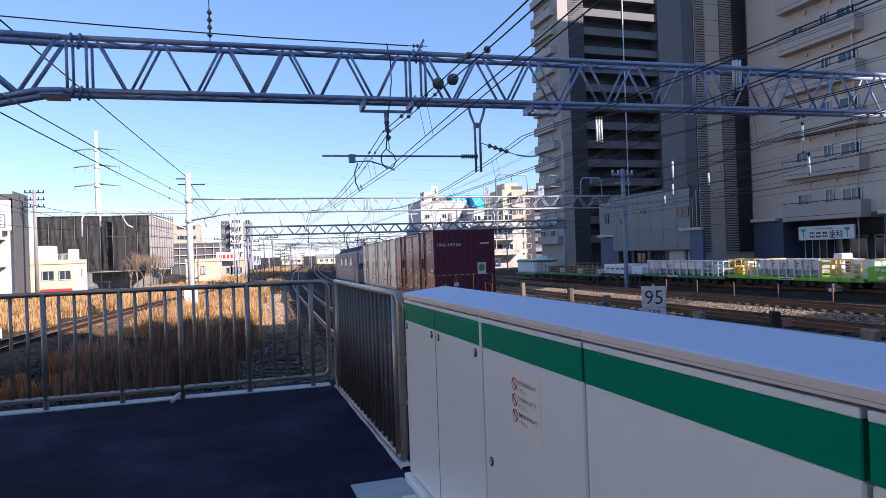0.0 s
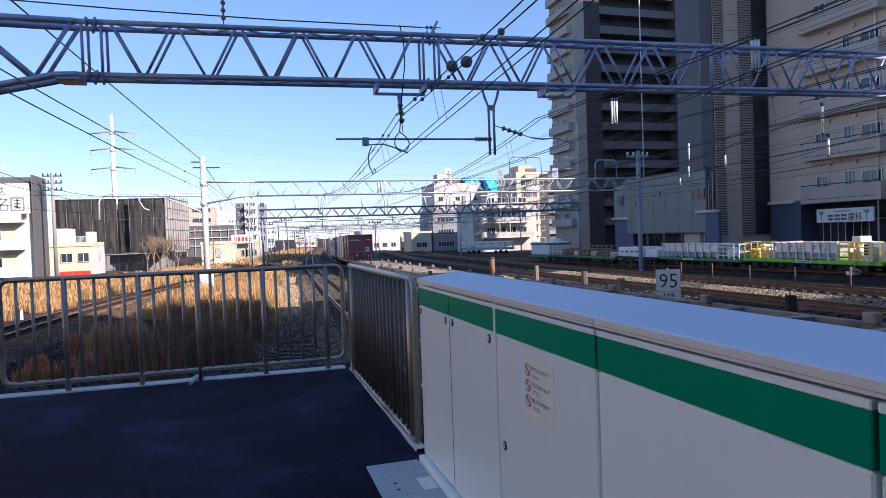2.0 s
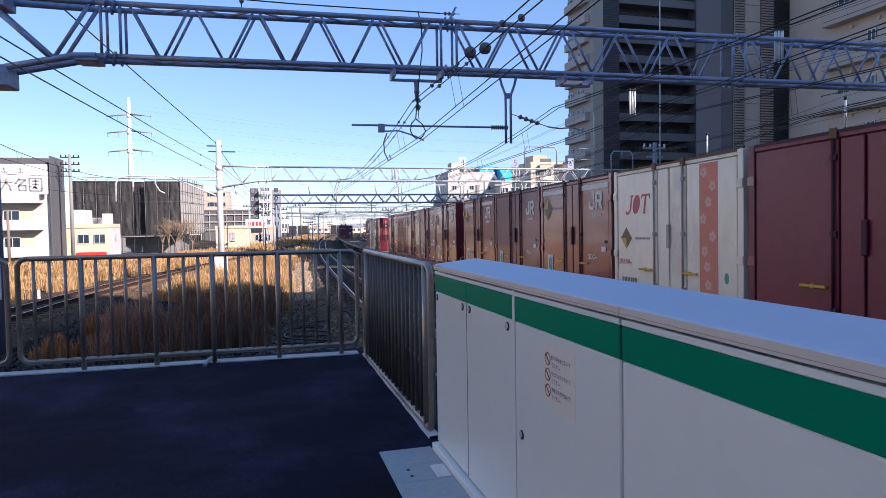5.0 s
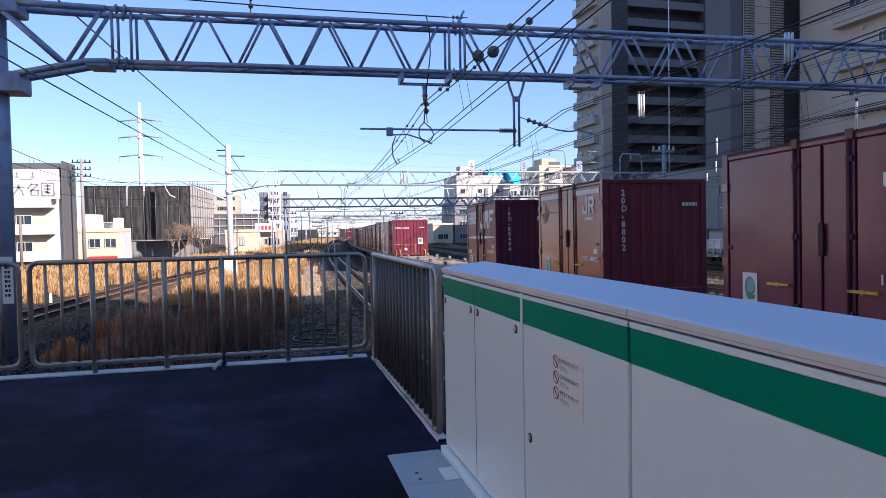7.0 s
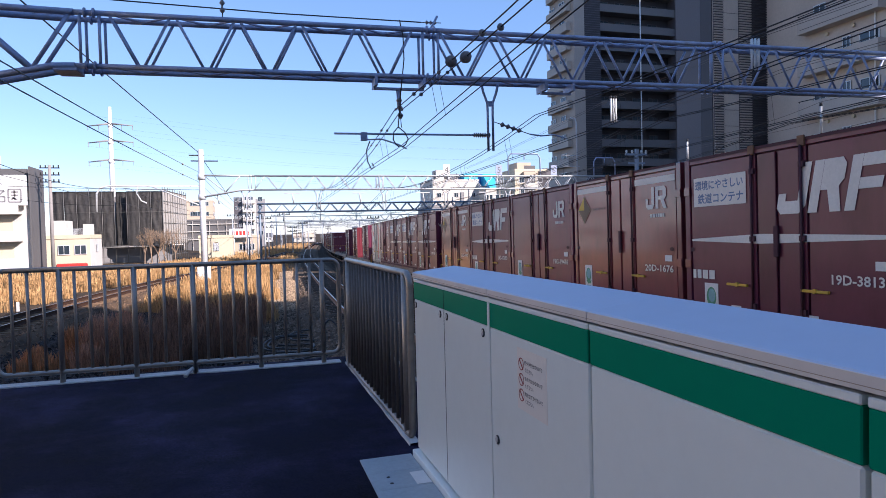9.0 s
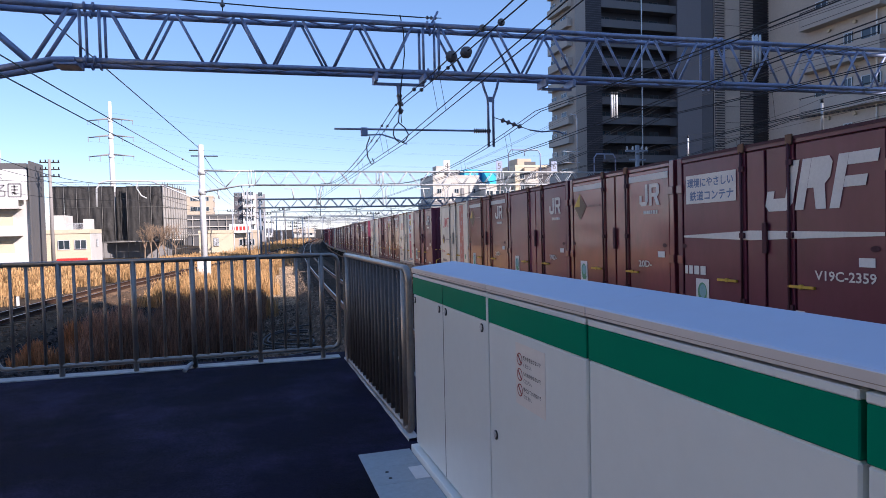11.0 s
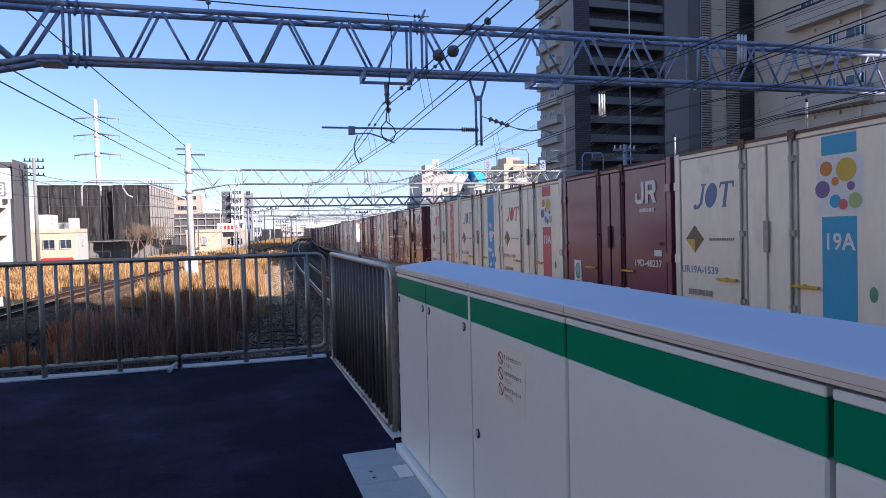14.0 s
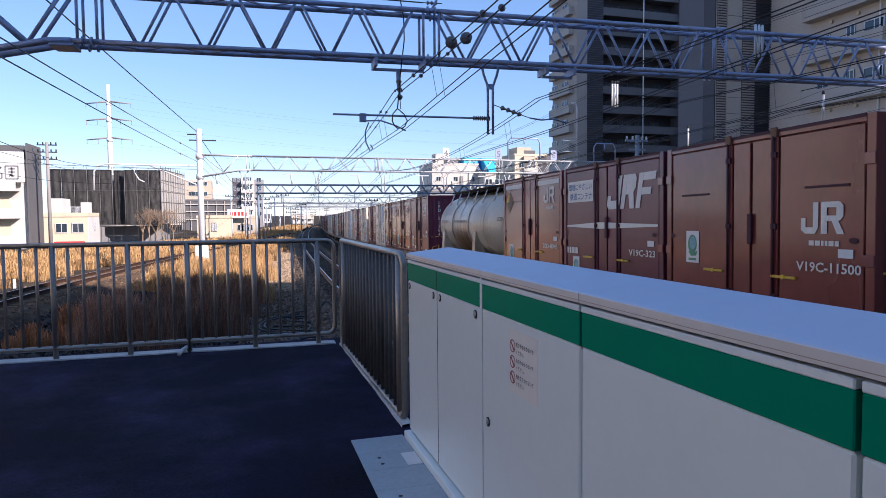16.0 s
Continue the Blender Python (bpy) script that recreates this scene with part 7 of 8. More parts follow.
M_DIADARK = mat("diamond_dark", (0.16, 0.105, 0.06), 0.5, 0, 0.08)
M_ORANGEDOT = mat("orange_print", (0.60, 0.24, 0.05), 0.5, 0, 0.08)
M_VIOLET = mat("violet_print", (0.20, 0.13, 0.28), 0.5, 0, 0.08)
M_LIME = mat("lime_print", (0.36, 0.48, 0.18), 0.5, 0, 0.08)
M_RUST = mat("rusty_rail", (0.17, 0.085, 0.045), 0.7, 0, 0.3, 2, 14, 0.1)
M_PETAL = mat("petal_print", (0.68, 0.42, 0.33), 0.5, 0, 0.1)
M_FAINT = mat("faint_print", (0.34, 0.19, 0.18), 0.5, 0, 0.1)
M_GLYPH = mat("number_print", (0.74, 0.71, 0.66), 0.5, 0, 0.1)

CL, CW, CH = 3.715, 2.45, 2.50
ZW = 1.21       # height of the diamond on the white containers
XF = -CW / 2        # the side towards the platform


INSET = [0.013]      # how far the painted face lies behind the posts


def sheet(bm, u0, z0, u1, z1, d=0.012, mi=0):
    """A flat marking on the platform side; u runs from the front end backwards."""
    x = XF - d + INSET[0]
    quad(bm, [(x, CL / 2 - u0, z0), (x, CL / 2 - u0, z1), (x, CL / 2 - u1, z1), (x, CL / 2 - u1, z0)], mi)


def poly(bm, pts, d=0.012):
    f = quad(bm, [(XF - d + INSET[0], CL / 2 - u, z) for u, z in pts])
    f.normal_update()
    if f.normal.x > 0:
        f.normal_flip()


def disc(bm, u, z, ru, rz, n=18, d=0.012):
    poly(bm, [(u + ru * math.cos(2 * math.pi * k / n), z + rz * math.sin(2 * math.pi * k / n)) for k in range(n)], d)


def mark_pair(bm, u, z, h):
    """Two plain white shapes: a hooked bar and a notched block."""
    w = h * 1.32
    poly(bm, [(u + 0.36 * w, z + h), (u + 0.52 * w, z + h), (u + 0.52 * w, z + 0.2 * h), (u + 0.42 * w, z), (u + 0.12 * w, z), (u, z + 0.12 * h), (u, z + 0.5 * h), (u + 0.14 * w, z + 0.5 * h), (u + 0.14 * w, z + 0.2 * h), (u + 0.36 * w, z + 0.2 * h)])
    for k, (a0, b0, a1, b1) in enumerate(((0.60, 0.0, 0.77, 1.0), (0.77, 0.82, 1.10, 1.0), (0.77, 0.40, 1.10, 0.57))):
        poly(bm, [(u + a0 * w, z + b0 * h), (u + a0 * w, z + b1 * h), (u + a1 * w, z + b1 * h), (u + a1 * w, z + b0 * h)], 0.0122 + 0.0001 * k)
    poly(bm, [(u + 1.03 * w, z + 1.0 * h), (u + 1.13 * w, z + 0.99 * h), (u + 1.22 * w, z + 0.88 * h), (u + 1.22 * w, z + 0.54 * h), (u + 1.13 * w, z + 0.42 * h), (u + 1.03 * w, z + 0.40 * h)], 0.0126)
    poly(bm, [(u + 0.90 * w, z + 0.41 * h), (u + 1.08 * w, z + 0.41 * h), (u + 1.25 * w, z), (u + 1.05 * w, z)], 0.0127)


def mark_slanted(bm, u, z, h):
    """Large slanted white shapes in a row."""
    def sl(pts, d):
        poly(bm, [(u + a * h + b * h * 0.22, z + b * h) for a, b in pts], d)
    sl([(0.52, 1.0), (0.74, 1.0), (0.74, 0.15), (0.60, 0.0), (0.12, 0.0), (0.0, 0.12), (0.0, 0.42), (0.2, 0.42), (0.2, 0.26), (0.52, 0.26)], 0.0120)
    sl([(0.82, 0.0), (0.82, 1.0), (1.04, 1.0), (1.04, 0.0)], 0.0121)
    sl([(1.045, 1.0), (1.45, 1.0), (1.55, 0.88), (1.55, 0.6), (1.45, 0.48), (1.58, 0.0), (1.34, 0.0), (1.2, 0.42), (1.045, 0.42)], 0.0122)
    sl([(1.66, 0.0), (1.66, 1.0), (1.88, 1.0), (1.88, 0.0)], 0.0123)
    sl([(1.885, 1.0), (2.5, 1.0), (2.5, 0.78), (1.885, 0.78)], 0.0124)
    sl([(1.885, 0.58), (2.35, 0.58), (2.35, 0.38), (1.885, 0.38)], 0.0125)


POSTS = (1.46, 2.30)        # door posts, measured back from the front end


def baked(name, build):
    bm = bmesh.new()
    build(bm)
    me = bpy.data.meshes.new(name)
    bm.normal_update()
    bm.to_mesh(me)
    bm.free()
    return me


def end_profile(bm, y, s):
    """One corrugated end wall, as a single folded sheet."""
    pts = [(XF + 0.12, 0.0)]
    for k in range(9):
        x = XF + 0.22 + k * (CW - 0.5) / 8
        pts += [(x - 0.015, 0.0), (x, 0.03), (x + 0.07, 0.03), (x + 0.085, 0.0)]
    pts.append((-XF - 0.12, 0.0))
    prev = None
    for x, d in pts:
        row = [bm.verts.new((x, y + s * d, z)) for z in (0.16, CH - 0.09)]
        if prev:
            bm.faces.new((prev[0], row[0], row[1], prev[1]) if s < 0 else (row[0], prev[0], prev[1], row[1]))
        prev = row


EY = CL / 2
BODY = baked("body", lambda bm: box(bm, XF + 0.05, -EY + 0.05, 0.06, -XF - 0.05, EY - 0.05, CH - 0.03))
FRAME = []
for fx in (XF, -XF - 0.12):
    for fy in (-EY, EY - 0.12):
        FRAME.append(baked("corner_post", lambda bm: box(bm, fx, fy, 0, fx + 0.12, fy + 0.12, CH, 0.008)))
    for fz, fh in ((0.0, 0.16), (CH - 0.09, 0.09)):
        FRAME.append(baked("side_rail", lambda bm: box(bm, fx + 0.005, -EY + 0.12, fz, fx + 0.1, EY - 0.12, fz + fh, 0.008)))
for fy in (-EY, EY - 0.1):
    for fz, fh in ((0.0, 0.16), (CH - 0.09, 0.09)):
        FRAME.append(baked("end_rail", lambda bm: box(bm, XF + 0.12, fy + 0.005, fz, -XF - 0.12, fy + 0.095, fz + fh, 0.008)))
for fy, fs in ((-EY + 0.045, -1), (EY - 0.045, 1)):
    FRAME.append(baked("end_panel", lambda bm: end_profile(bm, fy, fs)))
RIBS = [baked("rib", lambda bm: box(bm, XF + 0.004, EY - u - 0.085, 0.16, XF + 0.05, EY - u, CH - 0.09, 0.006)) for u in (0.14 + (CL - 0.36) * k / 14 for k in range(15))]
JAMBS = [baked("door_post", lambda bm: box(bm, XF + 0.002, EY - u - 0.05, 0.03, XF + 0.05, EY - u + 0.05, CH - 0.01, 0.006)) for u in POSTS]


def door_mesh(u0, u1, name):
    bm = bmesh.new()
    box(bm, XF + 0.012, CL / 2 - u1 + 0.012, 0.17, XF + 0.05, CL / 2 - u0 - 0.012, CH - 0.10, 0.008)
    me = bpy.data.meshes.new(name)
    bm.to_mesh(me)
    bm.free()
    return me


DOORS = [door_mesh(0.13, 1.41, "side_panel"), door_mesh(1.52, 1.86, "door"), door_mesh(1.88, 2.24, "door"), door_mesh(2.36, 3.58, "side_panel")]


def with_mat(me, m):
    c = me.copy()
    c.materials.clear()
    c.materials.append(m)
    return c


PAINTED = {}


def painted(me, m):
    key = (me.name, m.name)
    if key not in PAINTED:
        PAINTED[key] = with_mat(me, m)
    return PAINTED[key]


CONSTANT = {}


def decal(name, key, build, material, parent, label=""):
    """A marking whose mesh is shared between containers with the same key."""
    if key not in CONSTANT:
        bm = bmesh.new()
        build(bm)
        me = bpy.data.meshes.new(name)
        bm.normal_update()
        bm.to_mesh(me)
        bm.free()
        me.materials.append(material)
        CONSTANT[key] = me
    ob = shared(name, CONSTANT[key], parent)
    if label:
        ob["label"] = label
    return ob


def numbers(parent, text, u, z, h, material, vertical=False, stretch=1.25):
    side = Matrix.Rotation(radians(-90), 4, "Z") @ Matrix.Rotation(radians(90), 4, "X")
    if vertical:
        for k, ch in enumerate(text):
            writing("marking", ch, h, material, parent, Matrix.Translation((XF + 0.001, CL / 2 - u, z - k * h * 1.28)) @ side)
    else:
        writing("marking", text, h, material, parent, Matrix.Translation((XF - 0.0135 + INSET[0], CL / 2 - u, z)) @ side, "", stretch)


def hardware(c, gold):
    for u in (0.95, 2.27):
        def handle(bm):
            box(bm, XF - 0.035, CL / 2 - u - 0.40, 0.635, XF + 0.0, CL / 2 - u, 0.67, 0.004)
            tube(bm, (XF - 0.04, CL / 2 - u - 0.2, 0.655), (XF, CL / 2 - u - 0.2, 0.655), 0.03, 8)
        decal("handle", ("handle", u), handle, M_HANDLE, c, "yellow latch handle")
    metal = M_DOORGAP if gold else M_GREYGAP
    for u in (1.46, 2.30):
        def bolt(bm):
            tube(bm, (XF - 0.02, CL / 2 - u + 0.01, 0.12), (XF - 0.02, CL / 2 - u + 0.01, CH - 0.08), 0.018, 6)
            for z in (0.35, 1.25, 2.15):
                box(bm, XF - 0.03, CL / 2 - u - 0.045, z, XF - 0.0, CL / 2 - u + 0.045, z + 0.07)
        decal("lock_bar", ("bolt", u, gold), bolt, metal, c, "upright lock bar")

        def cam(bm):
            box(bm, XF - 0.03, CL / 2 - u - 0.05, CH - 0.10, XF + 0.0, CL / 2 - u + 0.06, CH + 0.03, 0.008)
        decal("top_catch", ("cam", u), cam, M_RUST, c, "rusty catch on the top rail")
    decal("grip", ("grip", gold), lambda bm: box(bm, XF - 0.035, CL / 2 - 1.92, 1.05, XF, CL / 2 - 1.84, 1.45, 0.008), metal, c)
    paint = M_MAROON if gold else M_WHITEBOX
    for u in (0.0, 3.58):
        for z in (0.85, 1.95):
            decal("hinge_plate", ("hinge", u, z, gold), lambda bm: box(bm, XF - 0.02, CL / 2 - u - 0.14, z, XF, CL / 2 - u, z + 0.13, 0.006), paint, c)
    decal("top_rail", ("rustrail", gold), lambda bm: box(bm, XF - 0.004, -CL / 2 + 0.125, CH - 0.035, XF + 0.004, CL / 2 - 0.125, CH + 0.004), M_DOORGAP if gold else M_RUST, c, "worn top rail")
    decal("sill", ("sill", gold), lambda bm: box(bm, XF - 0.004, -CL / 2 + 0.125, 0.02, XF + 0.004, CL / 2 - 0.125, 0.10), metal, c)


def end_writing(c, text, material, vertical):
    face = Matrix.Rotation(radians(90), 4, "X")
    y = -CL / 2 + 0.015
    if vertical:
        for k, ch in enumerate(text):
            writing("end_marking", ch, 0.13, material, c, Matrix.Translation((XF + 0.42, y - 0.03, CH - 0.35 - k * 0.165)) @ face)
    else:
        writing("end_marking", text, 0.12, material, c, Matrix.Translation((XF + 0.1, y - 0.03, CH - 0.62)) @ face, "", 1.3)

    def bits(bm):
        bars(bm, 0, 0, 0.36, 0.12, 1, 9, lambda a, z: (XF + 1.85 + a, y - 0.03, CH - 0.6 + z))
    decal("end_mark", ("endmark", material.name), bits, material, c)


LABELS = {"d": "maroon rail freight container with white top stripe and hazard diamond", "n": "maroon rail freight container with a white logo shape",
          "F": "purple-maroon rail freight container with large slanted white logo and stripe", "J": "white rail freight container with a coloured band",
          "g": "ribbed maroon rail freight container with slanted white logo", "G": "ribbed maroon rail freight container with white top stripe",
          "v": "brownish maroon rail freight container with plain sides", "r": "faded red rail freight container"}


def eco(bm, u=0.43, z=0.30):
    sheet(bm, u, z, u + 0.30, z + 0.48, 0.011)


def emblem(bm, u, z):
    """An upright oval with a curl below it."""
    disc(bm, u, z + 0.03, 0.105, 0.145, 24, 0.0133)
    poly(bm, [(u - 0.10, z - 0.08), (u - 0.03, z - 0.15), (u + 0.09, z - 0.14), (u + 0.12, z - 0.07), (u + 0.02, z - 0.10)], 0.0135)


def end_logo(c):
    """The slanted shapes again, small, high on the end wall."""
    bm = bmesh.new()
    mark_slanted(bm, 0.0, 0.0, 0.30)
    for v in bm.verts:
        v.co = Vector((XF + 1.41 + CL / 2 - v.co.y, -CL / 2 - 0.017 - 0.2 * (XF + INSET[0] - 0.012 - v.co.x), v.co.z + CH - 0.68))
    part("end_logo", bm, M_GLYPH, c, "small slanted white logo shapes")


def container(kind, number, band=None, seen_end=None):
    c = thing("freight_container", LABELS[kind], "freight container", group="containers on the train")
    ribbed = kind in "gG"
    white = kind == "J"
    INSET[0] = 0.0225 if white else 0.013
    paint = {"J": M_WHITEBOX, "F": M_PURPLE, "g": M_PURPLE, "r": M_REDBOX, "n": M_PLUM, "v": M_RUSSET}.get(kind, M_MAROON)
    shared("body", painted(BODY, paint), c)
    for me in FRAME + (RIBS if ribbed else JAMBS):
        shared(me.name.split(".")[0], painted(me, paint), c)
    if not ribbed:
        for d in DOORS:
            shared(d.name.split(".")[0], painted(d, paint), c)
        hardware(c, not white)
    ink = M_GLYPH
    if kind in "dG":
        for q in ((0.13, CL - 0.12),) if kind == "G" else ((0.16, 1.38), (2.38, 3.56)):
            decal("top_stripe", ("stripe", q), lambda bm: sheet(bm, q[0], 2.23, q[1], 2.335), M_GLYPH, c, "white top stripe")
    if kind in "dGJ":
        zc = 1.90 if not white else ZW
        s = 0.26 if not white else 0.21
        tri = {"tl": [(0.45 - s, zc), (0.45, zc + s), (0.45, zc)], "tr": [(0.45, zc), (0.45, zc + s), (0.45 + s, zc)], "bl": [(0.45 - s, zc), (0.45, zc), (0.45, zc - s)], "br": [(0.45, zc), (0.45, zc - s), (0.45 + s, zc)]}
        gold = "bl" if white else "tl"
        decal("diamond_edge", ("dia0", white), lambda bm: poly(bm, [(0.45 - s - 0.018, zc), (0.45, zc + s + 0.018), (0.45 + s + 0.018, zc), (0.45, zc - s - 0.018)], 0.011), M_DIAEDGE if not white else M_WHITEBOX, c)
        decal("diamond_gold", ("dia1", white), lambda bm: poly(bm, tri[gold]), M_DIAYEL, c, "yellow hazard triangle")
        decal("diamond_dark", ("dia2", white), lambda bm: [poly(bm, p, 0.012) for k, p in tri.items() if k != gold], M_DIADARK, c, "dark hazard triangles")
        decal("small_print", ("prt", white), lambda bm: bars(bm, 0.0, zc - 0.03, 0.5, zc + 0.03, 1, 4, lambda a, z: (XF + 0.001, CL / 2 - 0.78 - a, z)), M_INK if white else M_FAINT, c)
    if kind in "dnGvr":
        zl = 1.80 if kind != "v" else 1.20
        if band == "mid":
            zl = 1.78
        ul = 1.62 if band == "mid" else 2.72
        decal("logo", ("logo", zl, ul), lambda bm: mark_pair(bm, ul, zl, 0.40 if band == "mid" else 0.37), M_GLYPH, c, "plain white logo shapes")
        decal("logo_bar", ("logobar", zl, ul), lambda bm: bars(bm, 0.0, zl - 0.16, 0.42, zl - 0.06, 1, 2, lambda a, z: (XF + 0.001, CL / 2 - ul - 0.12 - a, z)), M_GLYPH, c)
    if kind in "Fg":
        decal("logo", ("slant", kind, band), lambda bm: mark_slanted(bm, *((1.2, 1.62, 0.48) if band == "mid" else (1.02, 1.59, 0.61) if band == "plain" else (1.86, 1.59, 0.61))), M_GLYPH, c, "large slanted white logo shapes")
        decal("white_stripe", ("wedge",), lambda bm: poly(bm, [(0.15, 1.29), (1.6, 1.35), (CL - 0.15, 1.31), (CL - 0.15, 1.27), (1.6, 1.22), (0.15, 1.26)]), M_GLYPH, c, "white tapering stripe")
        if kind == "F" and band not in ("plain", "mid"):
            panel = decal("slogan_panel", ("slogan",), lambda bm: sheet(bm, 0.22, 1.77, 1.33, 2.20), M_GLYPH, c, "white slogan panel")
            numbers(panel, "\u74b0\u5883\u306b\u3084\u3055\u3057\u3044", 0.255, 2.025, 0.106, M_LOGOBLUE, False, 1.0)
            numbers(panel, "\u9244\u9053\u30b3\u30f3\u30c6\u30ca", 0.31, 1.825, 0.112, M_LOGOBLUE, False, 1.05)
        decal("logo_bar", ("fbar",), lambda bm: [sheet(bm, a, 0.70, b, 0.83) for a, b in ((0.17, 0.24), (0.27, 0.36), (0.39, 0.51), (0.54, 0.66))], M_GLYPH, c, "small white logo blocks")
    if kind in "dnFv":
        decal("eco_sticker", ("eco", kind in "vF" and kind), lambda bm: eco(bm, 0.5 if kind == "v" else 0.43, 0.73 if kind == "v" else 0.16 if kind == "F" else 0.30), M_WHITE, c, "small sticker with a green emblem")
        decal("eco_emblem", ("ecoe", kind in "vF" and kind), lambda bm: emblem(bm, 0.65 if kind == "v" else 0.58, 0.98 if kind == "v" else 0.41 if kind == "F" else 0.55), M_BADGE, c)
        decal("eco_globe", ("ecog", kind in "vF" and kind), lambda bm: disc(bm, 0.66 if kind == "v" else 0.59, 1.03 if kind == "v" else 0.46 if kind == "F" else 0.60, 0.078, 0.10, 14, 0.0138), M_PALETEAL, c)
        decal("eco_words", ("ecow", kind in "vF" and kind), lambda bm: sheet(bm, 0.56 if kind == "v" else 0.49, 0.765 if kind == "v" else 0.195 if kind == "F" else 0.335, 0.74 if kind == "v" else 0.67, 0.80 if kind == "v" else 0.23 if kind == "F" else 0.37, 0.0138), M_BADGE, c)
    if kind in "dnFvr":
        for q in ((2.36, 0.22, 2.5, 0.36), (1.0, 0.24, 1.2, 0.36), (3.25, 0.93, 3.45, 1.03), (3.1, 0.19, 3.4, 0.26)):
            decal("label", ("lbl", q), lambda bm: sheet(bm, *q), M_WHITE, c, "small white label")
        numbers(c, number, 2.66, 0.755, 0.112, ink, False, 1.30 if len(number) < 9 else 1.12)
    if kind == "v" or band in ("mid", "plain"):
        decal("slot", ("vslot",), lambda bm: (box(bm, XF + 0.0, CL / 2 - 1.02, 1.735, XF + 0.013, CL / 2 - 0.39, 1.765), box(bm, XF + 0.0, CL / 2 - 3.39, 1.735, XF + 0.013, CL / 2 - 2.77, 1.765)), M_DOORGAP, c)
    if kind in "dnFv":
        decal("lash_hole", ("hole",), lambda bm: (disc(bm, 0.16, 1.13, 0.06, 0.035, 10, 0.0125), disc(bm, 3.45, 1.13, 0.06, 0.035, 10, 0.0125)), M_DOORGAP, c)
    if kind in "gG":
        a, b = number.split("-")
        numbers(c, a, 2.62 if kind == "g" else 2.0, 0.70, 0.15, ink, True)
        numbers(c, b, 2.92 if kind == "g" else 2.4, 0.88 if kind == "g" else 0.70, 0.15, ink, True)
    if white:
        logo = M_LOGORED if band in ("red", "salmon", "redface", "pinkballs", "plainred") else M_LOGOBLUE

        def wordmark(bm):
            z0, h = 1.66, 0.35
            def sl(pts, d):
                poly(bm, [(0.40 + a * h + b * h * 0.2, z0 + b * h) for a, b in pts], d)
            sl([(0.42, 1.0), (0.72, 1.0), (0.72, 0.92), (0.64, 0.92), (0.62, 0.2), (0.45, 0.0), (0.18, -0.05), (0.05, 0.1), (0.2, 0.2), (0.3, 0.08), (0.45, 0.22), (0.5, 0.92), (0.42, 0.92)], 0.012)
            sl([(1.1 + 0.36 * math.cos(math.pi * k / 10), 0.5 + 0.5 * math.sin(math.pi * k / 10)) for k in range(20)], 0.0121)
            sl([(1.55, 1.0), (2.35, 1.0), (2.38, 0.75), (2.3, 0.75), (2.22, 0.9), (2.04, 0.9), (2.04, 0.08), (2.14, 0.0), (1.78, 0.0), (1.86, 0.08), (1.86, 0.9), (1.66, 0.9), (1.58, 0.75), (1.52, 0.75)], 0.0122)
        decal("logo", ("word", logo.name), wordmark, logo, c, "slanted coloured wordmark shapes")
        numbers(c, number, 0.135, 0.715, 0.105, logo, False, 1.06)
        decal("small_print", ("jprint",), lambda bm: bars(bm, 0.0, 0.36, 0.55, 0.5, 1, 12, lambda a, z: (XF + 0.001, CL / 2 - 0.3 - a, z)), M_INK, c)
        bcol = {"red": M_PINK, "salmon": M_SALMON, "redface": M_BROWNBAND, "cloud": M_SKYBLUE, "pinkballs": M_PINK, "blueballs": M_AQUA}.get(band)
        if bcol:
            if band in ("red", "pinkballs", "blueballs", "redface"):
                decal("band", ("bandp", band), lambda bm: sheet(bm, 2.70, 0.3, 3.15, 1.47), bcol, c, "coloured band")
                decal("band", ("bandq", band), lambda bm: sheet(bm, 2.70, 2.16, 3.15, 2.38), bcol, c, "coloured band")
                numbers(c, "19A", 2.72, 1.10, 0.19, M_GLYPH, False, 0.92)
                decal("ball_panel", ("ballpanel",), lambda bm: sheet(bm, 2.63, 1.49, 3.24, 2.14, 0.0113), M_WHITE, c, "white panel with coloured balls")
                if band == "redface":
                    decal("badge", ("jb",), lambda bm: disc(bm, 2.93, 1.83, 0.22, 0.25, 18, 0.0118), M_BADGE, c, "round green badge")
                    decal("badge_centre", ("jb2",), lambda bm: disc(bm, 2.93, 1.76, 0.13, 0.12, 16, 0.0122), M_STICKER, c)
                for bi, (m2, uu, zz, rr_) in () if band == "redface" else enumerate(((M_ORANGEDOT, 2.76, 2.01, 0.085), (M_DIAYEL, 3.02, 1.98, 0.13), (M_VIOLET, 2.71, 1.78, 0.10), (M_ORANGEDOT, 2.88, 1.86, 0.05), (M_VIOLET, 3.08, 1.80, 0.05), (M_AQUA, 2.88, 1.64, 0.075), (M_PINK, 2.98, 1.60, 0.06), (M_LIME, 3.13, 1.64, 0.085))):
                    decal("dot", ("dot", bi), lambda bm: disc(bm, uu, zz, rr_, rr_, 16, 0.0118 + 0.0003 * bi), m2, c, "round coloured dot")
            else:
                decal("band", ("band", band), lambda bm: sheet(bm, 2.76 if band == "cloud" else 2.70, 0.18, 3.28 if band == "cloud" else 3.15, 2.38), bcol, c, "coloured band")
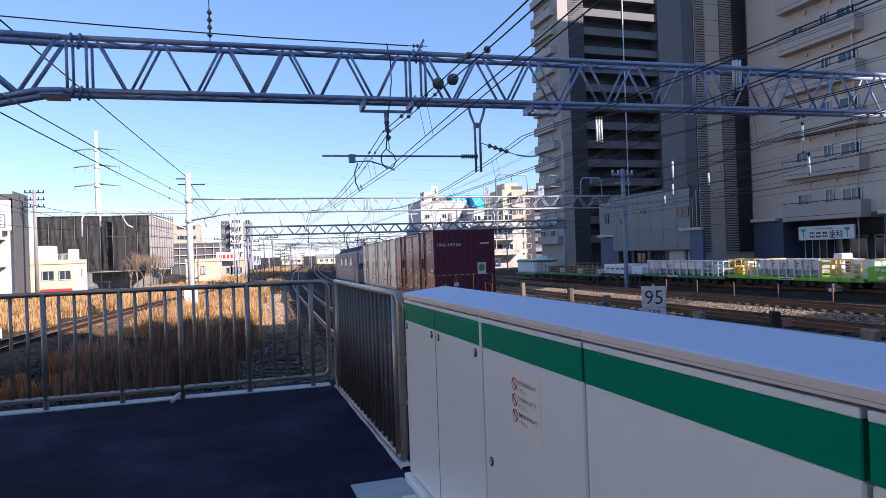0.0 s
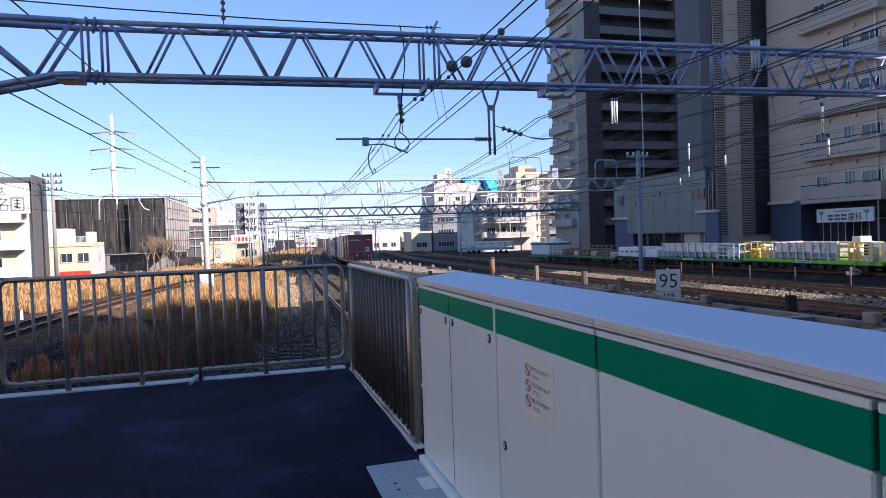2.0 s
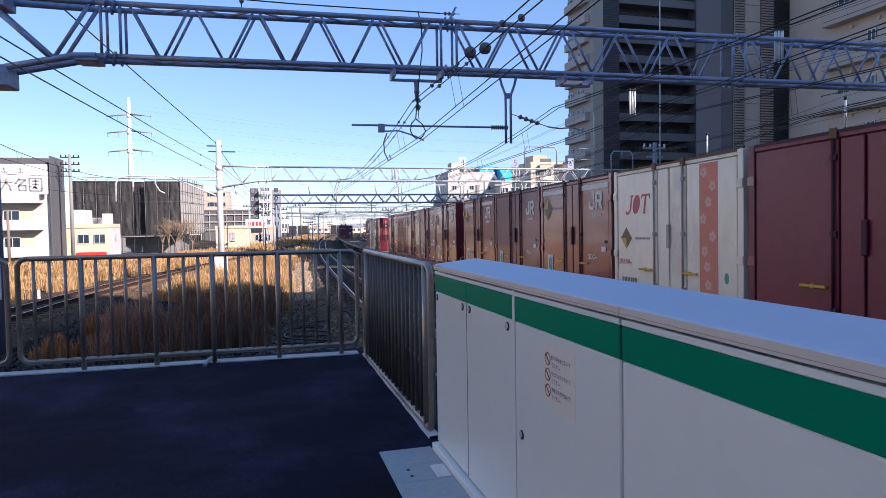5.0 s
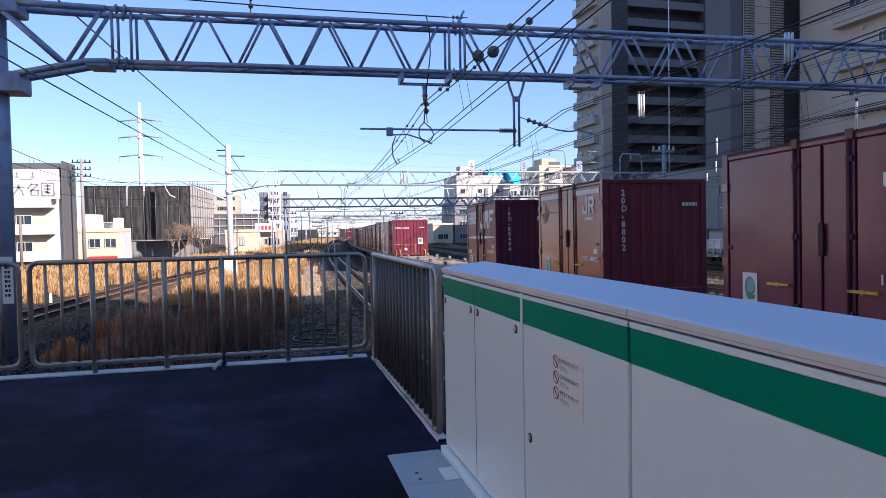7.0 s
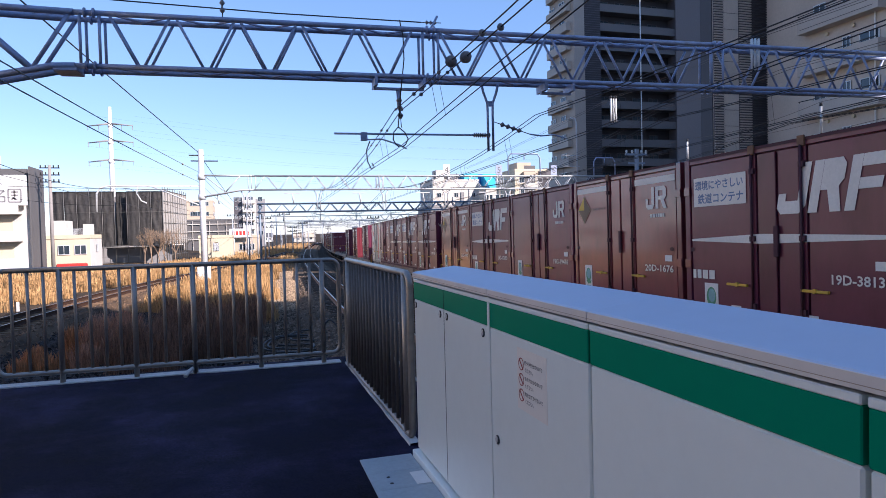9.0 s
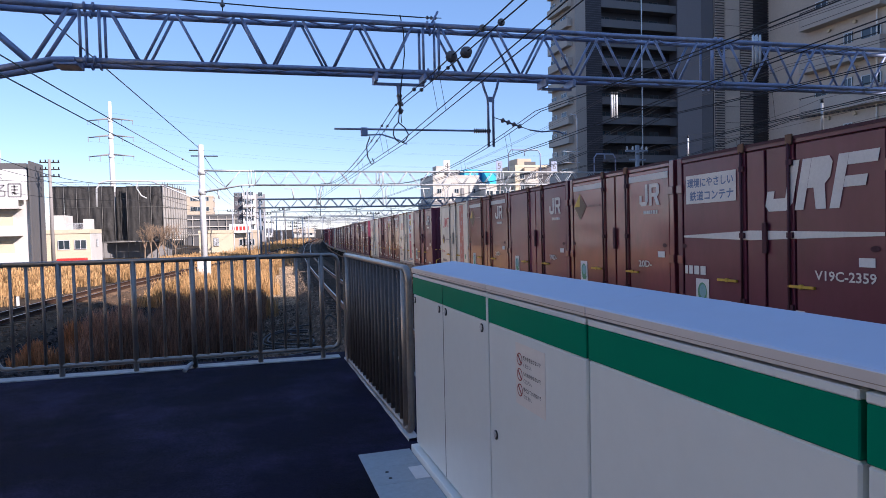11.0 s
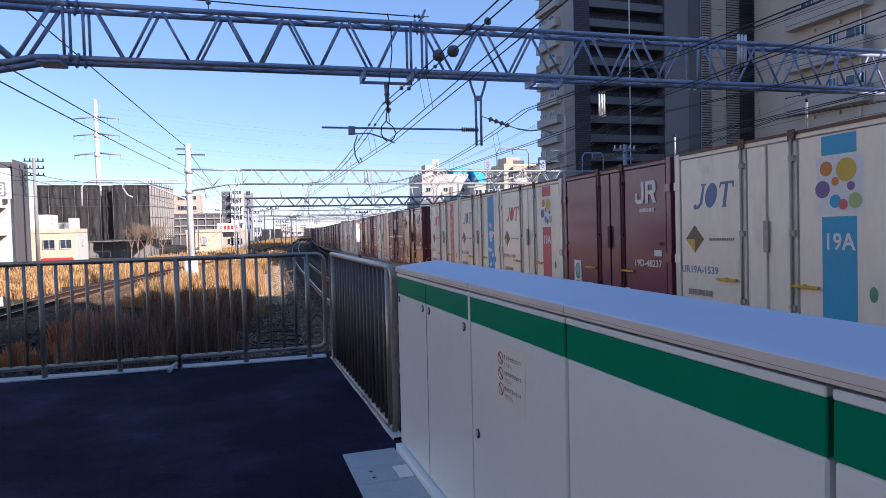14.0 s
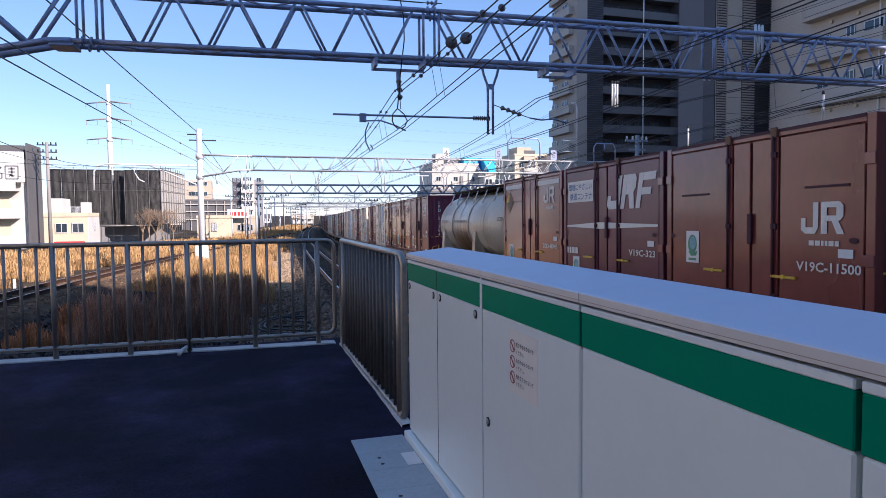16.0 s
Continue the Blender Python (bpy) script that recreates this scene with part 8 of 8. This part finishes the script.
            if band == "cloud":
                def clouds(bm):
                    rc = random.Random(6)
                    for uu, zz, n in ((2.95, 1.56, 2), (3.02, 1.34, 6), (3.0, 1.27, 4), (2.98, 1.16, 2), (2.9, 0.88, 5), (3.1, 0.75, 2), (2.95, 0.5, 2)):
                        for q in range(n):
                            disc(bm, uu + (q - n / 2) * 0.055 + 0.06, zz + rc.uniform(-0.03, 0.04), rc.uniform(0.05, 0.08), rc.uniform(0.04, 0.06), 10, 0.0125 + 0.0002 * q)
                tagged(decal("cloud_print", ("clouds",), clouds, M_WHITE, c, "white cloud print"), kind="stuff")
            if band == "salmon":
                def petals(bm):
                    rc = random.Random(9)
                    for zz in (0.5, 0.78, 1.02, 1.25, 1.52, 1.78, 2.02, 2.24):
                        uu = 2.92 + rc.uniform(-0.13, 0.13)
                        for q in range(5):
                            a = q * 1.257 + zz
                            disc(bm, uu + 0.05 * math.cos(a), zz + 0.05 * math.sin(a), 0.036, 0.036, 8, 0.0125 + 0.0002 * q)
                tagged(decal("petal_print", ("petals",), petals, M_PETAL, c, "pale flower print"), kind="stuff")
            decal("emblem", ("je",), lambda bm: disc(bm, 3.34, 0.63, 0.052, 0.085, 12), M_BADGE, c, "green round emblem")
            decal("small_print", ("jprint2",), lambda bm: bars(bm, 0.0, 0.2, 0.85, 0.3, 1, 13, lambda a, z: (XF + 0.0002, CL / 2 - 2.6 - a, z)), M_LOGOBLUE, c)
    if seen_end is not None:
        end_writing(c, number, M_LOGOBLUE if white else M_GLYPH, seen_end)
        if kind == "F":
            end_logo(c)
        if not seen_end:
            y = -CL / 2 - 0.016
            decal("end_sticker", ("endst",), lambda bm: quad(bm, [(XF + 1.72 + a, y, 0.78 + b) for a, b in ((0, 0), (0.34, 0), (0.34, 0.44), (0, 0.44))]), M_WHITE, c, "white sticker on the end wall")
            decal("end_emblem", ("endem",), lambda bm: quad(bm, [(XF + 1.76 + a, y - 0.002, 0.90 + b) for a, b in ((0.03, 0), (0.22, 0), (0.26, 0.2), (0.13, 0.28), (0, 0.2))]), M_BADGE, c)
            decal("end_label", ("endlb",), lambda bm: quad(bm, [(XF + 0.75 + a, y, 0.35 + b) for a, b in ((0, 0), (0.2, 0), (0.2, 0.14), (0, 0.14))]), M_WHITE, c)
    return c


def tank_paint():
    """Cream paint with a brown stain that has run down over the belly."""
    m = mat("tank_paint", (0.60, 0.545, 0.44), 0.35, 0.1, 0.08, 0.6, 8, 0.05, 5, dark=(0.42, 0.33, 0.21), dark_amount=0.4, dark_scale=0.7, stretch=(1, 1, 0.35))
    nt = m.node_tree
    L = nt.links.new
    bsdf = nt.nodes["Principled BSDF"]
    clean = bsdf.inputs["Base Color"].links[0].from_socket
    co = nt.nodes.new("ShaderNodeTexCoord").outputs["Object"]
    sep = nt.nodes.new("ShaderNodeSeparateXYZ")
    L(co, sep.inputs[0])

    def ramp(sock, a, b, lo=0.0, hi=1.0):
        r = nt.nodes.new("ShaderNodeMapRange")
        r.interpolation_type = "SMOOTHSTEP"
        r.inputs[1].default_value, r.inputs[2].default_value, r.inputs[3].default_value, r.inputs[4].default_value = a, b, lo, hi
        L(sock, r.inputs[0])
        return r.outputs[0]

    def calc(op, a, b):
        n = nt.nodes.new("ShaderNodeMath")
        n.operation = op
        for k, v in enumerate((a, b)):
            if isinstance(v, float):
                n.inputs[k].default_value = v
            else:
                L(v, n.inputs[k])
        return n.outputs[0]
    streak = nt.nodes.new("ShaderNodeTexNoise")
    mp = nt.nodes.new("ShaderNodeMapping")
    mp.inputs["Scale"].default_value = (1.0, 2.6, 0.5)
    L(co, mp.inputs[0])
    L(mp.outputs[0], streak.inputs[0])
    streak.inputs["Scale"].default_value, streak.inputs["Detail"].default_value = 1.6, 5.0
    reach = calc("ABSOLUTE", calc("SUBTRACT", sep.outputs[1], 0.25), 0.0)
    spot = calc("MULTIPLY", ramp(sep.outputs[2], 1.75, 0.25), ramp(reach, 1.9, 0.35))
    mask = ramp(calc("ADD", spot, calc("MULTIPLY", calc("SUBTRACT", streak.outputs[0], 0.5), 0.9)), 0.12, 0.75)
    mix = nt.nodes.new("ShaderNodeMix")
    mix.data_type = "RGBA"
    L(mask, mix.inputs[0])
    L(clean, mix.inputs[6])
    mix.inputs[7].default_value = (0.20, 0.105, 0.040, 1)
    L(mix.outputs[2], bsdf.inputs["Base Color"])
    return m


def tank_container():
    c = thing("tank_container", "cream cylindrical tank container in a saddle frame, rust stained", "tank container")
    m_tank = tank_paint()
    F, B, R, zc = 3.45, -4.25, 1.08, 1.28
    bm = bmesh.new()
    n = 36
    prof = [(B, 0.05), (B + 0.05, 0.45), (B + 0.12, 0.75), (B + 0.22, 0.95), (B + 0.36, R), (F - 0.36, R), (F - 0.22, 0.95), (F - 0.12, 0.75), (F - 0.05, 0.45), (F, 0.05)]
    rings = [[bm.verts.new((r * math.cos(2 * math.pi * k / n), y, zc + r * math.sin(2 * math.pi * k / n))) for k in range(n)] for y, r in prof]
    for a, b in zip(rings, rings[1:]):
        for k in range(n):
            f = bm.faces.new((a[k], a[(k + 1) % n], b[(k + 1) % n], b[k]))
            f.smooth = True
    bm.faces.new(rings[0])
    bm.faces.new(rings[-1][::-1])
    bmesh.ops.recalc_face_normals(bm, faces=bm.faces)
    part("tank", bm, m_tank, c)
    for y, hw, hr in ((1.3, 0.05, 0.035), (-0.68, 0.05, 0.035), (0.35, 0.012, 0.008), (-2.3, 0.012, 0.008)):
        bm = bmesh.new()
        tube(bm, (0, y - hw, zc), (0, y + hw, zc), R + hr, 36)
        part("hoop", bm, m_tank, c)
    for y in (-1.42, 2.5):
        bm = bmesh.new()
        box(bm, -1.15, y - 0.16, 0, 1.15, y + 0.16, 0.25, 0.02)
        for s in (-1, 1):
            vs = [bm.verts.new((s * x, y + w, z)) for z, ww in ((0.0, 0.75), (0.42, 0.15)) for w in (-ww, ww) for x in (1.15, 1.08)]
            for f in ((0, 1, 3, 2), (4, 5, 7, 6), (0, 1, 5, 4), (2, 3, 7, 6), (0, 2, 6, 4), (1, 3, 7, 5)):
                bm.faces.new([vs[i] for i in f])
        for s in (-1, 1):
            vs = [bm.verts.new(p) for p in ((s * 1.14, y - 0.15, 0.2), (s * 1.14, y + 0.15, 0.2), (s * 1.10, y + 0.15, 1.1), (s * 1.10, y - 0.15, 1.1), (s * 0.7, y - 0.15, 0.2), (s * 0.7, y + 0.15, 0.2), (s * 0.95, y + 0.15, 0.9), (s * 0.95, y - 0.15, 0.9))]
            for f in ((0, 1, 2, 3), (4, 5, 6, 7), (0, 1, 5, 4), (1, 2, 6, 5), (2, 3, 7, 6), (3, 0, 4, 7)):
                bm.faces.new([vs[i] for i in f])
        bmesh.ops.recalc_face_normals(bm, faces=bm.faces)
        part("saddle", bm, m_tank, c)
    bm = bmesh.new()
    box(bm, -0.55, -2.9, 2.42, 0.55, 2.9, 2.47)
    for k in range(24):
        box(bm, -0.62, -2.85 + k * 0.245, 2.47, 0.62, -2.75 + k * 0.245, 2.50)
    for s in (-0.6, 0.6):
        tube(bm, (s, -2.9, 2.5), (s, 2.9, 2.5), 0.03, 6)
    part("walkway", bm, M_UNDER, c)
    for s in (-1, 1):
        for y in (-2.4, -1.3, -0.3, 0.7, 1.8, 2.7):
            bm = bmesh.new()
            tube(bm, (s * 0.58, y, 2.46), (s * 0.80, y - 0.12, 2.02), 0.022, 6)
            part("walkway_strut", bm, M_STICKER, c)
    for y0, w, seed in ((2.75, 0.9, 21), (1.0, 1.5, 22)):
        bm = bmesh.new()
        bars(bm, 0.0, -0.07, w, 0.07, 1, seed, lambda a, z, y0=y0: (-(R + 0.045) * math.cos(0.12 + z / R), y0 - a, zc + (R + 0.045) * math.sin(0.12 + z / R)))
        tagged(part("marking", bm, M_INK, c), kind="stuff")
    writing("marking", "UT20A-5", 0.115, M_BLACK, c, Matrix.Translation((-R - 0.012, -3.60, zc + 0.13)) @ Matrix.Rotation(radians(-90), 4, "Z") @ Matrix.Rotation(radians(83), 4, "X"), "", 1.2)
    bm = bmesh.new()
    tube(bm, (-0.62, 0.2, 0.33), (-0.78, 0.2, 0.22), 0.12, 10)
    tube(bm, (-0.72, 0.2, 0.27), (-0.95, 0.2, 0.27), 0.07, 8)
    part("valve", bm, M_UNDER, c, "dark outlet valve")
    return c


M_WAGON = mat("dusty_wagon_frame", (0.26, 0.215, 0.18), 0.7, 0.1, 0.3, 1.5, 14, 0.2, 30, dark=(0.06, 0.05, 0.045), dark_amount=0.5)


def flat_wagon(railed=True):
    w = thing("container_wagon", "dark container flat wagon with yellow end railings" if railed else "dark empty container flat wagon", "railway wagon", group="container wagons")
    h = 18.85 / 2
    bm = bmesh.new()
    for s in (-1.13, 1.0):
        box(bm, s, -h, 0.72, s + 0.13, h, 0.99, 0.01)
    for k in range(12):
        y = -h + 0.4 + k * (2 * h - 0.8) / 11
        box(bm, -1.0, y - 0.1, 0.8, 1.0, y + 0.1, 0.98)
    box(bm, -0.25, -h, 0.5, 0.25, h, 0.8)
    part("frame", bm, M_WAGON, w)
    for yl in range(6):
        for sx in (-1.0, 0.86):
            bm = bmesh.new()
            yq = max(min(-h + 0.35 + yl * 3.75, h - 0.35), -h + 0.2)
            box(bm, sx, yq - 0.12, 0.99, sx + 0.14, yq + 0.12, 1.16, 0.02)
            part("container_latch", bm, M_WAGON, w)
    for yb in (-7.1, 7.1):
        bm = bmesh.new()
        for s in (-0.98, 0.86):
            box(bm, s, yb - 1.45, 0.38, s + 0.12, yb + 1.45, 0.62, 0.03)
        box(bm, -0.9, yb - 0.25, 0.4, 0.9, yb + 0.25, 0.66)
        bg = part("bogie", bm, M_UNDER, w)
        for yy in (yb - 0.95, yb + 0.95):
            bm = bmesh.new()
            for s in (-0.56, 0.56):
                tube(bm, (s - 0.06, yy, 0.405), (s + 0.06, yy, 0.405), 0.405, 18)
            tube(bm, (-0.56, yy, 0.405), (0.56, yy, 0.405), 0.07, 8)
            part("wheelset", bm, M_UNDER, bg)
    bm = bmesh.new()
    for s in (-1, 1):
        box(bm, -0.12, s * (h + 0.35) - 0.45, 0.62, 0.12, s * (h + 0.35) + 0.45, 0.88, 0.03)
    part("coupler", bm, M_UNDER, w)
    if not railed:
        return w
    bm = bmesh.new()
    y = -h - 0.03
    pipe(bm, [(-1.12, y, 0.8), (-1.12, y, 1.72), (-1.06, y, 1.78), (1.06, y, 1.78), (1.12, y, 1.72), (1.12, y, 0.8)], 0.015, 6)
    for q in (-0.35, 0.35):
        tube(bm, (q, y, 0.85), (q, y, 1.78), 0.011, 6)
    part("end_railing", bm, M_YELLOW, w, "thin yellow end railing")
    bm = bmesh.new()
    for s in (-1.05, 1.05):
        pipe(bm, [(s, y - 0.1, 0.75), (s, y - 0.1, 1.35), (s * 0.75, y - 0.1, 1.45), (s * 0.75, y - 0.1, 0.75)], 0.022, 6)
    part("hand_grab", bm, M_YELLOW, w, "yellow hand grab")
    return w


def locomotive():
    l = thing("electric_locomotive", "blue-grey electric freight locomotive with raised pantograph", "locomotive")
    m_loco = mat("loco_paint", (0.045, 0.06, 0.13), 0.4, 0, 0.12, 1, 10, 0.05)
    m_cream = mat("loco_cream", (0.20, 0.21, 0.235), 0.4, 0, 0.1, 1, 10, 0.05)
    h = 8.6
    bm = bmesh.new()
    box(bm, -1.4, -h, 0.9, 1.4, h, 3.2, 0.1)
    part("body", bm, m_loco, l)
    bm = bmesh.new()
    box(bm, -1.43, -h + 2.2, 1.1, 1.43, h - 2.2, 2.4, 0.02)
    box(bm, -1.42, -h - 0.02, 1.0, 1.42, -h + 1.0, 1.9, 0.02)
    part("pale_panel", bm, m_cream, l)
    bm = bmesh.new()
    vs = [(-1.2, 3.2), (-0.7, 3.62), (0.7, 3.62), (1.2, 3.2)]
    rows = [[bm.verts.new((x, y, z)) for x, z in vs] for y in (-h + 0.6, h - 0.6)]
    for i in range(3):
        bm.faces.new((rows[0][i], rows[0][i + 1], rows[1][i + 1], rows[1][i]))
    bm.faces.new(rows[0][::-1])
    bm.faces.new(rows[1])
    part("roof", bm, M_UNDER, l)
    for x0, x1 in ((-1.2, -0.35), (0.35, 1.2)):
        bm = bmesh.new()
        box(bm, x0, -h - 0.02, 2.2, x1, -h + 0.02, 2.95, 0.01)
        part("cab_window", bm, M_GLASS, l)
    for k in range(3):
        bm = bmesh.new()
        box(bm, -1.445, -h + 3.2 + k * 3.4, 2.0, -1.425, -h + 4.4 + k * 3.4, 2.8)
        part("side_window", bm, M_GLASS, l)
    for y, up in ((-5.6, False), (5.6, True)):
        bm = bmesh.new()
        top = 5.05 if up else 4.1
        pipe(bm, [(-0.5, y, 3.62), (-0.5, y + 0.9, (3.62 + top) / 2), (-0.5, y, top)], 0.035, 6)
        pipe(bm, [(0.5, y, 3.62), (0.5, y + 0.9, (3.62 + top) / 2), (0.5, y, top)], 0.035, 6)
        pipe(bm, [(-0.95, y, top - 0.15), (-0.7, y, top), (0.7, y, top), (0.95, y, top - 0.15)], 0.03, 6)
        for s in (-0.5, 0.5):
            tube(bm, (s, y - 0.5, 3.5), (s, y - 0.5, 3.85), 0.09, 8)
        part("pantograph", bm, M_UNDER, l)
    for yb in (-5.4, 0, 5.4):
        bm = bmesh.new()
        box(bm, -1.15, yb - 1.7, 0.35, 1.15, yb + 1.7, 0.85, 0.05)
        bg = part("bogie", bm, M_UNDER, l)
        for yy in (yb - 1.1, yb + 1.1):
            bm = bmesh.new()
            for s in (-0.56, 0.56):
                tube(bm, (s - 0.07, yy, 0.56), (s + 0.07, yy, 0.56), 0.56, 18)
            part("wheelset", bm, M_UNDER, bg)
    return l


# each wagon's load from its front slot to its rear slot
LOADS = {
    1: [("J", "UR19A-", "plainred"), ("J", "UR19A-", "plainred"), ("J", "UR19A-", "plainred"), ("n", "19G-1", None), ("n", "19G-19126", None, False)],
    5: [None, ("g", "19G-1824", None), ("J", "UR19A-10854", "red"), ("d", "20D-12171", None, True), None],
    6: [("d", "20D-8306"), ("G", "20G-1151"), ("d", "20D-5495"), ("n", "19D-45359"), ("d", "20D-6768")],
    7: [("d", "20D-"), ("n", "19D-"), ("d", "20D-"), ("J", "UR19A-", "salmon"), ("r", "20G-11003", None, False)],
    9: [("F", "19D-80494", None, True), None, ("d", "20D-8802", None, True), None, ("n", "19D-45107", None, True)],
    10: [("J", "UR19A-13381", "salmon"), ("n", "19D-46556"), ("F", "19D-36830"), ("F", "19G-17331"), ("F", "V19B-981", "plain", False)],
    11: [("d", "20D-4992"), ("F", "19G-17603"), ("n", "19G-19476"), ("d", "20D-1676"), ("F", "19D-38133", None, True)],
    12: [("J", "UR19A-11821", "plainred"), ("n", "19D-"), ("d", "20D-"), ("J", "UR19A-", "pinkballs"), ("n", "19D-")],
    13: [("J", "UR19A-", "salmon"), ("d", "20D-"), ("n", "19D-"), ("d", "20D-"), ("F", "V19C-2359", None, True)],
    14: [("d", "20G-11016"), ("n", "19D-43831"), ("J", "UR19A-10810", "pinkballs"), ("J", "UR19A-10369", "redface"), ("J", "UR19A-3162", "cloud", False)],
    15: [("d", "20G-2080"), ("n", "19D-49870"), ("J", "UR19A-1", "salmon"), ("F", "V19B-5443", "mid"), ("d", "20D-9349", None, True)],
    16: [("J", "UR19A-1", "salmon"), ("J", "UR19A-3060", "cloud"), ("J", "UR19A-11841", "pinkballs"), ("n", "19D-48237"), ("J", "UR19A-1539", "blueballs", False)],
    17: [("n", "19D-42233"), ("J", "UR19A-3143", "cloud"), ("d", "20D-6634"), ("d", "20D-5144"), ("n", "19D-51384", None, True)],
    18: ["tank", None, ("d", "20D-8045"), ("F", "V19C-323"), ("v", "V19C-11500")],
}
wagon0 = flat_wagon()
empty0 = flat_wagon(False)
for n in range(1, N_WAGONS + 1):
    w = wagon0 if n == 1 else empty0 if n == 2 else copy_thing(wagon0 if n in LOADS else empty0, Matrix.Identity(4))
    r0 = rear_of(n, 0.0)
    mid = r0 + BED / 2 + SLACK[n]
    MOVERS.append((w, mid, 0.0))
    for k, load in enumerate(LOADS.get(n, [])):
        if load is None:
            continue
        if load == "tank":
            MOVERS.append((tank_container(), mid + BED / 2 - 2.9, 1.0))
            continue
        MOVERS.append((container(*load), mid + (2 - k) * SLOT, 1.0))
MOVERS.append((locomotive(), rear_of(1, 0.0) + BED - 0.5 + 0.9 + 0.5 + 8.8, 0.0))


def motions():
    """The train rolls away along its line at an even pace."""
    for ob, s0, up in MOVERS:
        walk(ob, [(float(t), on_track(s0 + SPEED * t) @ Matrix.Translation((0, 0, up))) for t in range(0, 17)])


motions()
